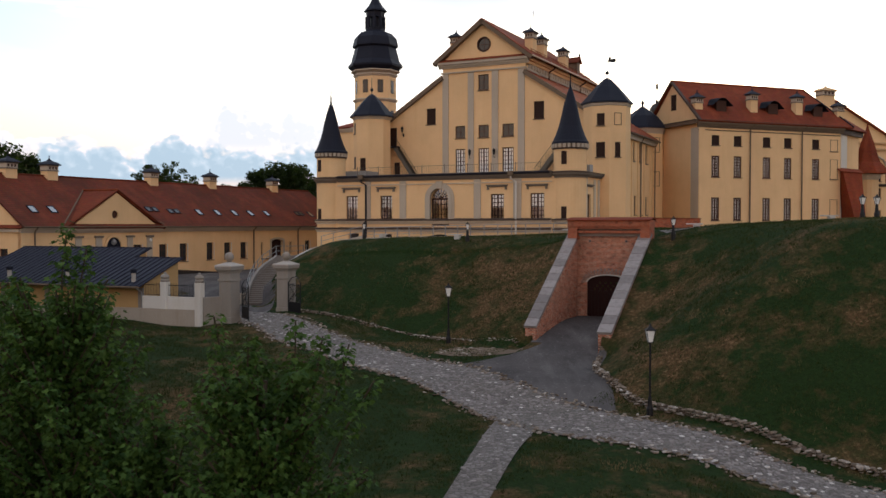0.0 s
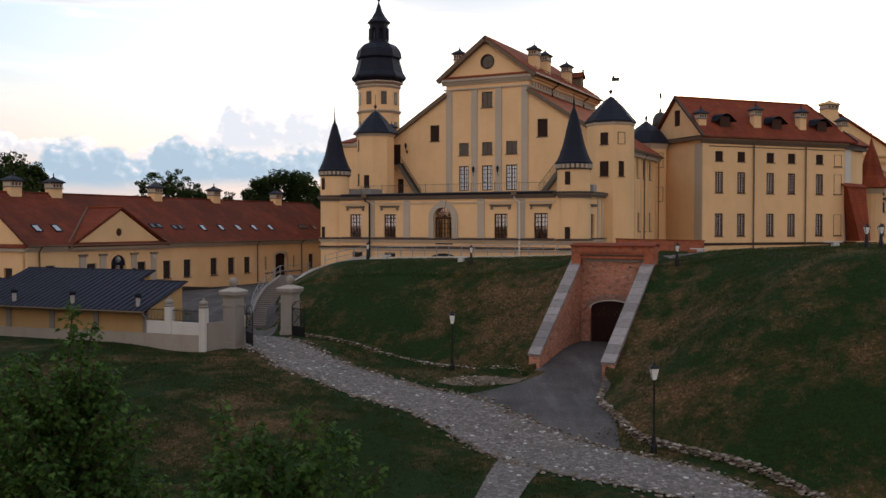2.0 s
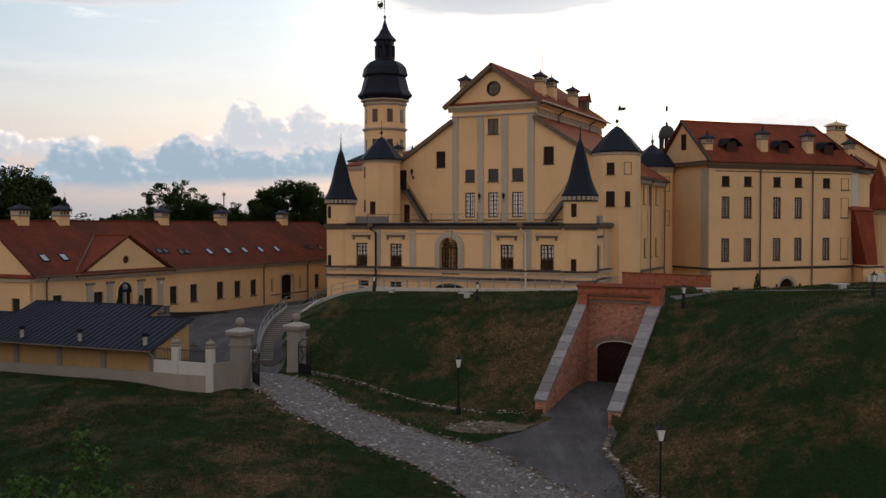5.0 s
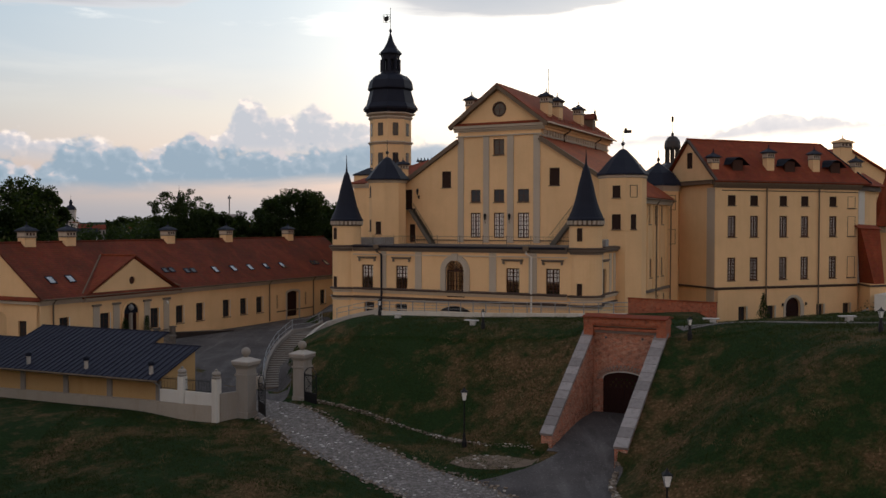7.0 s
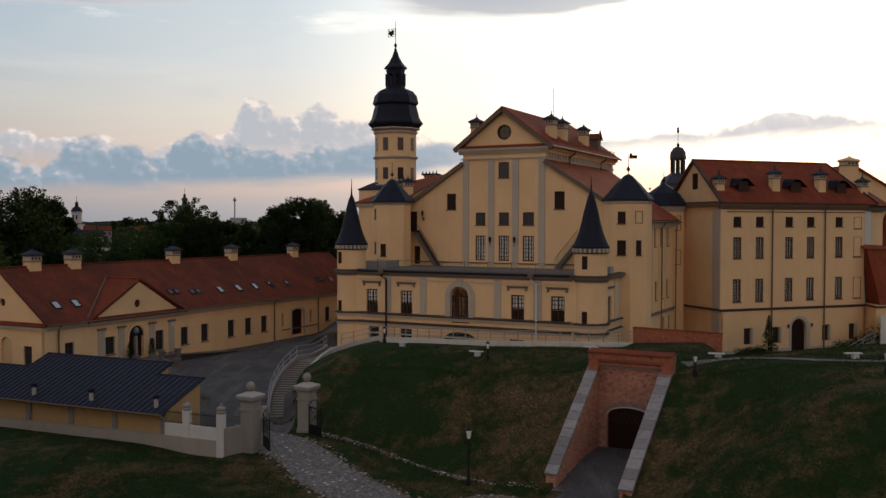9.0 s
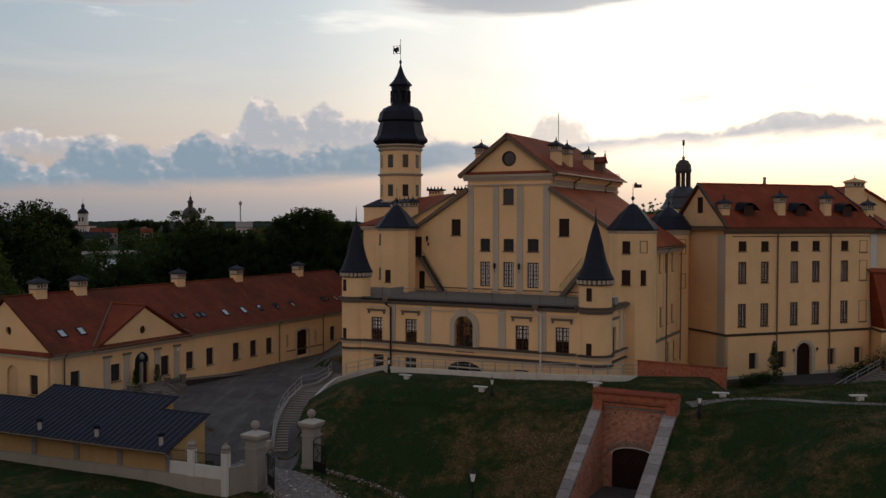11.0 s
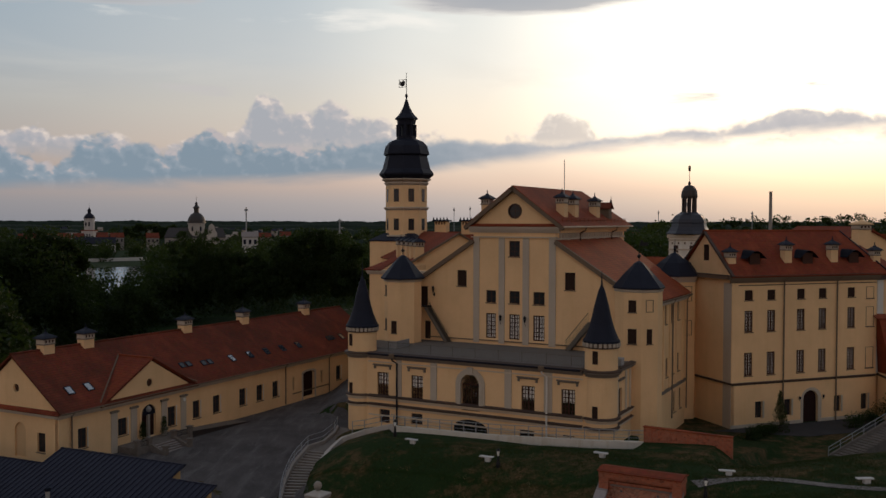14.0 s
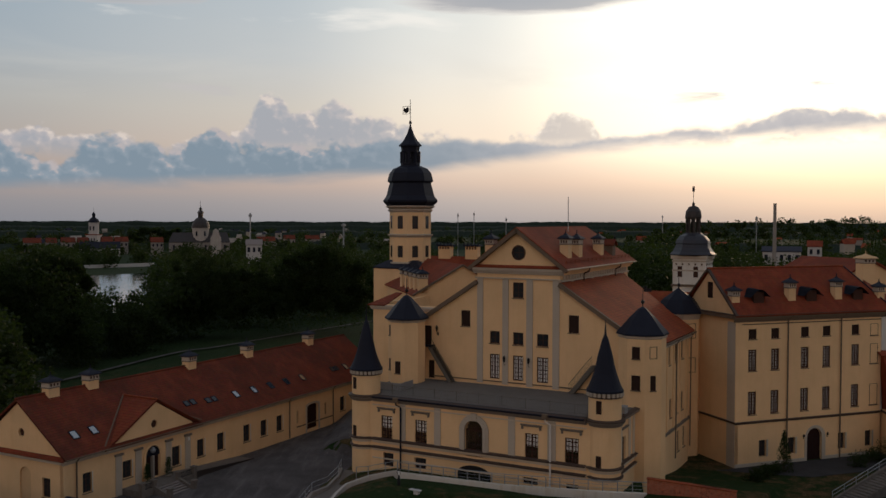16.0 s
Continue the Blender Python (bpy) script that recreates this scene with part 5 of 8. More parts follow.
# ---- side wing ----
wing = thing("side_wing", RM, "four-storey ochre side wing with a red tiled roof", "building")
RX = [2.45, 5.78, 10.25, 13.6, 18.13]
rh = []
for x in RX:
    rh += [rect(x - 0.6, x + 0.6, 9.73, 10.96), rect(x - 0.6, x + 0.6, 5.86, 8.46), rect(x - 0.6, x + 0.6, 0.55, 3.36)]
GW = [4.1, 8.43, 16.15, 20.45]
rh += [rect(x - 0.55, x + 0.55, -4.7, -2.67) for x in GW] + [arched(10.75, 13.05, -5.9, -1.75)]
part("wall", panel(B(), rect(0.0, 22.25, -6.8, 12.5), rh, 0.0, 0.6), M_OCHRE, wing)
for x in RX:
    part("shutter", box(B(), x - 0.6, x + 0.6, 0.12, 0.2, 9.73, 10.96), M_SHUTTER, wing, "dark brown boarded window")
    part("sill", box(B(), x - 0.68, x + 0.68, -0.08, 0.12, 9.62, 9.726), M_CORNICE, wing)
    window(wing, x, 5.86, 8.46, 1.2, 0, 4, 7, 0.10, True, None, 1.0, 0.07)
    window(wing, x, 0.55, 3.36, 1.2, 0, 4, 7, 0.10, True, None, 1.0, 0.07)
for x in GW:
    window(wing, x, -4.7, -2.67, 1.1, 0, 2, 3, 0.3, False)
    part("reveal", box(B(), x + 0.55, x + 0.80, -0.03, 0.02, -4.7, -2.67), M_GREY, wing)
for a, b in ((9.5, 11.0), (5.9, 8.45), (0.6, 3.3)):
    bw = part("blind_window", panel(B(), rect(20.5, 21.75, a, b), [rect(20.55, 21.70, a + 0.05, b - 0.05)], -0.04, 0.05), M_CORNICE, wing)
    part("sill", box(B(), 20.42, 21.83, -0.12, -0.001, a - 0.1, a - 0.003), M_CORNICE, bw)
dl = B()
panel(dl, arched(10.75, 13.05, -5.9, -1.75, 14), [], 0.35, 0.08)
dr = part("arched_door", dl, M_DOOR, wing, "dark wooden arched door in a pale reveal")
bb = B()
for i in range(9):
    xx = 10.9 + i * 0.25
    box(bb, xx, xx + 0.03, 0.32, 0.35, -5.8, -2.6)
part("door_board", bb, M_IRON, dr)
for x in (10.1, 13.75):
    lb = B()
    box(lb, x - 0.09, x + 0.09, -0.32, -0.14, -2.75, -2.4, 0.02)
    tube(lb, [(x, 0, -2.85), (x, -0.22, -2.95), (x, -0.24, -2.75)], 0.025)
    part("wall_lantern", lb, M_IRON, wing)
st = moulding(B(), -0.1, 22.2, -0.55, 0.22, 0.32)
box(st, -0.25, 0.02, 0.0, 8.0, -0.42, -0.2)
part("string_course", st, M_FLASH, wing)
part("plinth", box(B(), -0.1, 10.7, -0.10, 0.02, -6.8, -5.35), M_GREY, wing)
part("plinth", box(B(), 13.1, 22.2, -0.10, 0.02, -6.8, -5.35), M_GREY, wing)
part("door_reveal", panel(B(), arched(10.4, 13.6, -6.0, -1.4, 14), [arched(10.75, 13.05, -5.9, -1.75, 14)], -0.04, 0.05), M_GREY, wing)
# the shade below the eaves is put into this cornice's dark colour
co = moulding(B(), -0.3, 22.6, 11.85, 0.45, 0.8)
box(co, -0.55, 0.02, -0.1, 9.5, 12.3, 12.7)
part("cornice", co, M_CORNICE, wing, "moulded eaves cornice, dark brown for the shade under the roof")
part("flashing", box(box(B(), -0.35, 22.65, -0.52, 0.0, 12.66, 12.76), -0.62, 0.0, -0.1, 9.5, 12.71, 12.80), M_FLASH, wing)
part("string_course", box(B(), -0.1, 22.2, -0.06, 0.02, 11.5, 11.6), M_FLASH, wing)
part("corner_pilaster", box(B(), -0.04, 0.85, -0.08, 0.02, -0.25, 11.85), M_OCHRE, wing)
part("corner_pilaster", box(B(), -0.08, 0.02, 0.03, 1.5, -6.6, 11.85), M_GREY, wing, "grey corner strip")
for x in (7.55, 15.72):
    part("downpipe", tube(B(), [(x + 0.5, -0.55, 12.45), (x, -0.2, 11.9), (x, -0.18, -5.7)], 0.1), M_CORNICE, wing)
DEP, RZ, EZ = 10.6, 18.1, 12.72
gab = panel(B(), [(0.0, -6.8), (DEP, -6.8), (DEP, 12.5), (DEP / 2, RZ - 0.3), (0.0, 12.5)], [rect(4.6, 5.8, 14.4, 16.4)], 0, 0.5, pose(0.5, 0, 0, 0, 0, 90))
part("wall", gab, M_OCHRE, wing)
part("shutter", box(B(), 0.1, 0.2, 4.6, 5.8, 14.4, 16.4), M_SHUTTER, wing)
part("wall", box(B(), 0.5, 23.2, DEP - 0.5, DEP, -5.5, 12.5), M_OCHRE, wing)
rr = B()
slab(rr, [(-0.35, -0.6, EZ - 0.1), (23.9, -0.6, EZ - 0.1), (20.9, DEP / 2, RZ), (-0.35, DEP / 2, RZ)], 0.18)
slab(rr, [(-0.35, DEP + 0.6, EZ - 0.1), (23.9, DEP + 0.6, EZ - 0.1), (20.9, DEP / 2, RZ), (-0.35, DEP / 2, RZ)], 0.18)
slab(rr, [(23.9, -0.6, EZ - 0.1), (23.9, DEP + 0.6, EZ - 0.1), (20.9, DEP / 2, RZ)], 0.18)
part("roof", rr, M_TILE, wing, "dark red clay tile roof")
vb = B()
for y0 in (-0.6, DEP + 0.6):
    a, b = Vector((-0.42, DEP / 2, RZ + 0.05)), Vector((-0.42, y0, EZ))
    slab(vb, [a, b, b + Vector((0.4, 0, 0)), a + Vector((0.4, 0, 0))], 0.22)
part("verge", vb, M_FLASH, wing)
part("ridge", tube(B(), [(-0.4, DEP / 2, RZ + 0.02), (20.9, DEP / 2, RZ + 0.02)], 0.13), M_TILE_BRIGHT, wing)
hip = tube(B(), [(20.9, DEP / 2, RZ + 0.02), (23.9, -0.6, EZ - 0.02)], 0.10)
part("hip_ridge", hip, M_DARK, wing)
for x, z0, z1 in ((0.75, 13.2, 15.9), (9.1, 13.6, 16.7), (16.3, 13.6, 16.7), (23.2, 12.4, 15.9)):
    chimney(wing, x, 1.45, z0, z1, 1.08, 0.85)


def eyebrow(parent, x, y, z, wid):
    """A small dormer under a bowed dark sheet."""
    b = B()
    n = 8
    rows_ = []
    for yy, dz in ((y - 0.45, 0.0), (y + 2.4, 0.15)):
        rows_.append([b.verts.new((x - wid / 2 + wid * i / n, yy, z + 0.10 + dz + 0.98 * math.sin(math.pi * i / n) ** 1.3)) for i in range(n + 1)])
    for i in range(n):
        b.faces.new((rows_[0][i], rows_[0][i + 1], rows_[1][i + 1], rows_[1][i]))
    bmesh.ops.solidify(b, geom=b.faces[:], thickness=0.08)
    d = part("dormer", b, M_DARK, parent)
    w_ = box(B(), x - 0.75, x + 0.75, y - 0.1, y + 0.3, z - 0.7, z + 0.75)
    part("dormer_window", w_, M_WOOD, d)


for x in (4.0, 12.0, 19.3):
    eyebrow(wing, x, 1.0, 14.6, 3.1)

# tower where the castle meets the wing
junction = thing("junction_tower", RM @ pose(-1.9, 9.2, 0), "ochre corner tower with a dark tented roof", "tower")
part("wall", lathe(B(), [(2.95, -7), (2.95, 12.3)], 8, turn=math.pi / 8), M_OCHRE, junction)
part("cornice", lathe(B(), [(2.95, 11.6), (3.2, 12.2), (3.25, 12.3)], 8, turn=math.pi / 8), M_GREY, junction)
part("roof", lathe(B(), [(2.9, 12.3), (3.4, 12.3), (3.25, 12.6), (2.0, 14.0), (0.1, 15.4)], 8, turn=math.pi / 8), M_DARK, junction)
for z in (9.2, 4.9):
    jb = panel(B(), rect(-0.75, 0.75, z, z + 1.9), [rect(-0.68, 0.68, z + 0.07, z + 1.83)], -2.95 * math.cos(math.pi / 8) - 0.04, 0.06)
    part("blind_window", jb, M_CORNICE, junction)
part("finial", lathe(B(), [(0.05, 15.3), (0.22, 15.8), (0.04, 16.1), (0.03, 17.0)], 8), M_IRON, junction)
link = thing("connecting_range", FM, "lower ochre range with a red tile roof between castle and wing", "building")
part("wall", box(B(), 6.0, 15.0, 36.0, 48.0, -7, 10.2), M_OCHRE, link)
part("roof", slab(slab(B(), [(5.5, 42.0, 14.4), (15.6, 42.0, 14.4), (15.6, 35.4, 10.1), (5.5, 35.4, 10.1)], 0.18), [(5.5, 42.0, 14.4), (15.6, 42.0, 14.4), (15.6, 48.5, 10.1), (5.5, 48.5, 10.1)], 0.18), M_TILE_BRIGHT, link)

# cut-back end bay of the wing
bay = thing("end_bay", RM, "ochre end bay of the side wing with a red roof", "building")
part("wall", prism(B(), [(22.27, 0.3), (24.6, 1.2), (28.4, 3.0), (28.4, 10.0), (23.2, 10.0)], -6.5, 12.3), M_OCHRE, bay)
part("pilaster", prism(B(), [(22.6, 0.38), (24.2, 1.0), (24.25, 0.9), (22.65, 0.28)], -0.2, 12.2), M_WHITE, bay)
part("cornice", prism(B(), [(22.3, -0.1), (24.8, 0.75), (28.9, 2.7), (28.9, 3.1), (24.5, 1.3), (22.3, 0.4)], 11.8, 12.5), M_FLASH, bay)
part("roof", slab(slab(B(), [(22.6, -0.5, 12.5), (29.3, 2.3, 12.5), (24.4, 5.3, 16.2)], 0.15), [(29.3, 2.3, 12.5), (29.3, 9.5, 12.5), (24.4, 5.3, 16.2)], 0.15), M_TILE, bay)

# building beyond the wing's far end
east = thing("east_range", RM, "ochre gabled range beyond the wing with a red roof", "building")
part("wall", panel(B(), [(27.0, -5), (52, -5), (52, 9.4), (32.1, 18.4), (27.0, 16.0)], [], 12.0, 0.6), M_OCHRE, east)
part("string_course", moulding(B(), 30.0, 51.0, 11.0, 0.4, 0.5, 12.0), M_OCHRE_DARK, east)
part("string_course", moulding(B(), 30.0, 49.0, 11.95, 0.4, 0.4, 12.0), M_OCHRE_DARK, east)
part("roof", slab(B(), [(32.1, 11.6, 18.6), (32.1, 26, 18.6), (53, 26, 9.1), (53, 11.6, 9.1)], 0.25), M_TILE, east)
part("roof", slab(B(), [(32.1, 11.6, 18.6), (32.1, 26, 18.6), (26.0, 26, 15.8), (26.0, 11.6, 15.8)], 0.25), M_TILE, east)
part("wall", box(B(), 51.4, 52, 12.6, 26, -5, 9.2), M_OCHRE, east)
chimney(east, 28.3, 9.0, 13.0, 19.2, 2.1, 1.4, M_OCHRE_DARK)
bastion = thing("leaning_buttress", RM, "steep red tiled buttress against the wing's end", "buttress")
tf = B()
lo_ = [tf.verts.new(p) for p in ((21.9, -3.1, -0.1), (23.6, -3.1, -0.1), (26.5, 0.29, -0.1), (22.9, 0.29, -0.1))]
hi_ = [tf.verts.new(p) for p in ((22.0, -0.7, 6.9), (25.2, -0.7, 6.7), (25.5, 0.29, 7.1), (22.3, 0.29, 7.3))]
tf.faces.new(lo_)
tf.faces.new(hi_)
for i in range(4):
    tf.faces.new((lo_[i], lo_[(i + 1) % 4], hi_[(i + 1) % 4], hi_[i]))
part("tiled_face", tf, M_TILE, bastion)
part("top_ledge", slab(B(), [(21.6, -0.85, 6.95), (25.4, -0.85, 6.8), (25.6, 0.28, 7.3), (21.7, 0.28, 7.5)], 0.12), M_TILE, bastion)
part("foot", prism(B(), [(21.0, -3.3), (24.1, -3.3), (26.7, 0.25), (22.8, 0.25)], -6.2, -0.12), M_OCHRE, bastion)
part("string_course", prism(B(), [(20.8, -3.5), (24.3, -3.5), (26.9, 0.2), (22.6, 0.2)], -0.45, -0.2), M_FLASH, bastion)
part("white_base", prism(B(), [(19.6, -5.4), (27, -8.0), (30, -0.5), (23.5, -3.4)], -6.4, -1.2), M_WHITE, bastion)
rt = thing("bell_tower", RM @ pose(33.1, 6.0, 0), "small tower with a flared dark red spire roof", "tower")
part("wall", lathe(B(), [(1.5, -6), (1.5, 7.1)], 16), M_OCHRE_DARK, rt)
part("cornice", lathe(B(), [(1.5, 6.3), (1.7, 6.6), (1.8, 7.1)], 16), M_GREY, rt)
part("roof", lathe(B(), [(1.5, 7.05), (3.0, 7.15), (2.95, 7.35), (2.4, 8.1), (1.8, 8.8), (1.55, 9.4), (0.95, 11.4), (0.3, 13.2), (0.06, 14.1), (0.04, 15.2)], 8, turn=math.pi / 8), M_TILE, rt)
gh = thing("gabled_house", RM, "pale house with a round-topped gable and dark windows", "house")
gw_ = [(36.5, 37.9, 6.3, 8.2), (36.4, 37.9, 3.8, 5.3), (36.4, 37.9, 0.4, 2.1), (40.5, 42.0, 3.8, 5.3), (40.5, 42.0, 0.4, 2.1)]
part("wall", panel(B(), [(35.8, -6), (47, -6), (47, 5.9), (38.7, 5.9), (38.7, 8.4), (38.2, 9.3), (37.2, 9.75), (36.2, 9.3), (35.8, 8.4)], [rect(a, b_, c, d) for a, b_, c, d in gw_], 8.0, 0.5), M_OCHRE, gh)
part("wall", box(B(), 35.8, 36.3, 8.5, 11.5, -6, 8.4), M_OCHRE, gh)
part("eaves", moulding(B(), 35.6, 47.2, 5.5, 0.4, 0.4, 8.0), M_FLASH, gh)
part("roof", slab(B(), [(38.75, 7.6, 5.95), (47.4, 7.6, 5.95), (47.4, 11.4, 9.5), (38.75, 11.4, 9.5)], 0.15), M_TILE, gh)
part("gable_coping", tube(B(), [(35.7, 7.9, 8.4), (36.2, 7.9, 9.4), (37.2, 7.9, 9.85), (38.2, 7.9, 9.4), (38.8, 7.9, 8.4)], 0.14, 6), M_GREY, gh)
for a, b_, c, d in gw_:
    window(gh, (a + b_) / 2, c, d, b_ - a, 8.0, 2, 2, 0.15)

# ---- long low house on the left ----
LEN, LD = 60.5, 13.4
house = thing("long_house", LM, "long low ochre house with a red tile roof", "house")
LWX = [(2.95, -4.3, -2.2, 1.2), (8.37, -4.1, -2.2, 1.35), (15.78, -4.55, -2.25, 1.35), (19.9, -4.4, -2.28, 1.3), (23.45, -4.4, -2.25, 1.35), (28.4, -4.4, -2.22, 1.35), (31.85, -4.4, -2.28, 1.35), (35.2, -4.45, -2.3, 1.35), (50.4, -4.4, -2.3, 1.3), (54.0, -4.4, -2.3, 1.3)]
lh = [rect(x - wd / 2, x + wd / 2, a, b) for x, a, b, wd in LWX]
lh += [arched(11.0, 13.2, -5.0, -1.35), arched(41.4, 44.2, -5.6, -2.0, 10, 0.35), rect(39.05, 39.5, -4.2, -2.4), rect(45.8, 46.3, -4.2, -2.4)]
part("wall", panel(B(), rect(0, LEN, -7.0, -0.25), lh, 0.0, 0.55), M_OCHRE, house)
for x, a, b, wd in LWX:
    window(house, x, a, b, wd, 0, 2, 3, 0.22)
    part("reveal", box(B(), x + wd / 2, x + wd / 2 + 0.10, -0.02, 0.02, a, b), M_WHITE, house)
for x in (39.28, 46.05):
    window(house, x, -4.2, -2.4, 0.46, 0, 1, 2, 0.25, False)
part("carriage_door", panel(B(), arched(41.4, 44.2, -5.6, -2.0, 10, 0.35), [], 0.4, 0.08), M_DOOR, house)
part("door_surround", panel(B(), arched(41.1, 44.5, -6.4, -1.75, 10, 0.4), [arched(41.4, 44.2, -6.3, -2.0, 10, 0.35)], -0.08, 0.1), M_GREY, house)
gw = panel(B(), [(0.0, -7.0), (LD, -7.0), (LD, -0.25), (LD / 2, 5.05), (0.0, -0.25)], [rect(2.0, 3.2, -4.4, -2.4), arched(4.9, 6.6, -5.2, -1.6), disc(LD / 2 - 0.4, 1.9, 0.45)], 0, 0.5, pose(0.5, 0, 0, 0, 0, 90))
part("wall", gw, M_OCHRE, house)
window(house, -2.6, -4.4, -2.4, 1.2, 0, 2, 3, 0.2, True, pose(0, 0, 0, 0, 0, -90))
part("blind_niche", box(B(), 0.2, 0.3, 4.9, 6.6, -5.2, -1.6), M_OCHRE_DARK, house)
part("round_window", box(B(), 0.25, 0.3, LD / 2 - 0.9, LD / 2 + 0.1, 1.4, 2.4), M_WOOD, house)
part("wall", box(B(), LEN - 0.5, LEN, 0.55, LD, -7, -0.25), M_OCHRE, house)
part("wall", box(B(), 0.5, LEN, LD - 0.5, LD, -7, -0.25), M_OCHRE, house)
part("gable", panel(B(), [(0.0, -0.25), (LD, -0.25), (LD / 2, 5.0)], [], 0, 0.4, pose(LEN, 0, 0, 0, 0, 90)), M_OCHRE, house)
hr = B()
slab(hr, [(-0.35, -0.65, -0.12), (LEN + 0.35, -0.65, -0.12), (LEN + 0.35, LD / 2, 5.42), (-0.35, LD / 2, 5.42)], 0.18)
slab(hr, [(-0.35, LD + 0.65, -0.12), (LEN + 0.35, LD + 0.65, -0.12), (LEN + 0.35, LD / 2, 5.42), (-0.35, LD / 2, 5.42)], 0.18)
part("roof", hr, M_TILE_BROWN, house, "weathered red clay tile roof")
part("ridge", tube(B(), [(-0.35, LD / 2, 5.44), (LEN + 0.3, LD / 2, 5.44)], 0.12), M_TILE_BROWN, house)
ev = moulding(B(), -0.2, LEN + 0.2, -0.8, 0.42, 0.55)
box(ev, -0.32, 0.02, 0.0, LD, -0.7, -0.28)
part("cornice", ev, M_GREY, house)
part("pent_roof", slab(B(), [(-0.55, -0.5, -0.28), (-0.55, LD + 0.5, -0.28), (0.0, LD + 0.5, 0.02), (0.0, -0.5, 0.02)], 0.08), M_TILE, house)
part("gutter", tube(B(), [(-0.3, -0.75, -0.2), (LEN, -0.75, -0.2)], 0.08), M_CORNICE, house)
part("corner_pilaster", box(B(), -0.08, 1.1, -0.10, 0.02, -6.8, -0.8), M_OCHRE, house)
for x in (1.45, 37.2, 47.7):
    part("downpipe", tube(B(), [(x, -0.7, -0.2), (x, -0.18, -0.7), (x, -0.18, -5.8)], 0.09), M_CORNICE, house)
# pediment
PX = 12.3
part("pediment", panel(B(), [(PX - 6.7, -0.35), (PX + 6.7, -0.35), (PX, 3.55)], [disc(PX - 0.3, 1.15, 0.45)], -0.35, 0.4), M_OCHRE, house)
part("round_window", panel(B(), disc(PX - 0.3, 1.15, 0.46), [], -0.2, 0.1), M_WOOD, house)
pr = B()
slab(pr, [(PX, -0.5, 3.85), (PX + 7.4, -0.5, -0.35), (PX + 7.4, 0.1, -0.35), (PX, 5.2, 3.85)], 0.16)
slab(pr, [(PX, -0.5, 3.85), (PX - 7.4, -0.5, -0.35), (PX - 7.4, 0.1, -0.35), (PX, 5.2, 3.85)], 0.16)
part("roof", pr, M_TILE, house)
part("ridge", tube(B(), [(PX, -0.52, 3.9), (PX, 5.0, 3.9)], 0.12), M_TILE_BRIGHT, house)
for s_ in (-1, 1):
    part("verge", tube(B(), [(PX, -0.52, 3.86), (PX + s_ * 7.4, -0.52, -0.33)], 0.10), M_TILE_BROWN, house)
    part("valley", tube(B(), [(PX, 4.72, 3.93), (PX + s_ * 7.3, -0.35, 0.12)], 0.09), M_CORNICE, house)
pm = moulding(B(), PX - 7.0, PX + 7.0, -0.85, 0.55, 0.5)
part("pent_roof", slab(B(), [(PX - 7.0, -0.72, -0.33), (PX + 7.0, -0.72, -0.33), (PX + 7.0, -0.3, -0.12), (PX - 7.0, -0.3, -0.12)], 0.06), M_TILE, house)
part("cornice", pm, M_GREY, house)
for x in (7.1, 9.9, 14.5, 17.6):
    p = part("pilaster", box(B(), x - 0.42, x + 0.42, -0.12, 0.02, -6.0, -1.4), M_GREY, house)
    part("capital", box(B(), x - 0.56, x + 0.56, -0.26, 0.02, -1.4, -1.18), M_TRIM, p)
part("door_surround", panel(B(), arched(10.7, 13.5, -5.4, -1.05, 14), [arched(11.0, 13.2, -5.3, -1.35, 14)], -0.12, 0.15), M_OCHRE, house)
part("arched_door", panel(B(), arched(11.0, 13.2, -5.0, -1.35, 12), [], 0.3, 0.08), M_DOOR, house)
part("fanlight", panel(B(), arched(11.0, 13.2, -2.55, -1.35, 12), [], 0.06, 0.1), M_DARK, house, "dark fan-shaped door head")
part("crest", lathe(B(), [(0.05, -2.25), (0.28, -2.1), (0.34, -1.85), (0.16, -1.6), (0.05, -1.5)], 8, 12.1, -0.02), M_RAIL, house)
part("door_post", box(B(), 11.96, 12.24, -0.12, 0.2, -5.0, -2.5), M_PIER, house)
part("wall_lamp", lathe(B(), [(0.05, -1.95), (0.14, -1.85), (0.14, -1.65), (0.03, -1.55)], 8, 17.6, -0.25), M_LAMPGLASS, house, "small white wall lamp")
# terrace with steps, posts and a low ramp along the wall
sp = thing("entrance_steps", LM, "stone entrance terrace with steps and dark railings", "steps")
part("terrace", box(B(), 7.6, 15.9, -2.9, -0.02, -6.6, -5.08, 0.02), M_STEP, sp)
for i in range(6):
    stp = part("step", box(B(), 9.7, 12.9, -3.26 - 0.36 * i, -2.9 - 0.36 * i, -6.6, -5.22 - 0.155 * i, 0.01), M_STEP, sp)
    part("tread", box(B(), 9.68, 12.92, -3.29 - 0.36 * i, -2.93 - 0.36 * i, -5.215 - 0.155 * i, -5.16 - 0.155 * i, 0.01), M_CAP, stp)
for x, y, zb in ((7.75, -2.75, -6.4), (9.45, -2.75, -6.4), (9.45, -5.1, -6.5), (13.15, -5.1, -6.5), (13.15, -2.75, -6.4), (15.7, -2.75, -6.4)):
    pb = box(B(), x - 0.24, x + 0.24, y - 0.24, y + 0.24, zb, -4.35 if y > -4 else -5.0, 0.02)
    box(pb, x - 0.31, x + 0.31, y - 0.31, y + 0.31, -4.35 if y > -4 else -5.0, -4.2 if y > -4 else -4.85)
    part("post", pb, M_STEP, sp)
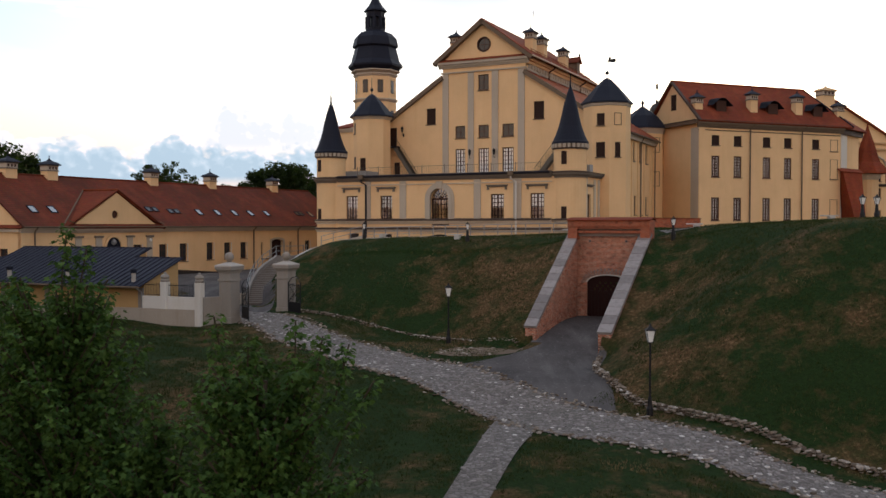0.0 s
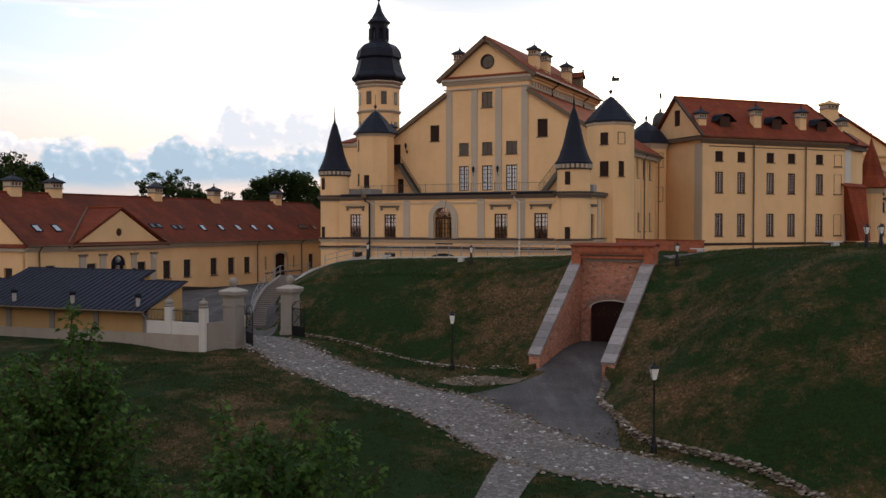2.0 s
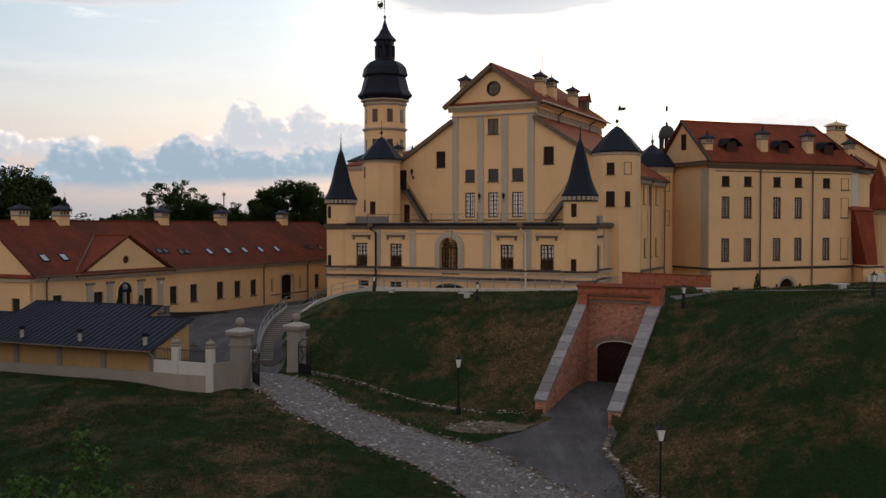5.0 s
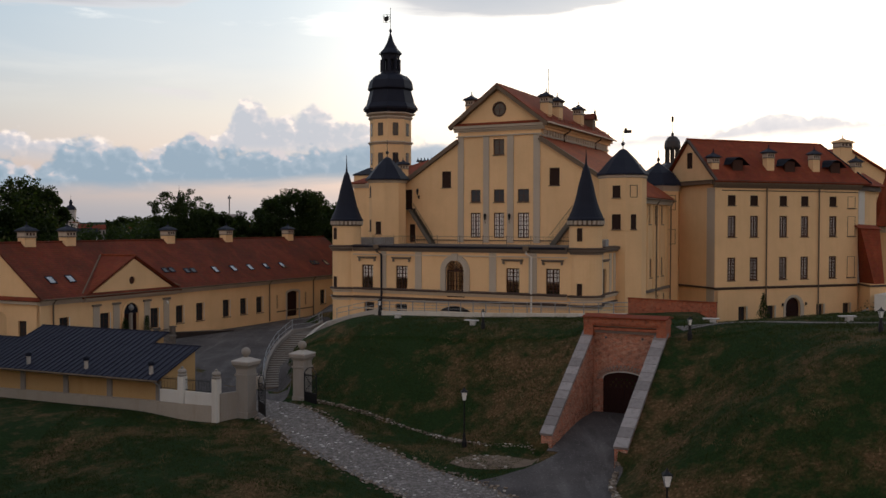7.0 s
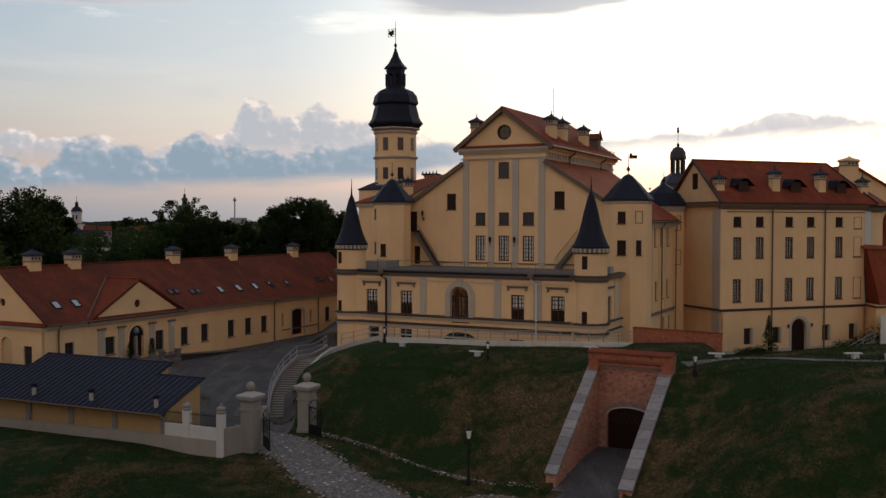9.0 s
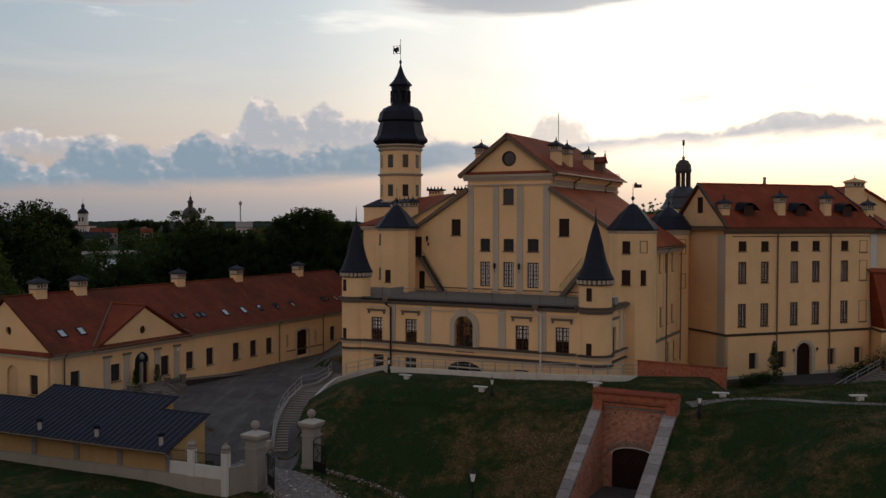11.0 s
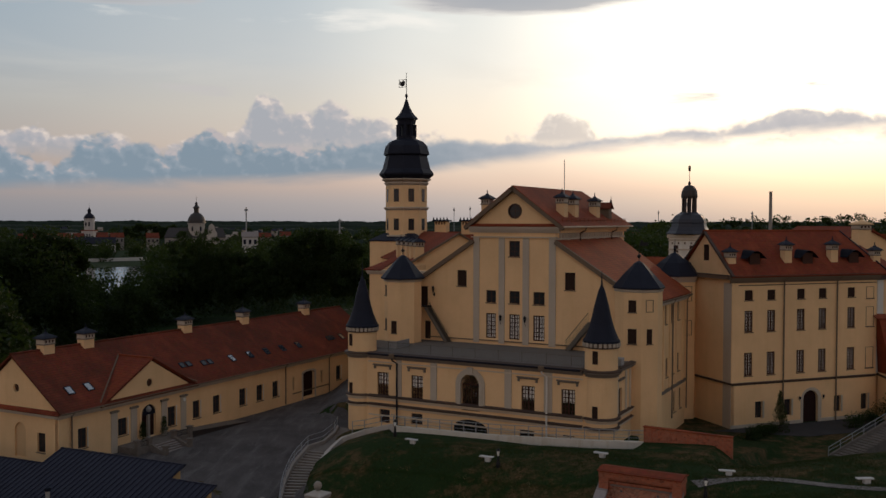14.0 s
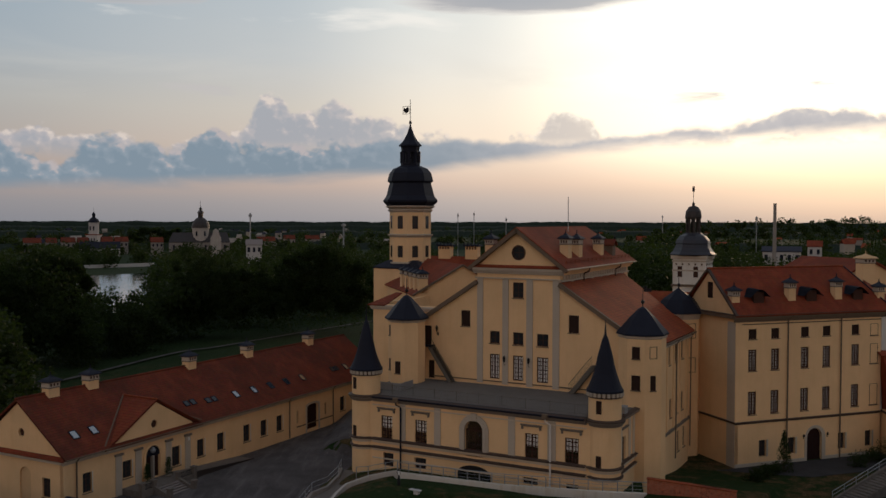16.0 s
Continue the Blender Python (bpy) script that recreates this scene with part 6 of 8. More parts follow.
for x0, x1 in ((8.0, 9.2), (13.4, 15.45)):
    rl_ = box(box(B(), x0, x1, -2.78, -2.72, -4.5, -4.44), x0, x1, -2.78, -2.72, -5.0, -4.95)
    for i in range(int((x1 - x0) / 0.14)):
        box(rl_, x0 + 0.14 * i, x0 + 0.14 * i + 0.025, -2.765, -2.735, -4.95, -4.5)
    part("railing", rl_, M_IRON, sp)
for x in (9.45, 13.15):
    part("cheek_wall", slab(B(), [(x - 0.14, -2.9, -4.85), (x + 0.14, -2.9, -4.85), (x + 0.14, -5.0, -5.6), (x - 0.14, -5.0, -5.6)], 0.75), M_STEP, sp)
rp_ = B()
panel(rp_, [(15.95, -6.6), (26.4, -6.6), (26.4, -5.84), (15.95, -5.15)], [], -2.45, 2.4)
part("ramp", rp_, M_STEP, sp)
part("ramp_wall", panel(B(), [(15.95, -6.6), (26.6, -6.6), (26.6, -5.80), (15.95, -4.95)], [], -2.6, 0.15), M_COPPER, sp, "dark stone wall of the ramp")

# roof lights and chimneys
K = 5.54 / 7.35
SKY = [2.7, 5.2, 28.2, 31.8, 35.3, 38.8, 42.5, 53.6]
tilt = Matrix.Rotation(math.atan(K), 4, "X")
for x in SKY + [19.6, 20.7, 23.1, 24.2, 50.2, 51.2]:
    big_l = x in SKY
    wd, ln = (0.36, 0.50) if big_l else (0.33, 0.35)
    yc = 1.6 if big_l else 1.7 + 0.25 * (int(x * 2) % 2)
    at = pose(x, yc, -0.12 + (yc + 0.65) * K + 0.03) @ tilt
    fo = panel(B(), rect(-wd - 0.08, wd + 0.08, -ln - 0.08, ln + 0.08), [rect(-wd, wd, -ln, ln)], -0.08, 0.14, pose(0, 0, 0, -90, 0, 0))
    s_ = part("roof_light", fo, M_DARK, house, at=at)
    part("pane", box(B(), -wd, wd, -ln, ln, 0.02, 0.05), M_SKYGLASS if big_l else M_GLASSDARK, s_)
for x in (3.95, 9.3, 25.1, 36.45, 50.8):
    chimney(house, x, LD / 2 - 0.1, 4.3, 6.95, 1.4, 1.1)
# ground-floor band
part("ledge", box(B(), 39.0, 48.0, -0.06, 0.02, -4.75, -4.6), M_CORNICE, house)

# ---- the tall tower ----
tall = thing("tall_tower", FM @ pose(-39.9, 55.0, 0), "tall ochre tower with a dark stepped onion dome", "tower")
oc8 = math.pi / 8
part("wall", lathe(B(), [(3.62, 5.0), (3.62, 26.5)], 8, turn=oc8), M_OCHRE, tall)
part("base", box(B(), -4.6, 4.6, -4.6, 4.6, -6, 16.0), M_OCHRE, tall)
for z, d in ((26.3, 0.7), (25.7, 0.3), (21.4, 0.35), (16.6, 0.5)):
    part("belt_course", lathe(B(), [(3.57, z - 0.35), (3.62 + d * 0.5, z - 0.1), (3.62 + d, z + 0.05), (3.62 + d, z + 0.25), (3.57, z + 0.3)], 8, turn=oc8, cap=False), M_GREY, tall)
part("base_roof", lathe(B(), [(6.72, 15.8), (6.72, 16.0), (3.89, 17.2)], 4, turn=math.pi / 4), M_DARK, tall)
dm = B()
lathe(dm, [(3.97, 26.5), (4.74, 27.2), (4.78, 27.5), (4.21, 28.3), (3.93, 29.4), (3.62, 30.5), (4.01, 30.8), (3.97, 31.1), (3.69, 32.2), (3.00, 33.0), (1.94, 33.45), (1.74, 33.5)], 8, turn=oc8)
part("dome", dm, M_DARK, tall)
ln_ = part("lantern", lathe(B(), [(1.70, 33.4), (1.70, 34.0), (0.9, 34.05), (0.9, 35.9), (1.54, 35.9), (1.62, 36.5), (1.70, 36.9)], 8, turn=oc8), M_DARK, tall)
for i in range(8):
    a = oc8 + i * math.pi / 4
    part("lantern_post", tube(B(), [(1.5 * math.cos(a), 1.5 * math.sin(a), 33.95), (1.5 * math.cos(a), 1.5 * math.sin(a), 36.0)], 0.3, 8), M_DARK, ln_)
part("spire", lathe(B(), [(1.62, 36.85), (2.03, 36.9), (1.98, 37.1), (1.22, 37.9), (0.61, 39.0), (0.10, 40.6), (0.24, 40.9), (0.24, 41.15), (0.05, 41.4), (0.04, 45.0)], 8, turn=oc8), M_DARK, tall)
va = panel(B(), rect(-1.5, -0.05, 42.5, 43.9), [rect(-1.43, -0.12, 42.57, 43.83)], -0.03, 0.06)
panel(va, [(-1.35, 43.0), (-0.9, 42.62), (-0.35, 42.9), (-0.3, 43.5), (-0.6, 43.75), (-1.0, 43.45), (-1.3, 43.7)], [], -0.03, 0.06)
part("vane", va, M_IRON, tall)
dd = 3.62 * math.cos(oc8)
for k in range(8):
    mt = Matrix.Rotation(k * math.pi / 4, 4, "Z")
    for z0, z1 in ((22.6, 24.8), (17.7, 19.7)):
        fz_ = box(B(), -0.5, 0.5, -dd - 0.04, -dd + 0.1, z0, z1)
        bmesh.ops.transform(fz_, verts=fz_.verts, matrix=mt)
        wn = part("window", fz_, M_WOOD, tall)
        gl = box(B(), -0.4, -0.04, -dd - 0.06, -dd - 0.045, z0 + 0.12, z1 - 0.12)
        box(gl, 0.04, 0.4, -dd - 0.06, -dd - 0.045, z0 + 0.12, z1 - 0.12)
        bmesh.ops.transform(gl, verts=gl.verts, matrix=mt)
        part("pane", gl, M_GLASSDARK, wn)

# roofs and ranges between castle and tower
low = thing("rear_annex", FM, "ochre rear annex with a small red pent roof", "building")
part("wall", box(B(), -25.0, -15.2, 20.0, 20.5, -6, 12.9), M_OCHRE, low)
part("wall", box(B(), -25.0, -24.5, 20.5, 35, -6, 12.9), M_OCHRE, low)
part("pent_roof", slab(B(), [(-25.6, 19.5, 12.85), (-22.9, 19.5, 12.85), (-22.9, 24.0, 14.2), (-23.9, 24.0, 14.2)], 0.15), M_TILE, low)
part("cornice", moulding(B(), -25.3, -15.2, 12.2, 0.4, 0.6, 20.0), M_GREY, low)
BM = FM @ pose(-20.6, 37.6, 0, 0, 0, 42)
back = thing("rear_range", BM, "ochre rear range with a red tile roof and dark-capped chimneys", "building")
RW, RL, RE, RT = 7.2, 24.0, 13.3, 17.5
part("gable", panel(B(), [(-RW, -6), (RW, -6), (RW, RE), (0, RT - 0.25), (-RW, RE)], [], 0.3, 0.5), M_OCHRE, back)
part("wall", box(B(), -RW, -RW + 0.5, 0.8, RL + 4, -6, RE), M_OCHRE, back)
part("wall", box(B(), RW - 0.5, RW, 0.8, RL + 4, -6, RE), M_OCHRE, back)
part("roof", slab(slab(slab(B(), [(0, 0, RT), (0, RL, RT), (-RW - 0.4, RL + 5, RE - 0.2), (-RW - 0.4, 0, RE - 0.2)], 0.2), [(0, 0, RT), (0, RL, RT), (RW + 0.4, RL + 5, RE - 0.2), (RW + 0.4, 0, RE - 0.2)], 0.2), [(0, RL, RT), (-RW - 0.4, RL + 5, RE - 0.2), (RW + 0.4, RL + 5, RE - 0.2)], 0.2), M_TILE, back)
for s_ in (-1, 1):
    part("verge", slab(B(), [(0, -0.1, RT + 0.08), (s_ * (RW + 0.4), -0.1, RE - 0.12), (s_ * (RW + 0.4), 0.3, RE - 0.12), (0, 0.3, RT + 0.08)], 0.26), M_CORNICE, back)
for y in (0.9, 3.6, 6.3, 9.3, 12.5):
    chimney(back, -5.9 - 0.03 * y, y, 13.2, 16.5, 1.35, 1.2)
rear = thing("court_range", FM, "further court range with a red roof and broad chimneys", "building")
part("wall", box(B(), -52.0, -26.0, 64.5, 75.5, -6, 13.0), M_OCHRE, rear)
part("roof", slab(slab(B(), [(-52.5, 64, 12.9), (-25.5, 64, 12.9), (-25.5, 70, 17.3), (-52.5, 70, 17.3)], 0.2), [(-52.5, 76, 12.9), (-25.5, 76, 12.9), (-25.5, 70, 17.3), (-52.5, 70, 17.3)], 0.2), M_TILE, rear)
for x in (-40.9, -35.2):
    crown_chimney(rear, x, 70.0, 16.0, 19.5, 2.5, 1.3)
# chimneys and dormer of the main roof
for x, y, z in ((3.7, 16.0, 22.3), (3.7, 19.6, 22.2), (3.7, 27.4, 22.1), (-4.9, 14.2, 22.2)):
    chimney(castle, x, y, z - 3.0, z, 1.0, 1.2)
dmr = box(B(), 3.0, 4.5, 30.6, 31.8, 19.0, 21.0)
dmo = part("dormer", dmr, M_CORNICE, castle)
part("dormer_roof", slab(slab(B(), [(2.4, 30.4, 20.9), (4.75, 30.4, 20.9), (4.75, 31.2, 21.7), (2.4, 31.2, 21.7)], 0.1), [(2.4, 32.0, 20.9), (4.75, 32.0, 20.9), (4.75, 31.2, 21.7), (2.4, 31.2, 21.7)], 0.1), M_TILE_BROWN, dmo)
part("finial", lathe(B(), [(0.08, 21.6), (0.16, 21.9), (0.04, 22.1), (0.03, 22.5)], 6, 4.6, 31.2), M_IRON, dmo)
part("mast", tube(B(), [(0.2, 26.0, 22.5), (0.2, 26.0, 27.0)], 0.05), M_RAIL, castle)

# ---- gate tower far behind ----
belfry = thing("gate_tower", FM @ pose(-7.4, 125.0, 0), "pale gate tower with a dark bell roof and lantern", "tower")
part("wall", box(B(), -3.6, 3.6, -3.6, 3.6, -6, 16.4), M_WHITE, belfry)
part("cornice", box(B(), -3.95, 3.95, -3.95, 3.95, 15.6, 16.4), M_GREY, belfry)
part("cornice", box(B(), -3.9, 3.9, -3.9, 3.9, 9.5, 10.0), M_CORNICE, belfry)
for za, h_ in ((12.9, 0.35), (15.0, 0.3)):
    part("belt_course", box(B(), -3.75, 3.75, -3.75, 3.75, za, za + h_), M_GREY, belfry)
fb_ = link_mesh("frieze_block", box(B(), -0.17, 0.17, -3.72, -3.58, 14.25, 14.7), M_CORNICE)
for k in range(4):
    for i in range(5):
        part("frieze_block", fb_, None, belfry, at=Matrix.Rotation(k * math.pi / 2, 4, "Z") @ pose(-2.8 + 1.4 * i, 0, 0))
part("dome", lathe(B(), [(5.05, 16.4), (5.15, 16.6), (4.5, 17.2), (4.0, 18.1), (3.75, 18.9), (3.95, 19.05), (3.7, 19.8), (2.95, 20.7), (2.1, 21.15), (1.94, 21.4)], 8, turn=oc8), M_DOME, belfry)
bl = part("lantern", lathe(B(), [(1.78, 24.5), (1.86, 25.0), (1.70, 26.2), (1.05, 27.2), (0.24, 27.5), (0.36, 27.9), (0.06, 28.4), (0.05, 32.0)], 12), M_COPPER, belfry)
for i in range(8):
    a = oc8 + i * math.pi / 4
    part("lantern_post", tube(B(), [(1.4 * math.cos(a), 1.4 * math.sin(a), 21.3), (1.4 * math.cos(a), 1.4 * math.sin(a), 24.6)], 0.28, 6), M_COPPER, bl)
part("vane", box(B(), -0.25, 0.25, -0.04, 0.04, 30.6, 31.8), M_IRON, belfry)
vn = box(B(), 14.7, 15.5, 9.47, 9.53, 16.75, 17.1)
box(vn, 14.75, 15.0, 9.47, 9.53, 17.1, 17.3)
part("vane", vn, M_IRON, castle)
for x in (-2.0, 1.5):
    for z in (11.6, 6.0):
        part("window", box(B(), x - 0.5, x + 0.5, -3.66, -3.5, z, z + 2.4), M_WOOD, belfry)

# ---- tunnel gate in the mound ----
tun = thing("tunnel_gate", FM, "brick tunnel mouth with sloping stone-capped wing walls", "gate")
part("face_wall", panel(B(), rect(19.2, 25.0, -8.6, 0.05), [arched(20.45, 23.75, -7.6, -3.75, 14, 0.62)], TUN_V - 0.25, 0.7), M_BRICK, tun)
hd = B()
box(hd, 19.3, 25.25, -16.35, -15.0, -0.62, -0.42)
box(hd, 19.25, 25.32, -16.45, -15.0, -0.30, -0.12)
box(hd, 19.15, 25.42, -16.6, -14.9, -0.12, 0.38)
for x in (19.5, 25.05):
    box(hd, x - 0.36, x + 0.36, -16.5, -15.1, -1.1, 0.0)
part("parapet", hd, M_BRICK_RED, tun)
part("coping", slab(slab(B(), [(19.08, -16.75, 0.39), (25.5, -16.75, 0.39), (25.5, -15.7, 0.58), (19.08, -15.7, 0.58)], 0.08), [(19.08, -14.7, 0.39), (25.5, -14.7, 0.39), (25.5, -15.7, 0.58), (19.08, -15.7, 0.58)], 0.08), M_TILE, tun)
part("stone_band", box(B(), 19.5, 24.7, -16.12, -15.8, -0.40, -0.32), M_CAP, tun)
part("stone_band", box(B(), 19.5, 24.7, -16.05, -15.8, -0.86, -0.64), M_CAP, tun)
def arc_pt(k, out):
    a = math.pi * (1 - k)
    return 22.1 + (1.65 + out) * math.cos(a), -4.37 + (0.62 + out) * math.sin(a)


for ring in range(2):
    r0_, r1_ = 0.03 + 0.24 * ring, 0.23 + 0.24 * ring
    for k in range(44):
        (xa, za), (xb, zb) = arc_pt(k / 44, r0_), arc_pt((k + 0.8) / 44, r0_)
        (xc, zc), (xd, zd) = arc_pt((k + 0.8) / 44, r1_), arc_pt(k / 44, r1_)
        part("arch_brick", panel(B(), [(xa, za), (xb, zb), (xc, zc), (xd, zd)], [], TUN_V - 0.31, 0.1), M_CHEEK if (k + ring) % 2 else M_BRICK, tun)
for x in (20.7, 23.5):
    dh = part("drain_ring", panel(B(), disc(x, -1.22, 0.11), [disc(x, -1.22, 0.07)], TUN_V - 0.28, 0.1), M_CHEEK, tun)
    part("drain_hole", panel(B(), disc(x, -1.22, 0.07), [], TUN_V - 0.26, 0.02), M_DARK, dh)
rim = B()
for k in range(24):
    (xa, za), (xb, zb) = arc_pt(k / 24, -0.05), arc_pt((k + 1) / 24, -0.05)
    (xc, zc), (xd, zd) = arc_pt((k + 1) / 24, 0.02), arc_pt(k / 24, 0.02)
    panel(rim, [(xa, za), (xb, zb), (xc, zc), (xd, zd)], [], TUN_V - 0.36, 0.14)
part("arch_rim", rim, M_WHITE, tun, "white plaster rim of the arch")
dp = panel(B(), arched(20.45, 23.75, -7.4, -3.75, 14, 0.62), [rect(20.95 + i * 0.42 + 0.2 * (k % 2), 21.08 + i * 0.42 + 0.2 * (k % 2), -4.95 + 0.24 * k, -4.80 + 0.24 * k) for i in range(6) for k in range(3) if k < 2 or 0 < i < 5], TUN_V - 0.05, 0.1)
tdoor = part("tunnel_door", dp, M_DOOR, tun, "dark boarded double door with a lattice head")
for i in range(12):
    part("door_board", box(B(), 20.55 + i * 0.265, 20.78 + i * 0.265, TUN_V - 0.11, TUN_V - 0.05, -7.2, -5.0), M_DOOR, tdoor)
for x0, x1, ve, ze in ((19.02, 19.78, -25.1, -6.85), (24.55, 25.38, -26.5, -6.85)):
    wl = B()
    a = [(-16.2, -8.8), (ve, -9.6), (ve, ze - 0.1), (-16.0, -0.75)]
    lo_ = [wl.verts.new((x0, y, z)) for y, z in a]
    hi_ = [wl.verts.new((x1, y, z)) for y, z in a]
    wl.faces.new(lo_)
    wl.faces.new(hi_)
    for i in range(4):
        wl.faces.new((lo_[i], lo_[(i + 1) % 4], hi_[(i + 1) % 4], hi_[i]))
    part("wing_wall", wl, M_BRICK, tun)
    n = 13
    for i in range(n):
        t0, t1 = i / n, (i + 0.96) / n
        p0 = Vector((0, -15.9, -0.62)).lerp(Vector((0, ve - 0.15, ze)), t0)
        p1 = Vector((0, -15.9, -0.62)).lerp(Vector((0, ve - 0.15, ze)), t1)
        part("cap_stone", slab(B(), [(x0 - 0.06, p0.y, p0.z), (x1 + 0.06, p0.y, p0.z), (x1 + 0.06, p1.y, p1.z), (x0 - 0.06, p1.y, p1.z)], 0.2), M_CAPSTONE, tun)

red_wall = thing("brick_wall", FM, "red brick retaining wall at the end of the castle walk", "wall", kind="structure")
part("wall", panel(B(), [(18.4, -6.0), (26.2, -6.0), (26.2, 0.55), (18.4, 0.68)], [], -1.75, 0.4), M_BRICK_RED, red_wall)
part("coping", slab(B(), [(18.35, -1.82, 0.72), (26.25, -1.82, 0.59), (26.25, -1.28, 0.59), (18.35, -1.28, 0.72)], 0.08), M_TILE_BRIGHT, red_wall)

# white footing wall with rail along the sunk walk
ww = thing("footing_wall", FM, "low whitewashed wall with a steel rail before the castle", "wall", kind="structure")
wb = B()
wpts = [(u, wall_line(u)) for u in np.linspace(-6.2, 18.4, 20)]
for (a, b), (c, d) in zip(wpts, wpts[1:]):
    prism(wb, [(a, b - 0.1), (c, d - 0.1), (c, d + 0.35), (a, b + 0.35)], -2.8, -1.12 + 0.022 * a)
part("wall", wb, M_LIME_OLD, ww)
rl = B()
rp = [Vector((a, b + 0.12, -1.12 + 0.022 * a)) for a, b in wpts]
for h, r in ((0.30, 0.02), (0.62, 0.02), (0.98, 0.035)):
    tube(rl, [p + Vector((0, 0, h)) for p in rp], r, 4)
part("rail", rl, M_RAIL, ww)
for p in rp:
    part("post", box(B(), p.x - 0.035, p.x + 0.035, p.y - 0.035, p.y + 0.035, p.z, p.z + 0.98), M_RAIL, ww)

# ---- forecourt gate, garden wall and shed ----
def pier(x, y, z0, z1):
    t = thing("gate_pier", FM @ pose(x, y, 0), "weathered grey stone gate pier with a ball on top", "gate pier", "gate piers")
    b = box(B(), -0.56, 0.56, -0.56, 0.56, z0 - 0.6, z1 - 1.15, 0.03)
    box(b, -0.62, 0.62, -0.62, 0.62, z0 - 0.6, z0 + 0.5, 0.03)
    part("shaft", b, M_PIER, t)
    h = box(B(), -0.63, 0.63, -0.63, 0.63, z1 - 1.15, z1 - 1.0)
    box(h, -0.55, 0.55, -0.55, 0.55, z1 - 1.0, z1 - 0.55)
    lathe(h, [(0.82, z1 - 0.55), (0.92, z1 - 0.4), (1.08, z1 - 0.28), (1.10, z1 - 0.05)], 4, turn=math.pi / 4)
    part("head", h, M_PIER, t)
    part("cap", lathe(B(), [(1.14, z1 - 0.05), (1.10, z1 + 0.04), (0.26, z1 + 0.28)], 4, turn=math.pi / 4), M_KERB, t, "pale sloping stone cap")
    part("ball", lathe(B(), [(0.16, z1 + 0.25), (0.2, z1 + 0.36)] + [(max(0.03, 0.36 * math.sin(math.pi * i / 8)), z1 + 0.68 - 0.36 * math.cos(math.pi * i / 8)) for i in range(1, 9)], 14), M_PIER, t)
    return t


pier(-4.1, -27.8, -7.5, -3.12)
pier(-3.1, -21.9, -7.2, -3.22)


def gate_leaf(x, y, ang, width):
    t = thing("gate_leaf", FM @ pose(x, y, -7.2, 0, 0, ang), "dark iron gate leaf standing open", "gate", "iron gate leaves")
    f = B()
    for a in (0.0, width - 0.08):
        box(f, a, a + 0.08, -0.03, 0.03, 0.05, 2.6)
    for z in (0.1, 0.95, 2.35):
        box(f, 0.08, width - 0.08, -0.025, 0.025, z, z + 0.06)
    tube(f, [(0.04, 0, 2.55), (width * 0.3, 0, 2.95), (width * 0.7, 0, 3.1), (width - 0.04, 0, 2.6)], 0.03)
    part("frame", f, M_IRON, t)
    part("kick_plate", box(B(), 0.08, width - 0.08, -0.012, 0.012, 0.16, 0.95), M_IRON, t)
    for i in range(1, 9):
        c = 0.08 + (width - 0.16) * i / 9
        part("bar", box(B(), c - 0.012, c + 0.012, -0.012, 0.012, 1.01, 2.5), M_IRON, t)
    br = tube(B(), [(0.1, 0, 1.05), (width - 0.1, 0, 2.35)], 0.025)
    tube(br, [(0.1, 0, 2.35), (width - 0.1, 0, 1.05)], 0.025)
    part("brace", br, M_IRON, t)
    return t


gate_leaf(-3.4, -27.2, -37, 2.0)
gate_leaf(-2.45, -22.55, -19, 1.7)

SM = pose(-23.31, 70.36, 0, 0, 0, -22.5)    # shed and garden wall, origin under the eaves' end
gwall = thing("garden_wall", SM, "plastered garden wall with pale panels and posts", "wall", kind="structure")
gb = B()
lo_ = [gb.verts.new(p) for p in ((-40, 0.42, -9.5), (5.35, 0.42, -9.5), (5.35, 0.86, -9.5), (-40, 0.86, -9.5))]
hi_ = [gb.verts.new(p) for p in ((-40, 0.42, -6.85), (5.35, 0.42, -6.38), (5.35, 0.86, -6.38), (-40, 0.86, -6.85))]
gb.faces.new(lo_)
gb.faces.new(hi_)
for i in range(4):
    gb.faces.new((lo_[i], lo_[(i + 1) % 4], hi_[(i + 1) % 4], hi_[i]))
part("base", gb, M_BEIGE, gwall)
# this return faces away from the light; its grey carries that shade
part("return_wall", prism(B(), [(5.2, 0.7), (5.5, 0.62), (6.45, 2.5), (6.1, 2.6)], -9.2, -5.45), M_PIER, gwall, "weathered wall beside the gate pier, grey for its shaded side")
for x0, x1 in ((-0.15, 1.66), (2.24, 4.88)):
    part("panel", box(B(), x0, x1, 0.50, 0.74, -6.42, -5.46, 0.02), M_WHITE, gwall, "white painted wall panel")
    n = int((x1 - x0) / 0.14)
    fence = part("fence_rail", box(box(B(), x0, x1, 0.60, 0.64, -4.62, -4.58), x0, x1, 0.60, 0.64, -5.36, -5.33), M_IRON, gwall)
    bar_me = link_mesh("fence_bar", box(B(), -0.010, 0.010, 0.61, 0.63, -5.46, -4.45), M_IRON)
    for i in range(n):
        part("fence_bar", bar_me, None, fence, at=pose(x0 + (x1 - x0) * (i + 0.5) / n, 0, 0))
for x, zb in ((1.95, -6.42), (5.15, -9.0)):
    po = part("post", box(B(), x - 0.27, x + 0.27, 0.36, 0.90, zb, -4.34, 0.02), M_WHITE, gwall)
    part("finial", lathe(B(), [(0.30, -4.34), (0.38, -4.22), (0.28, -4.12), (0.36, -3.98), (0.30, -3.84), (0.10, -3.74), (0.12, -3.66), (0.03, -3.58)], 12, x, 0.63), M_PIER, po)

shed = thing("shed", SM, "low ochre shed with a slate-blue standing-seam roof", "shed")


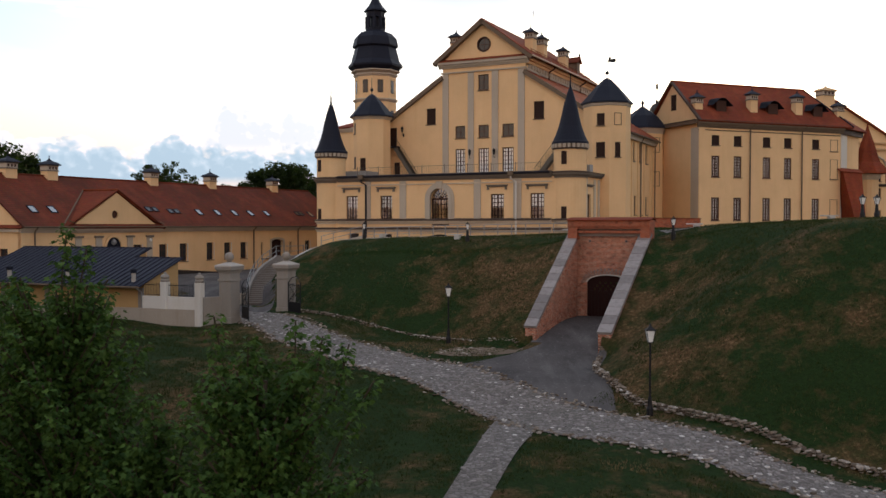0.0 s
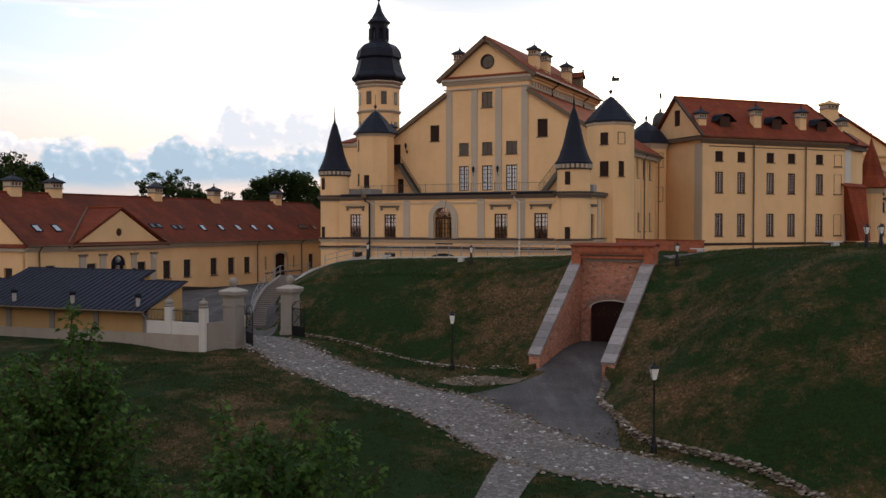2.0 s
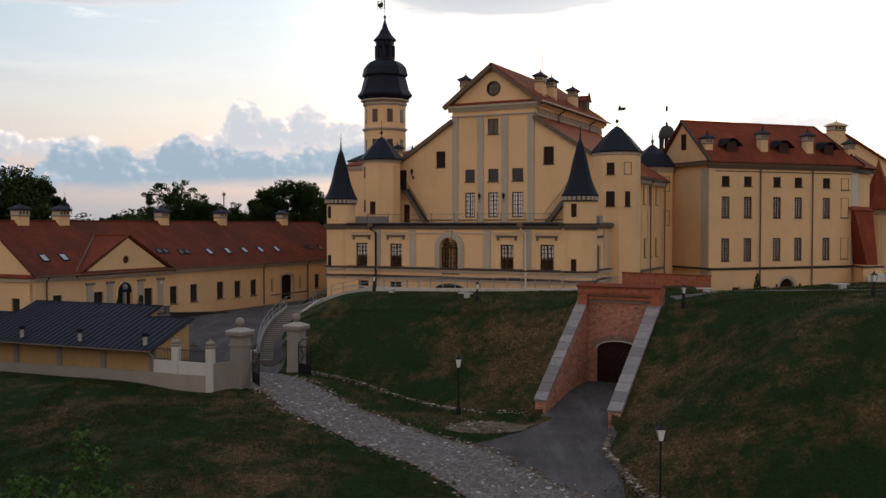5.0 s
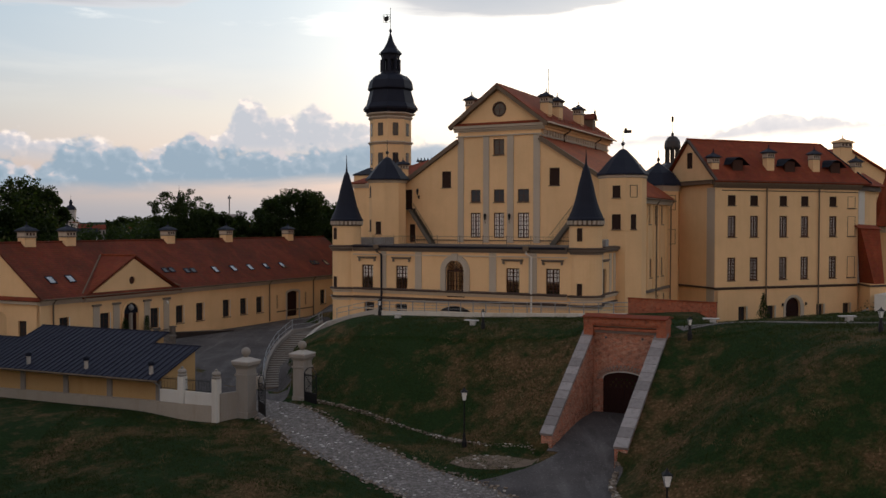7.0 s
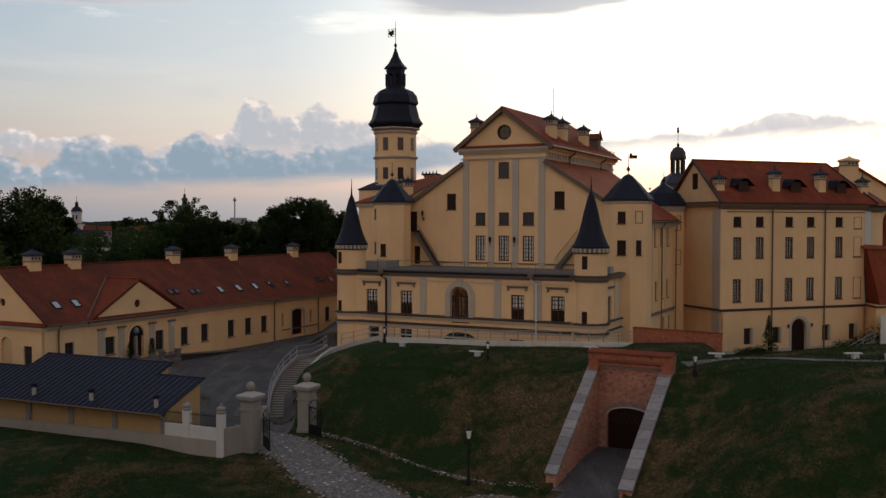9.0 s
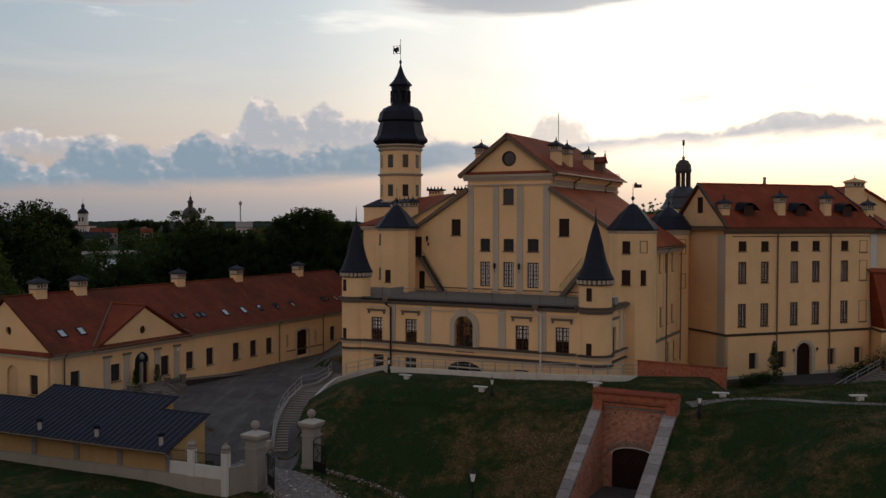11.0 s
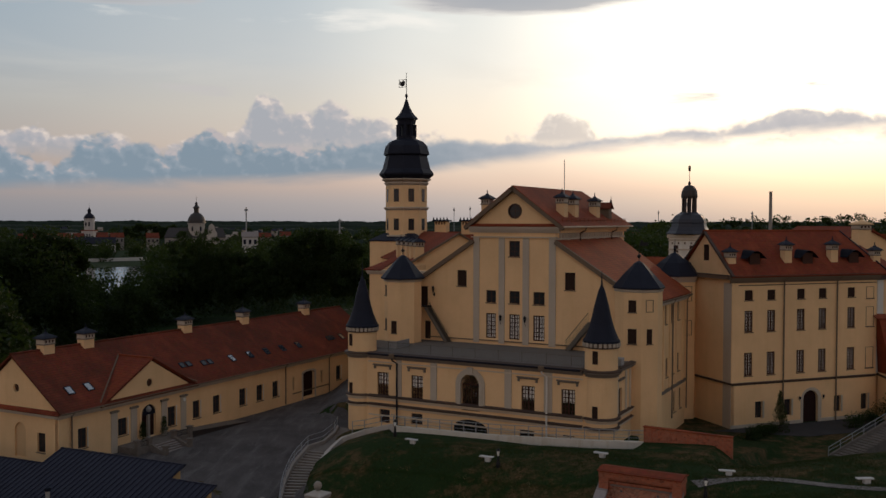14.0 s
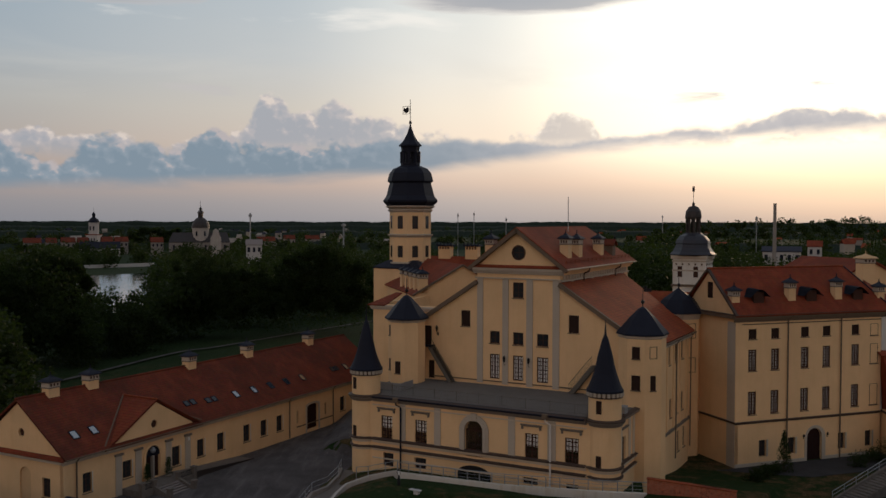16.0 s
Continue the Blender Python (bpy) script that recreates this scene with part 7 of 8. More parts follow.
def shed_z(y):
    return -4.71 + 0.385 * y


SHED = ((-40.0, -19.4, 4.85), (-19.4, -4.85, 7.15), (-4.85, 0.0, 5.25))
part("wall", box(B(), -39.7, -0.32, 0.88, 1.15, -7.6, shed_z(0.88) - 0.14), M_SHED, shed)
for x0, x1, yr in SHED:
    sd = B()
    yb = yr - 0.25
    prism(sd, [(x0 + 0.3, yb - 0.3), (x1 - 0.32, yb - 0.3), (x1 - 0.32, yb), (x0 + 0.3, yb)], -7.6, shed_z(yb - 0.3) - 0.14)
    for xs in (x0 + 0.58, x1 - 0.32):
        panel(sd, [(1.15, -7.6), (yb - 0.3, -7.6), (yb - 0.3, shed_z(yb - 0.3) - 0.14), (1.15, shed_z(1.15) - 0.14)], [], 0, 0.28, pose(xs, 0, 0, 0, 0, 90))
    part("wall", sd, M_SHED, shed)
    part("roof", slab(B(), [(x0, 0, shed_z(0)), (x1, 0, shed_z(0)), (x1, yr, shed_z(yr)), (x0, yr, shed_z(yr))], 0.10), M_SEAM, shed)
    part("roof_edge", slab(B(), [(x0, yr - 0.1, shed_z(yr) + 0.05), (x1, yr - 0.1, shed_z(yr) + 0.05), (x1, yr + 0.12, shed_z(yr) + 0.02), (x0, yr + 0.12, shed_z(yr) + 0.02)], 0.14), M_SEAM, shed)
for i in range(68):
    x = -39.8 + i * 0.59
    yr = next(r for a_, b_, r in SHED if x <= b_)
    a, b = Vector((x, -0.02, shed_z(-0.02) + 0.07)), Vector((x, yr, shed_z(yr) + 0.07))
    o = Vector((0.03, 0, 0))
    part("roof_seam", slab(B(), [a - o, a + o, b + o, b - o], 0.08), M_SEAM, shed)
part("gutter", tube(B(), [(-40, -0.07, -4.80), (0.03, -0.07, -4.80)], 0.085), M_CORNICE, shed)
part("downpipe", tube(B(), [(-0.25, -0.05, -4.85), (-0.25, 0.55, -5.2), (-0.25, 0.60, -6.4)], 0.06), M_RAIL, shed)
for x in (-34.4, -29.5, -24.6, -19.8, -14.9, -10.1, -5.45, -0.5):
    part("pilaster", box(B(), x - 0.24, x + 0.24, 0.72, 0.87, -7.4, -4.9), M_CHEEK, shed)
for x in (-20.7, -14.3, -7.95, -1.26):
    vz = shed_z(0.85)
    vp = part("vent_pipe", lathe(B(), [(0.17, vz - 0.1), (0.17, vz + 0.62)], 12, x, 0.85), M_KERB, shed, "pale roof vent pipe")
    part("vent_hood", lathe(B(), [(0.18, vz + 0.62), (0.27, vz + 0.66), (0.27, vz + 0.92), (0.06, vz + 1.04)], 12, x, 0.85), M_DARK, vp)
solid("forecourt", ribbon(smooth_line([(-21.6, 72.0), (-21.0, 75.5), (-23.5, 79.5), (-30, 84)]), smooth_line([(-17.2, 70.9), (-15.0, 73.0), (-14.2, 77.0), (-15.5, 85)]), 8, 0.03), M_DRIVE, "dark worn asphalt forecourt inside the gate", "paving", kind="structure")

# ---- stone stairs up to the castle walk ----
stairs = thing("garden_stairs", FM, "old curved stone stairs with a steel handrail", "stairs")
LINE = smooth_line([(-7.6, -19.2), (-8.9, -17.4), (-10.3, -15.0), (-11.4, -12.2), (-11.8, -9.6)], 0.42)
N = len(LINE)


def stair_z(i):
    return -6.85 + 3.4 * i / (N - 1)


def side_of(i):
    d = (LINE[min(i + 1, N - 1)] - LINE[max(i - 1, 0)]).normalized()
    return Vector((-d.y, d.x))


for i, p in enumerate(LINE[:-1]):
    d = (LINE[i + 1] - p).normalized()
    n1 = Vector((-d.y, d.x))
    q = LINE[i + 1] + d * 0.10
    c = [p - n1 * 1.15, p + n1 * 1.15, q + n1 * 1.15, q - n1 * 1.15]
    st_ = part("step", prism(B(), [(v.x, v.y) for v in c], stair_z(i) - 1.4, stair_z(i) + 0.10), M_STEP, stairs)
    c = [p - n1 * 1.16 - d * 0.05, p + n1 * 1.16 - d * 0.05, p + n1 * 1.16 + d * 0.24, p - n1 * 1.16 + d * 0.24]
    part("tread", prism(B(), [(v.x, v.y) for v in c], stair_z(i) + 0.10, stair_z(i) + 0.17), M_CHEEK, st_, "worn pale stone tread")


def swept(pts, half, below):
    """A wall with a flat top along points."""
    ck, prev = B(), None
    for i, p in enumerate(pts):
        d = (pts[min(i + 1, len(pts) - 1)] - pts[max(i - 1, 0)])
        d = Vector((d.x, d.y, 0)).normalized()
        n1 = Vector((-d.y, d.x, 0)) * half
        ring = [ck.verts.new(p - n1 - Vector((0, 0, below))), ck.verts.new(p + n1 - Vector((0, 0, below))), ck.verts.new(p + n1), ck.verts.new(p - n1)]
        if prev:
            for k in range(4):
                ck.faces.new((prev[k], prev[(k + 1) % 4], ring[(k + 1) % 4], ring[k]))
        else:
            ck.faces.new(ring)
        prev = ring
    ck.faces.new(prev)
    return ck


right_edge = [Vector((p.x - side_of(i).x * 1.35, p.y - side_of(i).y * 1.35, stair_z(i) + 0.62)) for i, p in enumerate(LINE)]
right_edge += [Vector((-10.5, -7.6, -2.35)), Vector((-9.0, -5.85, -1.75)), Vector((-7.4, -5.15, -1.35)), Vector((-6.1, -4.85, -1.05))]
part("cheek_wall", swept(right_edge, 0.17, 1.5), M_KERB, stairs, "pale curved stone cheek wall")
left_edge = [Vector((p.x + side_of(i).x * 1.3, p.y + side_of(i).y * 1.3, stair_z(i) + 0.45)) for i, p in enumerate(LINE)]
left_edge += [Vector((-13.2, -7.0, -3.1)), Vector((-14.6, -3.0, -3.1)), Vector((-15.9, -0.6, -3.1))]
part("cheek_wall", swept(left_edge, 0.15, 2.9), M_CHEEK, stairs)
hb = B()
for h in (0.45, 0.95):
    tube(hb, [p + Vector((0, 0, h)) for p in left_edge], 0.03, 5)
upper = [p for p in right_edge[N:]]
upper = [Vector((-12.1, -1.9, -2.2)), Vector((-10.6, -5.6, -2.1))] + upper[1:]
for h in (0.45, 0.95):
    tube(hb, [p + Vector((0, 0, h)) for p in upper[1:]], 0.03, 5)
part("handrail", hb, M_RAIL, stairs)
for p in left_edge[::3] + left_edge[-2:] + upper[1:]:
    part("rail_post", box(B(), p.x - 0.03, p.x + 0.03, p.y - 0.03, p.y + 0.03, p.z - 0.3, p.z + 0.97), M_RAIL, stairs)
part("landing", prism(B(), [(-13.0, -9.9), (-10.6, -9.9), (-10.0, -6.2), (-10.0, 0.0), (-15.9, 0.0), (-14.5, -3.2)], -6.4, -3.42), M_STEP, stairs)
part("newel", box(B(), -9.4, -8.9, -20.0, -19.5, -7.4, -5.9, 0.03), M_BEIGE, stairs)


# ---- street lamps and benches ----
def street_lamp(x, y, z, h, k_=1.0):
    t = thing("street_lamp", pose(x, y, z), "black iron street lamp with a four-sided glass lantern", "street lamp", "street lamps")
    part("base", lathe(B(), [(0.17, -0.2), (0.17, 0.35), (0.12, 0.5), (0.09, 0.9), (0.06, 1.0)], 10), M_IRON, t)
    p = lathe(B(), [(0.055, 0.95), (0.045, h - 0.78 * k_)], 8)
    lathe(p, [(0.05, h - 0.9), (0.10, h - 0.85), (0.05, h - 0.8)], 8)
    part("pole", p, M_IRON, t)
    part("lantern_glass", lathe(B(), [(0.15 * k_, h - 0.80 * k_), (0.30 * k_, h - 0.22 * k_)], 4, turn=math.pi / 4), M_LAMPGLASS, t)
    fr_ = B()
    for k in range(4):
        a = math.pi / 4 + k * math.pi / 2
        tube(fr_, [(0.155 * k_ * math.cos(a), 0.155 * k_ * math.sin(a), h - 0.82 * k_), (0.31 * k_ * math.cos(a), 0.31 * k_ * math.sin(a), h - 0.2 * k_)], 0.018, 4)
    lathe(fr_, [(0.36 * k_, h - 0.22 * k_), (0.33 * k_, h - 0.17 * k_), (0.15 * k_, h - 0.06 * k_), (0.09 * k_, h), (0.03 * k_, h + 0.14 * k_)], 4, turn=math.pi / 4)
    part("lantern_frame", fr_, M_IRON, t)
    return t


for x, y, h in ((0.38, 64.2, 4.1), (10.5, 46.4, 4.55)):
    street_lamp(x, y, on_ground(x, y), h)
for x, y in ((16.9, 67.4), (2.05, 76.8), (-7.5, 87.4), (27.2, 59.6), (28.6, 60.6)):
    zz = on_ground(x, y)
    street_lamp(x, y, zz, 1.55, 0.72)


def bench(x, y, ang):
    z = on_ground(x, y)
    t = thing("stone_bench", pose(x, y, z, 0, 0, ang), "small pale stone bench on the rampart grass", "bench", "rampart benches")
    part("seat", box(B(), -0.62, 0.62, -0.22, 0.22, 0.34, 0.43, 0.02), M_BENCH, t)
    part("leg", box(B(), -0.1, 0.38, -0.18, 0.18, -0.2, 0.34, 0.02), M_BENCH, t)


for x, y, a in ((19.5, 71.2, -10), (28.3, 67.3, 5), (-5.7, 84.2, -30), (1.1, 78.2, -25), (10.8, 78.2, -28)):
    bench(x, y, a)


# ---- dry stone edging ----
def stone_mesh(seed):
    rnd = random.Random(seed)
    b = B()
    bmesh.ops.create_icosphere(b, subdivisions=1, radius=0.5)
    for v in b.verts:
        v.co *= rnd.uniform(0.66, 1.2)
        v.co = Vector((max(-0.46, min(0.46, v.co.x)), max(-0.44, min(0.44, v.co.y)), max(-0.33, min(0.33, v.co.z * 0.8))))
    return link_mesh("stone", b, M_STONE)


STONES = [stone_mesh(i) for i in range(8)]
rnd = random.Random(4)
kerb = thing("dry_stone_kerb", pose(0, 0, 0), "low dry-laid field stone edging at the foot of the mound", "kerb", kind="structure")


def put_stones(parent, items, first):
    """Stones at (x, y, z, size, flatness); the first ones are single stones, the rest one joined part."""
    vs_, fs_ = [], []
    for i, (x, y, z, s, flat) in enumerate(items):
        at = Matrix.LocRotScale((x, y, z), Euler((rnd.uniform(-0.25, 0.25), rnd.uniform(-0.25, 0.25), rnd.uniform(0, 6.3))), (s * 1.3, s, s * flat))
        me = STONES[rnd.randrange(8)]
        if i < first:
            part("stone", me, None, parent, at=at)
            continue
        o = len(vs_)
        vs_ += [tuple(at @ v.co) for v in me.vertices]
        fs_ += [tuple(o + k for k in p.vertices) for p in me.polygons]
    if vs_:
        me = bpy.data.meshes.new("stones")
        me.from_pydata(vs_, [], fs_)
        me.materials.append(M_STONE)
        tagged(part("stones", me, None, parent), kind="stuff")


def low_wall(pts, layers, size, step):
    """Flat stones laid in courses along a line."""
    items = []
    for p in smooth_line(pts, step):
        for k in range(layers):
            for q in (0.0, 0.16):
                x, y = p.x + rnd.uniform(-0.07, 0.07) + q, p.y + rnd.uniform(-0.07, 0.07) + q
                z = max(low_ground(x, y), on_ground(x, y) - 0.35)
                items.append((x, y, z + (k + 0.4) * size * 0.52 + rnd.uniform(-0.02, 0.02), size * rnd.uniform(0.7, 1.35), 0.62))
    return items


put_stones(kerb, low_wall([(26, 32.4), (18.9, 39.0), (14.6, 43.1), (11.1, 47.0), (9.6, 50.0), (9.1, 54.6), (9.9, 58.0)], 4, 0.25, 0.27), 290)
kerb_far = thing("dry_stone_kerb", pose(0, 0, 0), "low dry-laid stone wall along the gate road", "kerb", kind="structure")
put_stones(kerb_far, low_wall([(5.0, 62.3), (0.2, 65.0), (-3.7, 68.3), (-9.6, 72.0), (-11.6, 73.6)], 3, 0.24, 0.26), 200)
edging = thing("road_edging", pose(0, 0, 0), "rough pale field stones along the cobbled road's edges", "edging stones", kind="structure")
items = []
for line, wide in ((ROAD_NEAR, 0.55), (ROAD_FAR, 0.5)):
    for p in smooth_line([tuple(q) for q in line[::14]], 0.17):
        if 27 < p.y < 73:
            for _ in range(2):
                x, y = p.x + rnd.gauss(0, wide * 0.5), p.y + rnd.gauss(0, wide * 0.5)
                s_ = rnd.uniform(0.10, 0.27)
                items.append((x, y, on_ground(x, y) + 0.05 + s_ * 0.12, s_, 0.7))
items.sort(key=lambda q: q[1])
put_stones(edging, items, 260)


# ---- grass, cobbles and loose stones ----
rn = random.Random(31)
ROAD_MID = [a.lerp(b, 0.5) for a, b in ((ROAD_NEAR[round(i * (len(ROAD_NEAR) - 1) / 60)], ROAD_FAR[round(i * (len(ROAD_FAR) - 1) / 60)]) for i in range(61))]
PAVED = [([p for p in ROAD_MID], 3.2), ([DRIVE_L[round(i * (len(DRIVE_L) - 1) / 20)].lerp(DRIVE_R[round(i * (len(DRIVE_R) - 1) / 20)], 0.5) for i in range(21)], 4.3), ([PATH_L[round(i * (len(PATH_L) - 1) / 20)].lerp(PATH_R[round(i * (len(PATH_R) - 1) / 20)], 0.5) for i in range(21)], 1.15)]
PAVED_A = [(np.array([(p.x, p.y) for p in pts]), r) for pts, r in PAVED]


def paved(x, y):
    return any((((pa - (x, y)) ** 2).sum(1).min()) < r * r for pa, r in PAVED_A)


def grass_tufts(name, count, x0, x1, y0, y1, size, seed, label):
    rg = random.Random(seed)
    vs_, fs_ = [], []
    while len(fs_) < count * 3:
        x, y = rg.uniform(x0, x1), rg.uniform(y0, y1)
        u, v = to_f(x, y)
        if paved(x, y) or (v > -5.5 and u < 26) or (TUN_L - 0.6 < u < TUN_R + 0.6 and -28 < v < -14.5) or (u < -3.2 and v > -30.5):
            continue
        if noise.noise((x * 0.35, y * 0.35, 0)) < rg.uniform(-0.6, 0.35):
            continue
        z = ground_z(u, v)
        h = size * rg.uniform(0.5, 1.3)
        for _ in range(3):
            a = rg.uniform(0, 6.283)
            i = len(vs_)
            bx, by = x + rg.uniform(-0.12, 0.12), y + rg.uniform(-0.12, 0.12)
            c, s_ = math.cos(a) * 0.022, math.sin(a) * 0.022
            lx, ly = rg.uniform(-0.7, 0.7) * h, rg.uniform(-0.7, 0.7) * h
            vs_ += [(bx - c, by - s_, z - 0.03), (bx + c, by + s_, z - 0.03), (bx + lx, by + ly, z + h)]
            fs_.append((i, i + 1, i + 2))
    me = bpy.data.meshes.new(name)
    me.from_pydata(vs_, [], fs_)
    me.materials.append(M_TUFT)
    return tagged(new(name, me), label, "grass", kind="stuff")


grass_tufts("grass", 70000, -30, 34, 24, 84, 0.14, 5, "short dry grass tufts on the mound and verges")

COBBLES = []
for k in range(7):
    b = B()
    rk = random.Random(50 + k)
    n = 6
    lo = [b.verts.new((0.5 * math.cos(2 * math.pi * i / n) * rk.uniform(0.85, 1.15), 0.5 * math.sin(2 * math.pi * i / n) * rk.uniform(0.85, 1.15), -0.2)) for i in range(n)]
    mi = [b.verts.new((v.co.x * 0.96, v.co.y * 0.96, 0.16)) for v in lo]
    hi = [b.verts.new((v.co.x * 0.66, v.co.y * 0.66, 0.30)) for v in lo]
    for i in range(n):
        b.faces.new((lo[i], lo[(i + 1) % n], mi[(i + 1) % n], mi[i]))
        b.faces.new((mi[i], mi[(i + 1) % n], hi[(i + 1) % n], hi[i]))
    b.faces.new(hi)
    COBBLES.append(link_mesh("cobble", b, M_COBBLESTONE))
COB_V = [[tuple(v.co) for v in me.vertices] for me in COBBLES]
COB_F = [[tuple(p.vertices) for p in me.polygons] for me in COBBLES]


def cobble_bed(left, right, lift, gaps, seed, first):
    """Rows of cobbles between two edges; those of the near stretch are single stones."""
    rg = random.Random(seed)
    bed = thing("cobble_bed", pose(0, 0, 0), "worn grey field cobbles set in the road", "cobbles", kind="structure")
    n = int(sum((q - p).length for p, q in zip(left, left[1:])) / 0.27)
    vs_, fs_, single = [], [], 0
    for i in range(n, -1, -1):
        p, q = left[round(i * (len(left) - 1) / n)], right[round(i * (len(right) - 1) / n)]
        m = int((q - p).length / 0.28)
        if p.y < 27 or p.y > 74:
            continue
        for j in range(m):
            c = p.lerp(q, (j + 0.5 + 0.5 * (i % 2) + rg.uniform(-0.2, 0.2)) / (m + 0.5))
            x, y = c.x + rg.uniform(-0.08, 0.08), c.y + rg.uniform(-0.08, 0.08)
            if rg.random() < gaps:
                continue
            z = on_ground(x, y) + lift + rg.uniform(-0.045, 0.0)
            k, s_, tn = rg.randrange(7), rg.uniform(0.13, 0.31), rg.uniform(0, 6.3)
            if single < first:
                part("cobble", COBBLES[k], None, bed, at=Matrix.LocRotScale((x, y, z), Euler((0, 0, tn)), (s_, s_ * rg.uniform(0.75, 1.0), 0.14)))
                single += 1
                continue
            o, cs, sn = len(vs_), math.cos(tn) * s_, math.sin(tn) * s_
            vs_ += [(x + a * cs - b_ * sn, y + a * sn + b_ * cs, z + c_ * 0.14) for a, b_, c_ in COB_V[k]]
            fs_ += [tuple(o + t for t in f) for f in COB_F[k]]
    me = bpy.data.meshes.new("cobbles")
    me.from_pydata(vs_, [], fs_)
    me.materials.append(M_COBBLESTONE)
    tagged(part("cobbles", me, None, bed), kind="stuff")
    return bed


cobble_bed(ROAD_NEAR, ROAD_FAR, 0.04, 0.12, 61, 290)
cobble_bed(PATH_L, PATH_R, 0.04, 0.45, 62, 200)
solid("earth_patch", ribbon(smooth_line([(-0.6, 60.6), (0.4, 59.6), (2.0, 58.9), (3.8, 58.9), (5.2, 59.8)]), smooth_line([(-0.5, 61.0), (0.6, 61.9), (2.2, 62.0), (3.9, 61.2), (5.3, 60.4)]), 6, 0.03), M_EARTH, "patch of bare brown earth beside the drive", "earth", kind="structure")
heap = thing("stone_patch", pose(0, 0, 0), "patch of bare earth with loose stones beside the drive", "stones", kind="structure")
for _ in range(90):
    a, r = rn.uniform(0, 6.283), math.sqrt(rn.random())
    x, y = 1.9 + 2.3 * r * math.cos(a), 60.6 + 1.5 * r * math.sin(a) - 0.35 * r * math.cos(a)
    s_ = rn.uniform(0.10, 0.34)
    part("stone", STONES[rn.randrange(8)], None, heap, at=Matrix.LocRotScale((x, y, on_ground(x, y) + s_ * 0.1), Euler((0, 0, rn.uniform(0, 6.3))), (s_ * 1.2, s_, s_ * 0.8)))
solid("rampart_path", ribbon(smooth_line([(16.5, 70.2), (22.0, 69.6), (27.0, 66.8), (33.0, 65.2), (42, 64)]), smooth_line([(16.8, 69.0), (21.6, 68.6), (26.6, 65.9), (32.8, 64.2), (42, 63)]), 3, 0.05), M_COBBLE, "narrow stone path along the rampart top", "path", kind="structure")


# ---- court by the side wing ----
solid("court_paving", ribbon([RM @ Vector((x, -0.3, 0)) for x in np.linspace(-3, 24, 91)], [RM @ Vector((x, -6.5, 0)) for x in np.linspace(6, 17, 91)], 6, 0.06), M_ASPH, "dark paving before the side wing's door", "paving", kind="structure")


def leaf_cloud(verts_, faces_, c, r, n, size, rn_, squash=0.8):
    """Loose leaves on and in a rough clump."""
    for _ in range(n):
        d = Vector((rn_.gauss(0, 1), rn_.gauss(0, 1), rn_.gauss(0, 1))).normalized() * r * rn_.uniform(0.45, 1.05)
        p = c + Vector((d.x, d.y, d.z * squash))
        a = Vector((rn_.gauss(0, 1), rn_.gauss(0, 1), rn_.gauss(0, 0.6))).normalized()
        b_ = a.cross(Vector((rn_.gauss(0, 1), rn_.gauss(0, 1), rn_.gauss(0, 1)))).normalized()
        s_ = size * rn_.uniform(0.6, 1.3)
        i = len(verts_)
        verts_ += [p - a * s_, p + b_ * s_ * 0.55, p + a * s_, p - b_ * s_ * 0.55]
        faces_.append((i, i + 1, i + 2, i + 3))


def cloud_mesh(name, vs_, fs_, mat):
    me = bpy.data.meshes.new(name)
    me.from_pydata([tuple(v) for v in vs_], [], fs_)
    me.materials.append(mat)
    return me


def bush(x, y, z, w_, h, seed, label="dark green shrub beside the wing"):
    rg = random.Random(seed)
    t = thing("bush", pose(x, y, z), label, "bush", "court shrubs")
    vs_, fs_ = [], []
    for _ in range(9):
        a, r = rg.uniform(0, 6.283), rg.uniform(0, 0.5) * w_
        leaf_cloud(vs_, fs_, Vector((r * math.cos(a), r * math.sin(a), h * rg.uniform(0.25, 0.75))), w_ * 0.3, 90, 0.10, rg)
    part("crown", cloud_mesh("crown", vs_, fs_, M_YEW), None, t)
    part("stem", tube(B(), [(0, 0, -0.3), (0, 0, h * 0.5)], 0.06), M_BARK, t)
    return t


def conifer(x, y, z, h, r0, seed):
    rg = random.Random(seed)
    t = thing("spruce", pose(x, y, z), "small pointed spruce in the court", "tree")
    vs_, fs_ = [], []
    for k in range(26):
        zz = h * (0.08 + 0.9 * k / 26)
        rr_ = r0 * (1 - zz / h) + 0.05
        for j in range(7):
            a = rg.uniform(0, 6.283)
            leaf_cloud(vs_, fs_, Vector((rr_ * 0.6 * math.cos(a), rr_ * 0.6 * math.sin(a), zz - rr_ * 0.25)), rr_ * 0.45, 14, 0.09, rg, 0.4)
    part("crown", cloud_mesh("crown", vs_, fs_, M_YEW), None, t)
    part("trunk", tube(B(), [(0, 0, -0.3), (0, 0, h * 0.95)], 0.06), M_BARK, t)


p = RM @ Vector((4.6, -3.2, -5.75))
conifer(p.x, p.y, p.z, 5.2, 1.5, 3)
for k, (x, y, w_, h) in enumerate(((-1.8, -5.8, 2.0, 1.3), (-0.4, -5.0, 2.4, 1.7), (1.2, -4.6, 2.0, 1.6), (2.8, -4.0, 2.0, 1.3), (14.6, -4.3, 2.6, 1.5), (17.4, -3.4, 2.6, 1.6), (19.2, -3.6, 2.6, 2.0), (21.2, -3.0, 3.0, 3.4), (22.6, -3.4, 3.2, 4.2))):
    p = RM @ Vector((x, y, -5.75))
    bush(p.x, p.y, p.z, w_, h, 70 + k)
side_stair = thing("court_stairs", RM, "pale stone steps with a steel rail beside the bastion", "stairs")
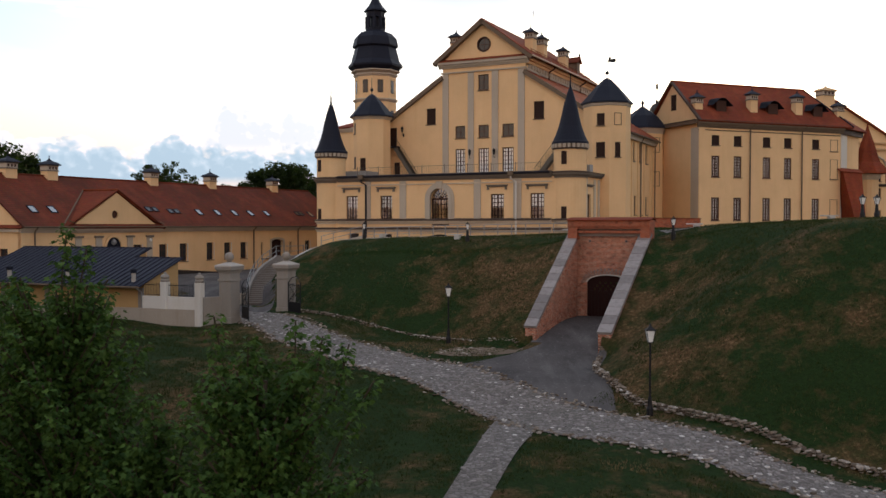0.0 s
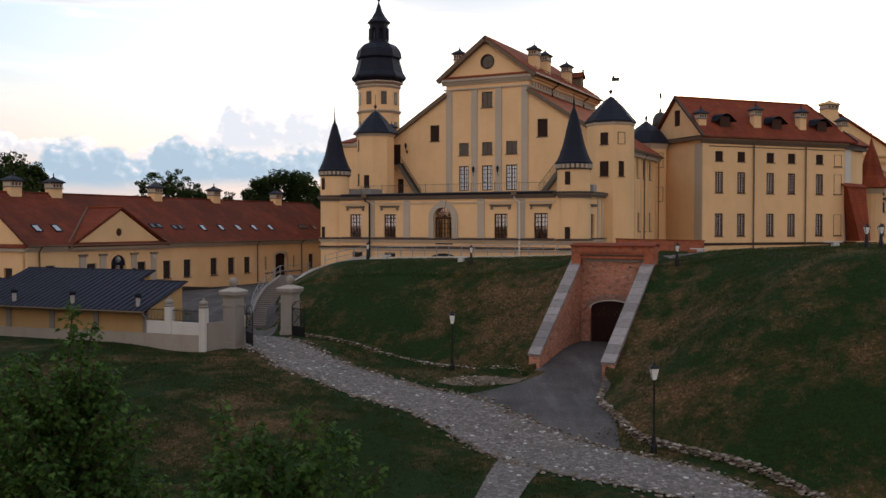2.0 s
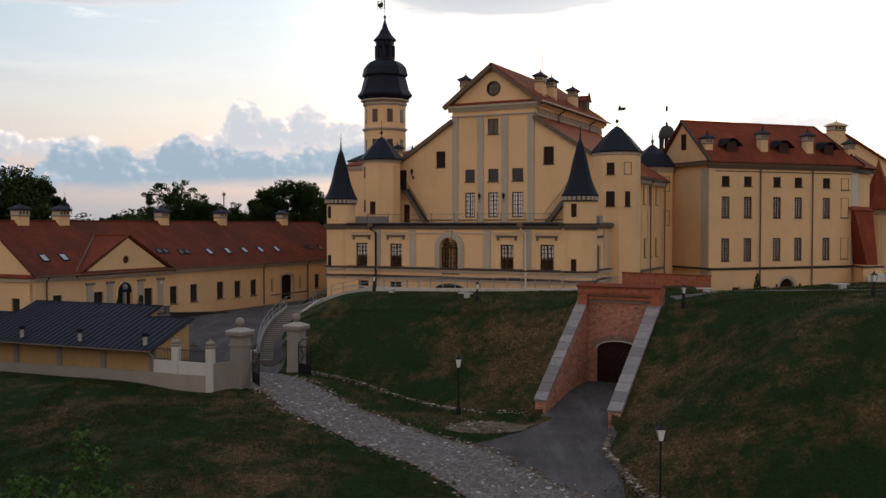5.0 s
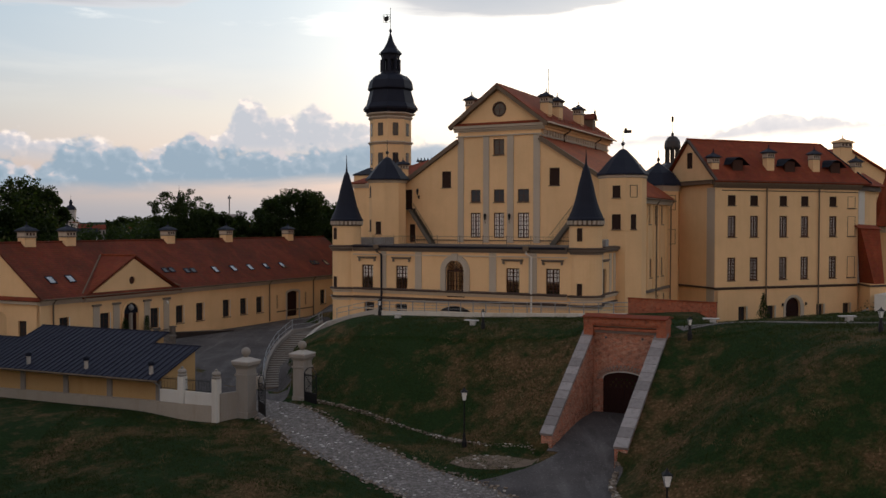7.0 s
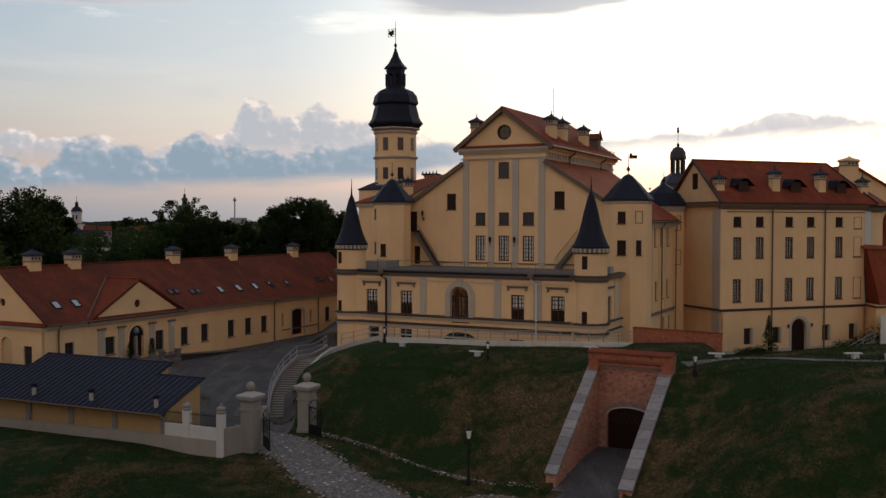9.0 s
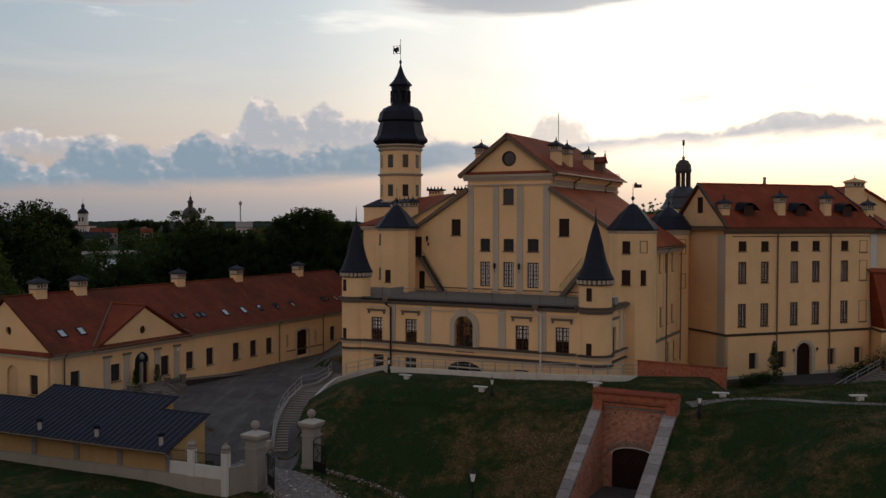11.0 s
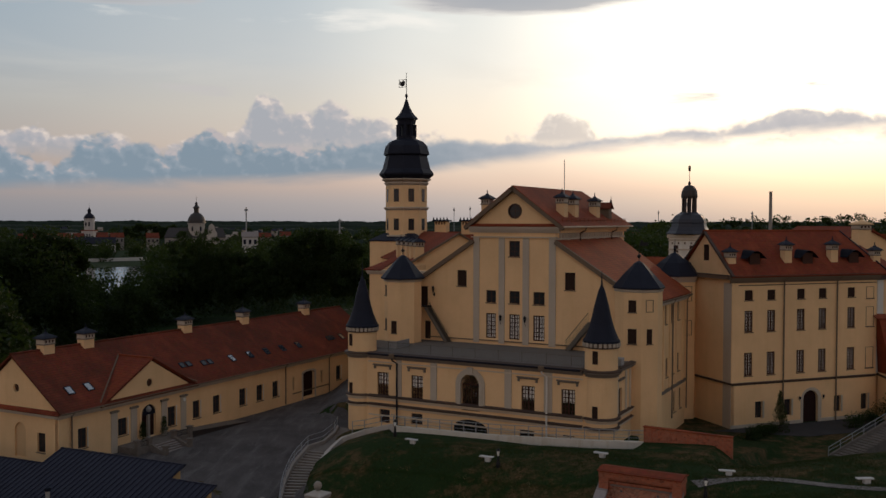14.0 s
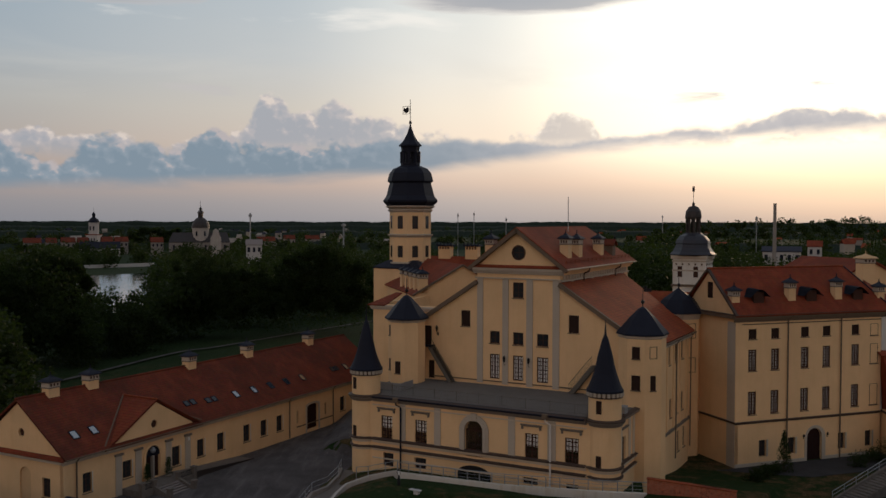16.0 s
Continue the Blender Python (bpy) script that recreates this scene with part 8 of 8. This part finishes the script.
SA, SB = Vector((2.0, -15.3, -5.95)), Vector((11.0, -14.2, -3.3))
sd = (SB - SA)
sn = Vector((-sd.y, sd.x, 0)).normalized()
for i in range(17):
    a, b_ = SA.lerp(SB, i / 17), SA.lerp(SB, (i + 1.15) / 17)
    part("step", prism(B(), [(a - sn * 1.1)[:2], (b_ - sn * 1.1)[:2], (b_ + sn * 1.1)[:2], (a + sn * 1.1)[:2]], a.z - 3.0, a.z + 0.17), M_STEP, side_stair)
for s_ in (1.2,):
    p0, p1 = SA + sn * s_, SB + sn * s_
    part("cheek_wall", swept([p0 + Vector((0, 0, 0.3)), p1 + Vector((0, 0, 0.45))], 0.12, 3.0), M_STEP, side_stair)
    part("handrail", tube(tube(B(), [p0 + Vector((0, 0, 1.15)), p1 + Vector((0, 0, 1.3))], 0.04), [p0 + Vector((0, 0, 0.75)), p1 + Vector((0, 0, 0.9))], 0.03), M_RAIL, side_stair)
    for i in range(6):
        q = p0.lerp(p1, i / 5)
        part("rail_post", box(B(), q.x - 0.03, q.x + 0.03, q.y - 0.03, q.y + 0.03, q.z, q.z + 1.2), M_RAIL, side_stair)


# clipped shrubs by the long house's door
for x in (10.4, 13.6):
    p = LM @ Vector((x, -0.9, -5.1))
    rg = random.Random(int(x * 10))
    t = thing("clipped_yew", pose(p.x, p.y, p.z), "dark clipped yew beside the house door", "bush", "door yews")
    vs_, fs_ = [], []
    for k in range(8):
        leaf_cloud(vs_, fs_, Vector((0, 0, 0.35 + 0.24 * k)), 0.55 * (1 - 0.08 * k), 110, 0.07, rg)
    part("crown", cloud_mesh("crown", vs_, fs_, M_YEW), None, t)
    part("tub", lathe(B(), [(0.28, -0.25), (0.36, 0.2)], 10), M_PIER, t)


# ---- near maples ----
LEAF = [(0, 0), (0.16, 0.10), (0.48, 0.06), (0.36, 0.30), (0.46, 0.56), (0.2, 0.55), (0, 0.95), (-0.2, 0.55), (-0.46, 0.56), (-0.36, 0.30), (-0.48, 0.06), (-0.16, 0.10)]


def maple_leaf(vs_, fs_, p, d, up, s_):
    """A lobed leaf on its stalk's tip, bent along the midrib."""
    d = d.normalized()
    r = d.cross(up)
    if r.length < 0.05:
        r = d.cross(Vector((1, 0.3, 0)))
    r.normalize()
    nrm = r.cross(d)
    o = len(vs_)
    for a, b_ in LEAF:
        vs_.append(p + r * (a * s_) + d * (b_ * s_) + nrm * (abs(a) * 0.22 * s_ - b_ * b_ * 0.18 * s_))
    fs_ += [(o, o + 1, o + 2, o + 3, o + 4, o + 5, o + 6), (o, o + 6, o + 7, o + 8, o + 9, o + 10, o + 11)]


def maple(x, y, z, top, rad, seed, shoots, label, leaders=()):
    rg = random.Random(seed)
    t = thing("maple_tree", pose(x, y, z), label, "tree", "maples by the path")
    h = top - z
    tr = B()
    trunk = [Vector((0, 0, -0.5)), Vector((0.12, 0.05, h * 0.3)), Vector((0.0, 0.15, h * 0.6)), Vector((0.1, 0.1, h * 0.93))]
    tube(tr, trunk[:2], 0.17, 8)
    tube(tr, trunk[1:3], 0.11, 8)
    tube(tr, trunk[2:], 0.05, 6)
    vs_, fs_ = [], []

    def shoot(a, b_, n):
        mid = a.lerp(b_, 0.5) + Vector((rg.uniform(-0.15, 0.15), rg.uniform(-0.15, 0.15), rg.uniform(-0.25, 0.05)))
        tube(tr, [a, mid, b_], 0.022, 4)
        for k in range(n):
            f = rg.uniform(0.25, 1.0) ** 0.7
            c = (a.lerp(mid, f * 2) if f < 0.5 else mid.lerp(b_, f * 2 - 1))
            q = Vector((rg.gauss(0, 1), rg.gauss(0, 1), rg.gauss(0.1, 0.7))).normalized()
            spread = rg.uniform(0.05, 0.42) * (1.15 - 0.6 * f)
            maple_leaf(vs_, fs_, c + q * spread, Vector((q.x, q.y, q.z * 0.5 - 0.45)), Vector((rg.gauss(0, 0.35), rg.gauss(0, 0.35), 1)), rg.uniform(0.11, 0.20))

    for i in range(shoots):
        f = rg.uniform(0.18, 0.97)
        a = rg.uniform(0, 6.283)
        wide = rad * (1.05 - max(0.0, f - 0.4) / 0.6 * 0.68) * rg.uniform(0.35, 1.08)
        root = Vector((0.05, 0.08, h * max(0.12, f - 0.16)))
        tip = Vector((wide * math.cos(a), wide * math.sin(a), min(h * f + rg.uniform(-0.1, 0.45), h)))
        shoot(root, tip, 72)
    for lx, ly, lt in leaders:
        shoot(Vector((lx * 0.6, ly * 0.6, lt - z - 1.9)), Vector((lx, ly, lt - z)), 120)
    part("trunk", tr, M_BARK, t)
    tagged(part("crown", cloud_mesh("crown", vs_, fs_, M_LEAF), None, t), kind="stuff")
    return t


maple(-4.0, 20.0, -11.6, -2.8, 3.1, 11, 310, "leafy green maple with several leading shoots", ((-1.0, 0, -2.0), (0.75, 0.2, -2.1), (1.95, 0.0, -2.6), (2.5, 0.0, -3.4), (-0.3, 0.3, -2.5), (1.4, -0.2, -2.4)))
maple(-9.6, 22.6, -11.4, -1.2, 3.3, 12, 320, "tall leafy green maple with a pointed leading shoot", ((0.35, 0, -0.1), (0.75, 0.2, -0.6), (-0.9, 0.2, -1.3), (1.5, 0, -2.2), (2.1, 0.1, -3.0)))
maple(-7.0, 21.0, -11.5, -4.6, 2.4, 13, 170, "low leafy maple between two taller ones", ((0.3, 0, -4.0), (-0.8, 0.1, -4.2), (1.2, 0.1, -4.4)))
maple(-13.4, 25.5, -11.2, -2.4, 3.2, 14, 220, "dense dark green maple at the wood's edge", ((-0.5, 0, -1.6), (1.2, 0, -1.9)))


# ---- distance: woods, lake, town ----
def woods(name, spots, seed, size, per, label, clumps=8, swell=(0.36, 0.6)):
    rg = random.Random(seed)
    pts, tri = [], []
    gx = np.random.RandomState(seed)
    for x, y, z, h, r in spots:
        for k in range(clumps + 1):
            if k < clumps:
                a, q = rg.uniform(0, 6.283), rg.uniform(0, 0.8)
                zz = rg.uniform(0.30, 0.88)
                q *= 1.15 - zz * 0.6
                c = np.array((x + r * q * math.cos(a), y + r * q * math.sin(a), z + h * zz))
                rr_, sq, m = r * rg.uniform(*swell), 0.85, per
            else:
                c, rr_, sq, m = np.array((x, y, z + h * 0.3)), r * 0.75, 1.4, per
            d = gx.normal(size=(m, 3))
            d /= np.linalg.norm(d, axis=1)[:, None]
            p = c + d * (rr_ * gx.uniform(0.5, 1.05, size=(m, 1))) * np.array((1, 1, sq))
            a1 = gx.normal(size=(m, 3)) * np.array((1, 1, 0.7))
            a1 /= np.linalg.norm(a1, axis=1)[:, None]
            b1 = np.cross(a1, gx.normal(size=(m, 3)))
            b1 /= np.linalg.norm(b1, axis=1)[:, None]
            s_ = size * gx.uniform(0.6, 1.3, size=(m, 1))
            pts.append(np.concatenate((p - a1 * s_, p + b1 * s_ * 0.6, p + a1 * s_, p - b1 * s_ * 0.6), axis=1).reshape(-1, 3))
    v = np.concatenate(pts)
    me = bpy.data.meshes.new(name)
    n = len(v) // 4
    me.from_pydata(v.tolist(), [], np.arange(n * 4).reshape(n, 4).tolist())
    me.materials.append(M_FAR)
    return tagged(new(name, me), label, "woods", kind="stuff")


def ang_spot(b_, dist):
    """A plan spot by bearing (degrees to the right) and distance."""
    return math.sin(radians(b_)) * dist, math.cos(radians(b_)) * dist


def lawn(x, y, edge):
    """The open lawn with a footpath behind the long house."""
    return (LI @ Vector((x, y, 0))).y < edge


walk_l = smooth_line([(-93, 140), (-86, 172), (-79.5, 195), (-72, 219), (-63, 232.5), (-37, 288.5), (-20, 320)])
walk_r = smooth_line([(-92, 139.5), (-85, 171.5), (-78.5, 194.5), (-71, 218.2), (-62, 231.7), (-36, 287.7), (-19, 319.5)])
solid("park_path", ribbon(walk_l, walk_r, 3, 0.4), M_DRIVE, "grey footpath across the evening lawn", "path", kind="structure")
rn = random.Random(7)
# park wood behind the long house, leaving the lake's gap
spots = []
for i in range(190):
    b_, d_ = rn.uniform(-19.5, -2.0), rn.uniform(205, 430)
    x, y = ang_spot(b_, d_)
    h = rn.uniform(17, 21.5)
    if not lawn(x, y, 92):
        spots.append((x, y, -9, h, h * 0.40))
dome_spots, airy_spots = [], []
for b_, d_, h, r in ((-12.9, 258, 22.0, 4.6), (-12.3, 262, 24.4, 5.0), (-11.6, 256, 26.0, 5.6), (-10.9, 262, 27.4, 6.0), (-10.1, 258, 28.6, 6.2), (-9.4, 262, 28.8, 6.2), (-8.7, 256, 27.6, 6.0), (-8.0, 262, 25.6, 5.6), (-7.2, 258, 24.0, 5.4), (-10.4, 272, 27.0, 6.4), (-8.8, 272, 26.5, 6.4), (-12.0, 272, 23.5, 6.0),
                     (-27.9, 222, 28.0, 7.6), (-26.9, 228, 28.6, 7.6), (-25.8, 224, 28.8, 7.0), (-24.9, 228, 28.2, 6.0), (-28.9, 215, 27.0, 8.2), (-24.1, 224, 26.5, 4.8), (-23.6, 228, 22.5, 4.0), (-25.4, 236, 25.5, 7.0),
                     (-16.9, 264, 22.0, 6.0), (-15.9, 262, 23.6, 6.0), (-15.2, 256, 22.8, 5.4), (-14.3, 262, 21.6, 5.0), (-17.9, 258, 20.5, 5.0)):
    x, y = ang_spot(b_, d_)
    dome_spots.append((x, y, -9, h, r))
for b_, d_, h, r in ((-18.3, 254, 25.6, 4.2), (-17.6, 262, 28.4, 4.6), (-17.0, 250, 26.6, 4.2), (-16.4, 258, 29.0, 4.6), (-15.8, 252, 26.6, 4.4), (-15.2, 258, 24.6, 4.2), (-16.8, 262, 25.0, 4.6), (-13.4, 260, 22.5, 3.4)):
    x, y = ang_spot(b_, d_)
    airy_spots.append((x, y, -9, h, r))
woods("tall_trees", dome_spots, 28, 0.34, 190, "tall dark full-crowned trees behind the long house", 22, (0.26, 0.40))
woods("tall_trees", airy_spots, 27, 0.26, 62, "tall thin-crowned trees behind the long house", 34, (0.17, 0.28))
woods("park_trees", spots, 21, 0.58, 84, "dark evening park trees behind the long house")
spots = []
for i in range(60):
    b_, d_ = rn.uniform(-36, -23.0), rn.uniform(128, 230)
    x, y = ang_spot(b_, d_)
    h = rn.uniform(19, 25) * (1.0 if b_ < -24.0 else 0.62)
    if b_ < -27.5 or not lawn(x, y, 80):
        spots.append((x, y, -9, h, h * 0.36))
for b_, d_, h in ((-21.0, 232, 15.5), (-20.5, 238, 15), (-22.9, 232, 11), (-21.8, 238, 17.0), (-21.2, 242, 16.0), (-22.5, 238, 13.5), (-20.2, 215, 14), (-19.6, 200, 11), (-15.6, 178, 19), (-16.3, 185, 17), (-14.9, 190, 17)):
    x, y = ang_spot(b_, d_)
    if not lawn(x, y, 84):
        spots.append((x, y, -9, h, h * 0.36))
woods("park_trees", spots, 22, 0.36, 200, "tall dark trees beside the lake")
spots = []
for i in range(620):
    b_ = rn.uniform(-36, 36)
    d_ = 430 + 2400 * rn.random() ** 1.8
    if -24.5 < b_ < -19.3 and d_ < 660:
        continue
    x, y = ang_spot(b_, d_)
    h = rn.uniform(8, 15)
    # open ground before the white houses of the town
    if (-24.4 < b_ < -20.4 and d_ < 890) or (-18.6 < b_ < -15.2 and d_ < 820) or (-14.6 < b_ < -12.9 and d_ < 530):
        h *= 0.9
    spots.append((x, y, -10, h, h * 1.1))
for i in range(130):
    b_, d_ = (rn.uniform(3.0, 30.0), rn.uniform(430, 880)) if i < 80 else (rn.uniform(-27.0, -9.0), rn.uniform(690, 930))
    x, y = ang_spot(b_, d_)
    h = rn.uniform(9, 16) * (0.9 if -24.4 < b_ < -20.4 or -18.6 < b_ < -15.2 else 1.0)
    spots.append((x, y, -10, h, h * 0.9))
for b_, d_, h in [(-21.0 + 0.3 * i, 1080, 27.5 + 1.2 * math.sin(i * 2.1)) for i in range(10)] + [(11.0 + 0.42 * i, 1430, 31.0 + 0.45 * i + 2.2 * math.sin(i * 1.9)) for i in range(36)] + [(11.0 + 0.35 * i, 440, 30.5 + 1.4 * math.sin(i * 2.3)) for i in range(9)]:
    spots.append((*ang_spot(b_, d_), -10, h, h * 0.30))
woods("far_trees", [q for q in spots if q[0] ** 2 + q[1] ** 2 < 900 ** 2], 23, 1.05, 64, "dark wooded land beyond the park", 5)
woods("far_trees", [q for q in spots if q[0] ** 2 + q[1] ** 2 >= 900 ** 2], 29, 1.7, 40, "dark wooded land towards the horizon", 5)
spots = []
for i in range(170):
    b_, d_ = rn.uniform(7.5, 36), rn.uniform(225, 440)
    x, y = ang_spot(b_, d_)
    h = rn.uniform(17, 22) + (4 if 9 < b_ < 14 else 0) + (3.5 if 10.8 < b_ < 13.6 else 0)
    spots.append((x, y, -9, h, h * 0.40))
woods("park_trees", spots, 24, 0.60, 84, "dark park trees behind the castle's side wing")
spots = []
for i in range(40):
    b_, d_ = rn.uniform(-25.5, -19.4), rn.uniform(205, 290)
    x, y = ang_spot(b_, d_)
    h = rn.uniform(7, 12) + (3.5 if b_ < -22.6 else 0.0)
    if not lawn(x, y, 86):
        spots.append((x, y, -9, h, h * 0.4))
woods("lakeside_trees", spots, 25, 0.42, 90, "low dark trees on the lake's near bank")
# trees added outside the view, to shade the shed and the grass
spots = []
for i in range(34):
    b_, d_ = rn.uniform(-62, -31.5), rn.uniform(40, 84)
    x, y = ang_spot(b_, d_)
    h = rn.uniform(12, 17)
    spots.append((x, y, -10.5, h, h * 0.36))
woods("park_trees", spots, 26, 0.34, 150, "unseen wood added left of the view for shade")
ridge = B()
for k, (dist, top_z, sway) in enumerate(((1100, -2.0, 9.0), (1900, 4.0, 11.0), (2700, 11.0, 11.0), (4000, 19.0, 9.0))):
    cols = []
    for i in range(901):
        b_ = -39.0 + 78.0 * i / 900
        n0 = noise.fractal(Vector((b_ * 0.35, k * 7.3, 0)), 1.0, 2.0, 3) * sway * 0.6 + noise.fractal(Vector((b_ * 4.5, k * 3.1, 5)), 0.9, 2.0, 4) * sway * 0.22
        cols.append([ridge.verts.new((*ang_spot(b_, dist + dd_), z_)) for dd_, z_ in ((-60, -12), (-25, top_z * 0.5 + n0 * 0.5), (0, top_z + n0), (90, top_z - 6 + n0 * 0.5))])
    for p, q in zip(cols, cols[1:]):
        for a in range(3):
            ridge.faces.new((p[a], q[a], q[a + 1], p[a + 1]))
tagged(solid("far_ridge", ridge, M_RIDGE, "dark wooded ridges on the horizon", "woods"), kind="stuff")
lake = B()
prism(lake, [ang_spot(b_, d_) for b_, d_ in ((-24.6, 300), (-20.0, 330), (-18.9, 420), (-19.2, 600), (-25.5, 570), (-27, 420))], -8.95, -8.72)
solid("lake", lake, M_WATER, "still lake reflecting the evening sky", "lake", kind="structure")


def town_house(b_, dist, wid, dep, z_eave, z_ridge, wall, roof, label, windows_=0, turn=0.0):
    x, y = ang_spot(b_, dist)
    t = thing("town_house", pose(x, y, 0, 0, 0, -b_ + turn), label, "house", "town houses")
    part("wall", box(B(), -wid / 2, wid / 2, 0, dep, -11, z_eave), wall, t)
    part("roof", slab(slab(B(), [(-wid / 2 - 0.4, -0.5, z_eave - 0.1), (wid / 2 + 0.4, -0.5, z_eave - 0.1), (wid / 2 + 0.4, dep / 2, z_ridge), (-wid / 2 - 0.4, dep / 2, z_ridge)], 0.3), [(-wid / 2 - 0.4, dep + 0.5, z_eave - 0.1), (wid / 2 + 0.4, dep + 0.5, z_eave - 0.1), (wid / 2 + 0.4, dep / 2, z_ridge), (-wid / 2 - 0.4, dep / 2, z_ridge)], 0.3), roof, t)
    for i in range(windows_):
        xx = -wid / 2 + wid * (i + 0.5) / windows_
        part("window", box(B(), xx - 0.7, xx + 0.7, -0.1, 0.05, z_eave - 4.2, z_eave - 1.6), M_DARK, t)
    return t


town_house(-22.6, 880, 34, 14, -1.5, 4.5, M_LIME, M_DARK, "long white house with a dark roof beyond the lake", 9)
town_house(-13.75, 520, 8.5, 8, 10.6, 13.4, M_LIME, M_CAP, "white villa with a pale grey roof among the trees", 3)
town_house(18.1, 430, 16, 10, 11.0, 13.0, M_LIME, M_SEAM, "pale hall with a low roof near the tall stack", 5)
town_house(19.9, 520, 7, 8, 11.0, 14.0, M_LIME, M_TILE, "pale small house among the trees", 2)
far_wall = B()
a, c = ang_spot(-23.9, 668), ang_spot(-19.6, 690)
prism(far_wall, [a, c, (c[0], c[1] + 0.6), (a[0], a[1] + 0.6)], -10, -6.6)
solid("lake_wall", far_wall, M_LIME, "long low white wall on the lake's far bank", "wall")
# town tower and domed church
x, y = ang_spot(-22.93, 950)
tt = thing("town_hall_tower", pose(x, y, 0), "white town tower with a dark cap", "tower")
part("wall", box(B(), -5.6, 5.6, -5.6, 5.6, -10, 9.5), M_LIME, tt)
part("cornice", box(B(), -6.1, 6.1, -6.1, 6.1, 9.5, 10.3), M_TILE, tt)
part("belfry", lathe(B(), [(4.7, 10.3), (4.7, 20.6), (5.2, 20.9), (5.2, 21.5)], 8, turn=oc8), M_LIME, tt)
part("cap", lathe(B(), [(5.3, 21.5), (4.9, 23.2), (3.9, 24.8), (2.4, 26.0), (1.9, 26.4)], 12), M_DARK, tt)
part("lantern", lathe(B(), [(1.6, 26.3), (1.6, 28.6), (2.0, 28.8), (1.2, 30.4), (0.5, 31.4), (0.15, 32.0), (0.12, 36.0)], 8), M_DARK, tt)
for k in (-2.6, 0.0, 2.6):
    part("window", box(B(), k - 0.55, k + 0.55, -5.7, -5.5, 3.0, 6.5), M_DARK, tt)
for k in (-1.6, 1.6):
    part("window", box(B(), k - 0.7, k + 0.7, -4.6, -4.2, 14.0, 18.0), M_DARK, tt)
x, y = ang_spot(-16.9, 810)
ch = thing("domed_church", pose(x, y, 0, 0, 0, 17), "white domed church with dark roofs", "church")
part("nave", box(B(), -26, 24, 0, 14, -10, 5.5), M_CHEEK, ch)
part("roof", slab(slab(B(), [(-26.5, -0.6, 5.3), (24.5, -0.6, 5.3), (22, 7, 13.5), (-23, 7, 13.5)], 0.4), [(-26.5, 14.6, 5.3), (24.5, 14.6, 5.3), (22, 7, 13.5), (-23, 7, 13.5)], 0.4), M_COPPER, ch)
part("drum", lathe(B(), [(6.9, 5), (6.9, 16.4), (7.5, 16.8), (7.5, 17.4)], 12, 0, 7), M_KERB, ch)
part("dome", lathe(B(), [(7.6, 17.4), (7.3, 20.0), (6.2, 22.8), (4.4, 25.0), (2.6, 26.3)], 16, 0, 7), M_COPPER, ch)
part("lantern", lathe(B(), [(2.1, 26.2), (2.1, 30.0), (2.9, 30.3), (2.6, 31.2), (1.4, 32.4), (1.0, 33.6), (1.3, 34.2), (0.4, 35.4), (0.15, 36.0), (0.12, 40.5)], 10, 0, 7), M_COPPER, ch)
part("facade", panel(B(), [(8, -10), (17, -10), (17, 9), (15.4, 11.5), (14.6, 15.5), (12.5, 17.0), (10.4, 15.5), (9.6, 11.5), (8, 9)], [], -1.2, 1.0), M_KERB, ch)
for k in (-22, -17, -12, -7, 4, 20):
    part("window", box(B(), k - 0.8, k + 0.8, -0.15, 0.1, -2.5, 3.0), M_DARK, ch)
for k in (-3.4, 3.4):
    part("window", box(B(), k - 0.7, k + 0.7, -0.2 + 0.9, 1.6, 10.5, 14.5), M_DARK, ch)
for b_, d_, wd, ze in ((-26.2, 940, 15, 2.7), (-25.2, 960, 9, 2.2), (-24.3, 930, 12, 3.2), (-23.5, 925, 9, 3.2), (-22.2, 930, 10, 3.7), (-21.4, 945, 12, 3.2), (-19.4, 900, 11, 3.5), (-13.0, 980, 18, 2.5), (-11.6, 1050, 12, 3.0), (-10.2, 1100, 16, 2.0)):
    town_house(b_, d_, wd, 11, ze, ze + 4.5, M_CHEEK, M_TILE_BROWN, "pale town house under a red tile roof", 3, 6.0)
rn = random.Random(77)
for i in range(64):
    left = i % 2
    b_ = rn.uniform(-26, -3) if left else rn.uniform(3, 27)
    d_ = rn.uniform(950, 2300)
    if abs(b_ + 22.9) < 1 or abs(b_ + 16.9) < 1.6:
        d_ += 300
    ze = rn.uniform(-2, 3.5) - d_ * 0.0005
    town_house(b_, d_, rn.uniform(6, 13), 8, ze, ze + rn.uniform(2.5, 5), (M_PIER, M_CHEEK, M_BEIGE)[i % 3], (M_TILE, M_SEAM, M_TILE_BRIGHT, M_PIER)[i % 4], ("pale town house with a red roof", "pale town house with a grey roof", "town house with an orange roof", "town house with a light roof")[i % 4], 0, rn.uniform(-30, 30))
x, y = ang_spot(17.7, 374)
solid("chimney_stack", lathe(B(), [(0.95, -10), (0.55, 30.2), (0.62, 30.3), (0.62, 30.9)], 16), M_PIER, "tall slim grey chimney stack", "chimney stack", pose(x, y, 0))
for b_, d_, zt, r in ((-13.97, 700, 29.5, 0.5), (-8.3, 900, 21.6, 0.8), (-1.2, 700, 30, 0.25), (-0.2, 720, 31, 0.25), (13.0, 640, 33, 0.3), (11.3, 900, 30, 0.3), (16.7, 900, 29, 0.4), (1.8, 800, 27, 0.3)):
    x, y = ang_spot(b_, d_)
    m_ = tube(B(), [(0, 0, -10), (0, 0, zt)], r, 5)
    lathe(m_, [(r, zt - 3), (r * 2.6, zt - 2.8), (r * 2.6, zt - 1.2), (r, zt - 1)], 8)
    solid("radio_mast", m_, M_RAIL, "thin distant radio mast", "mast", pose(x, y, 0), "distant masts")
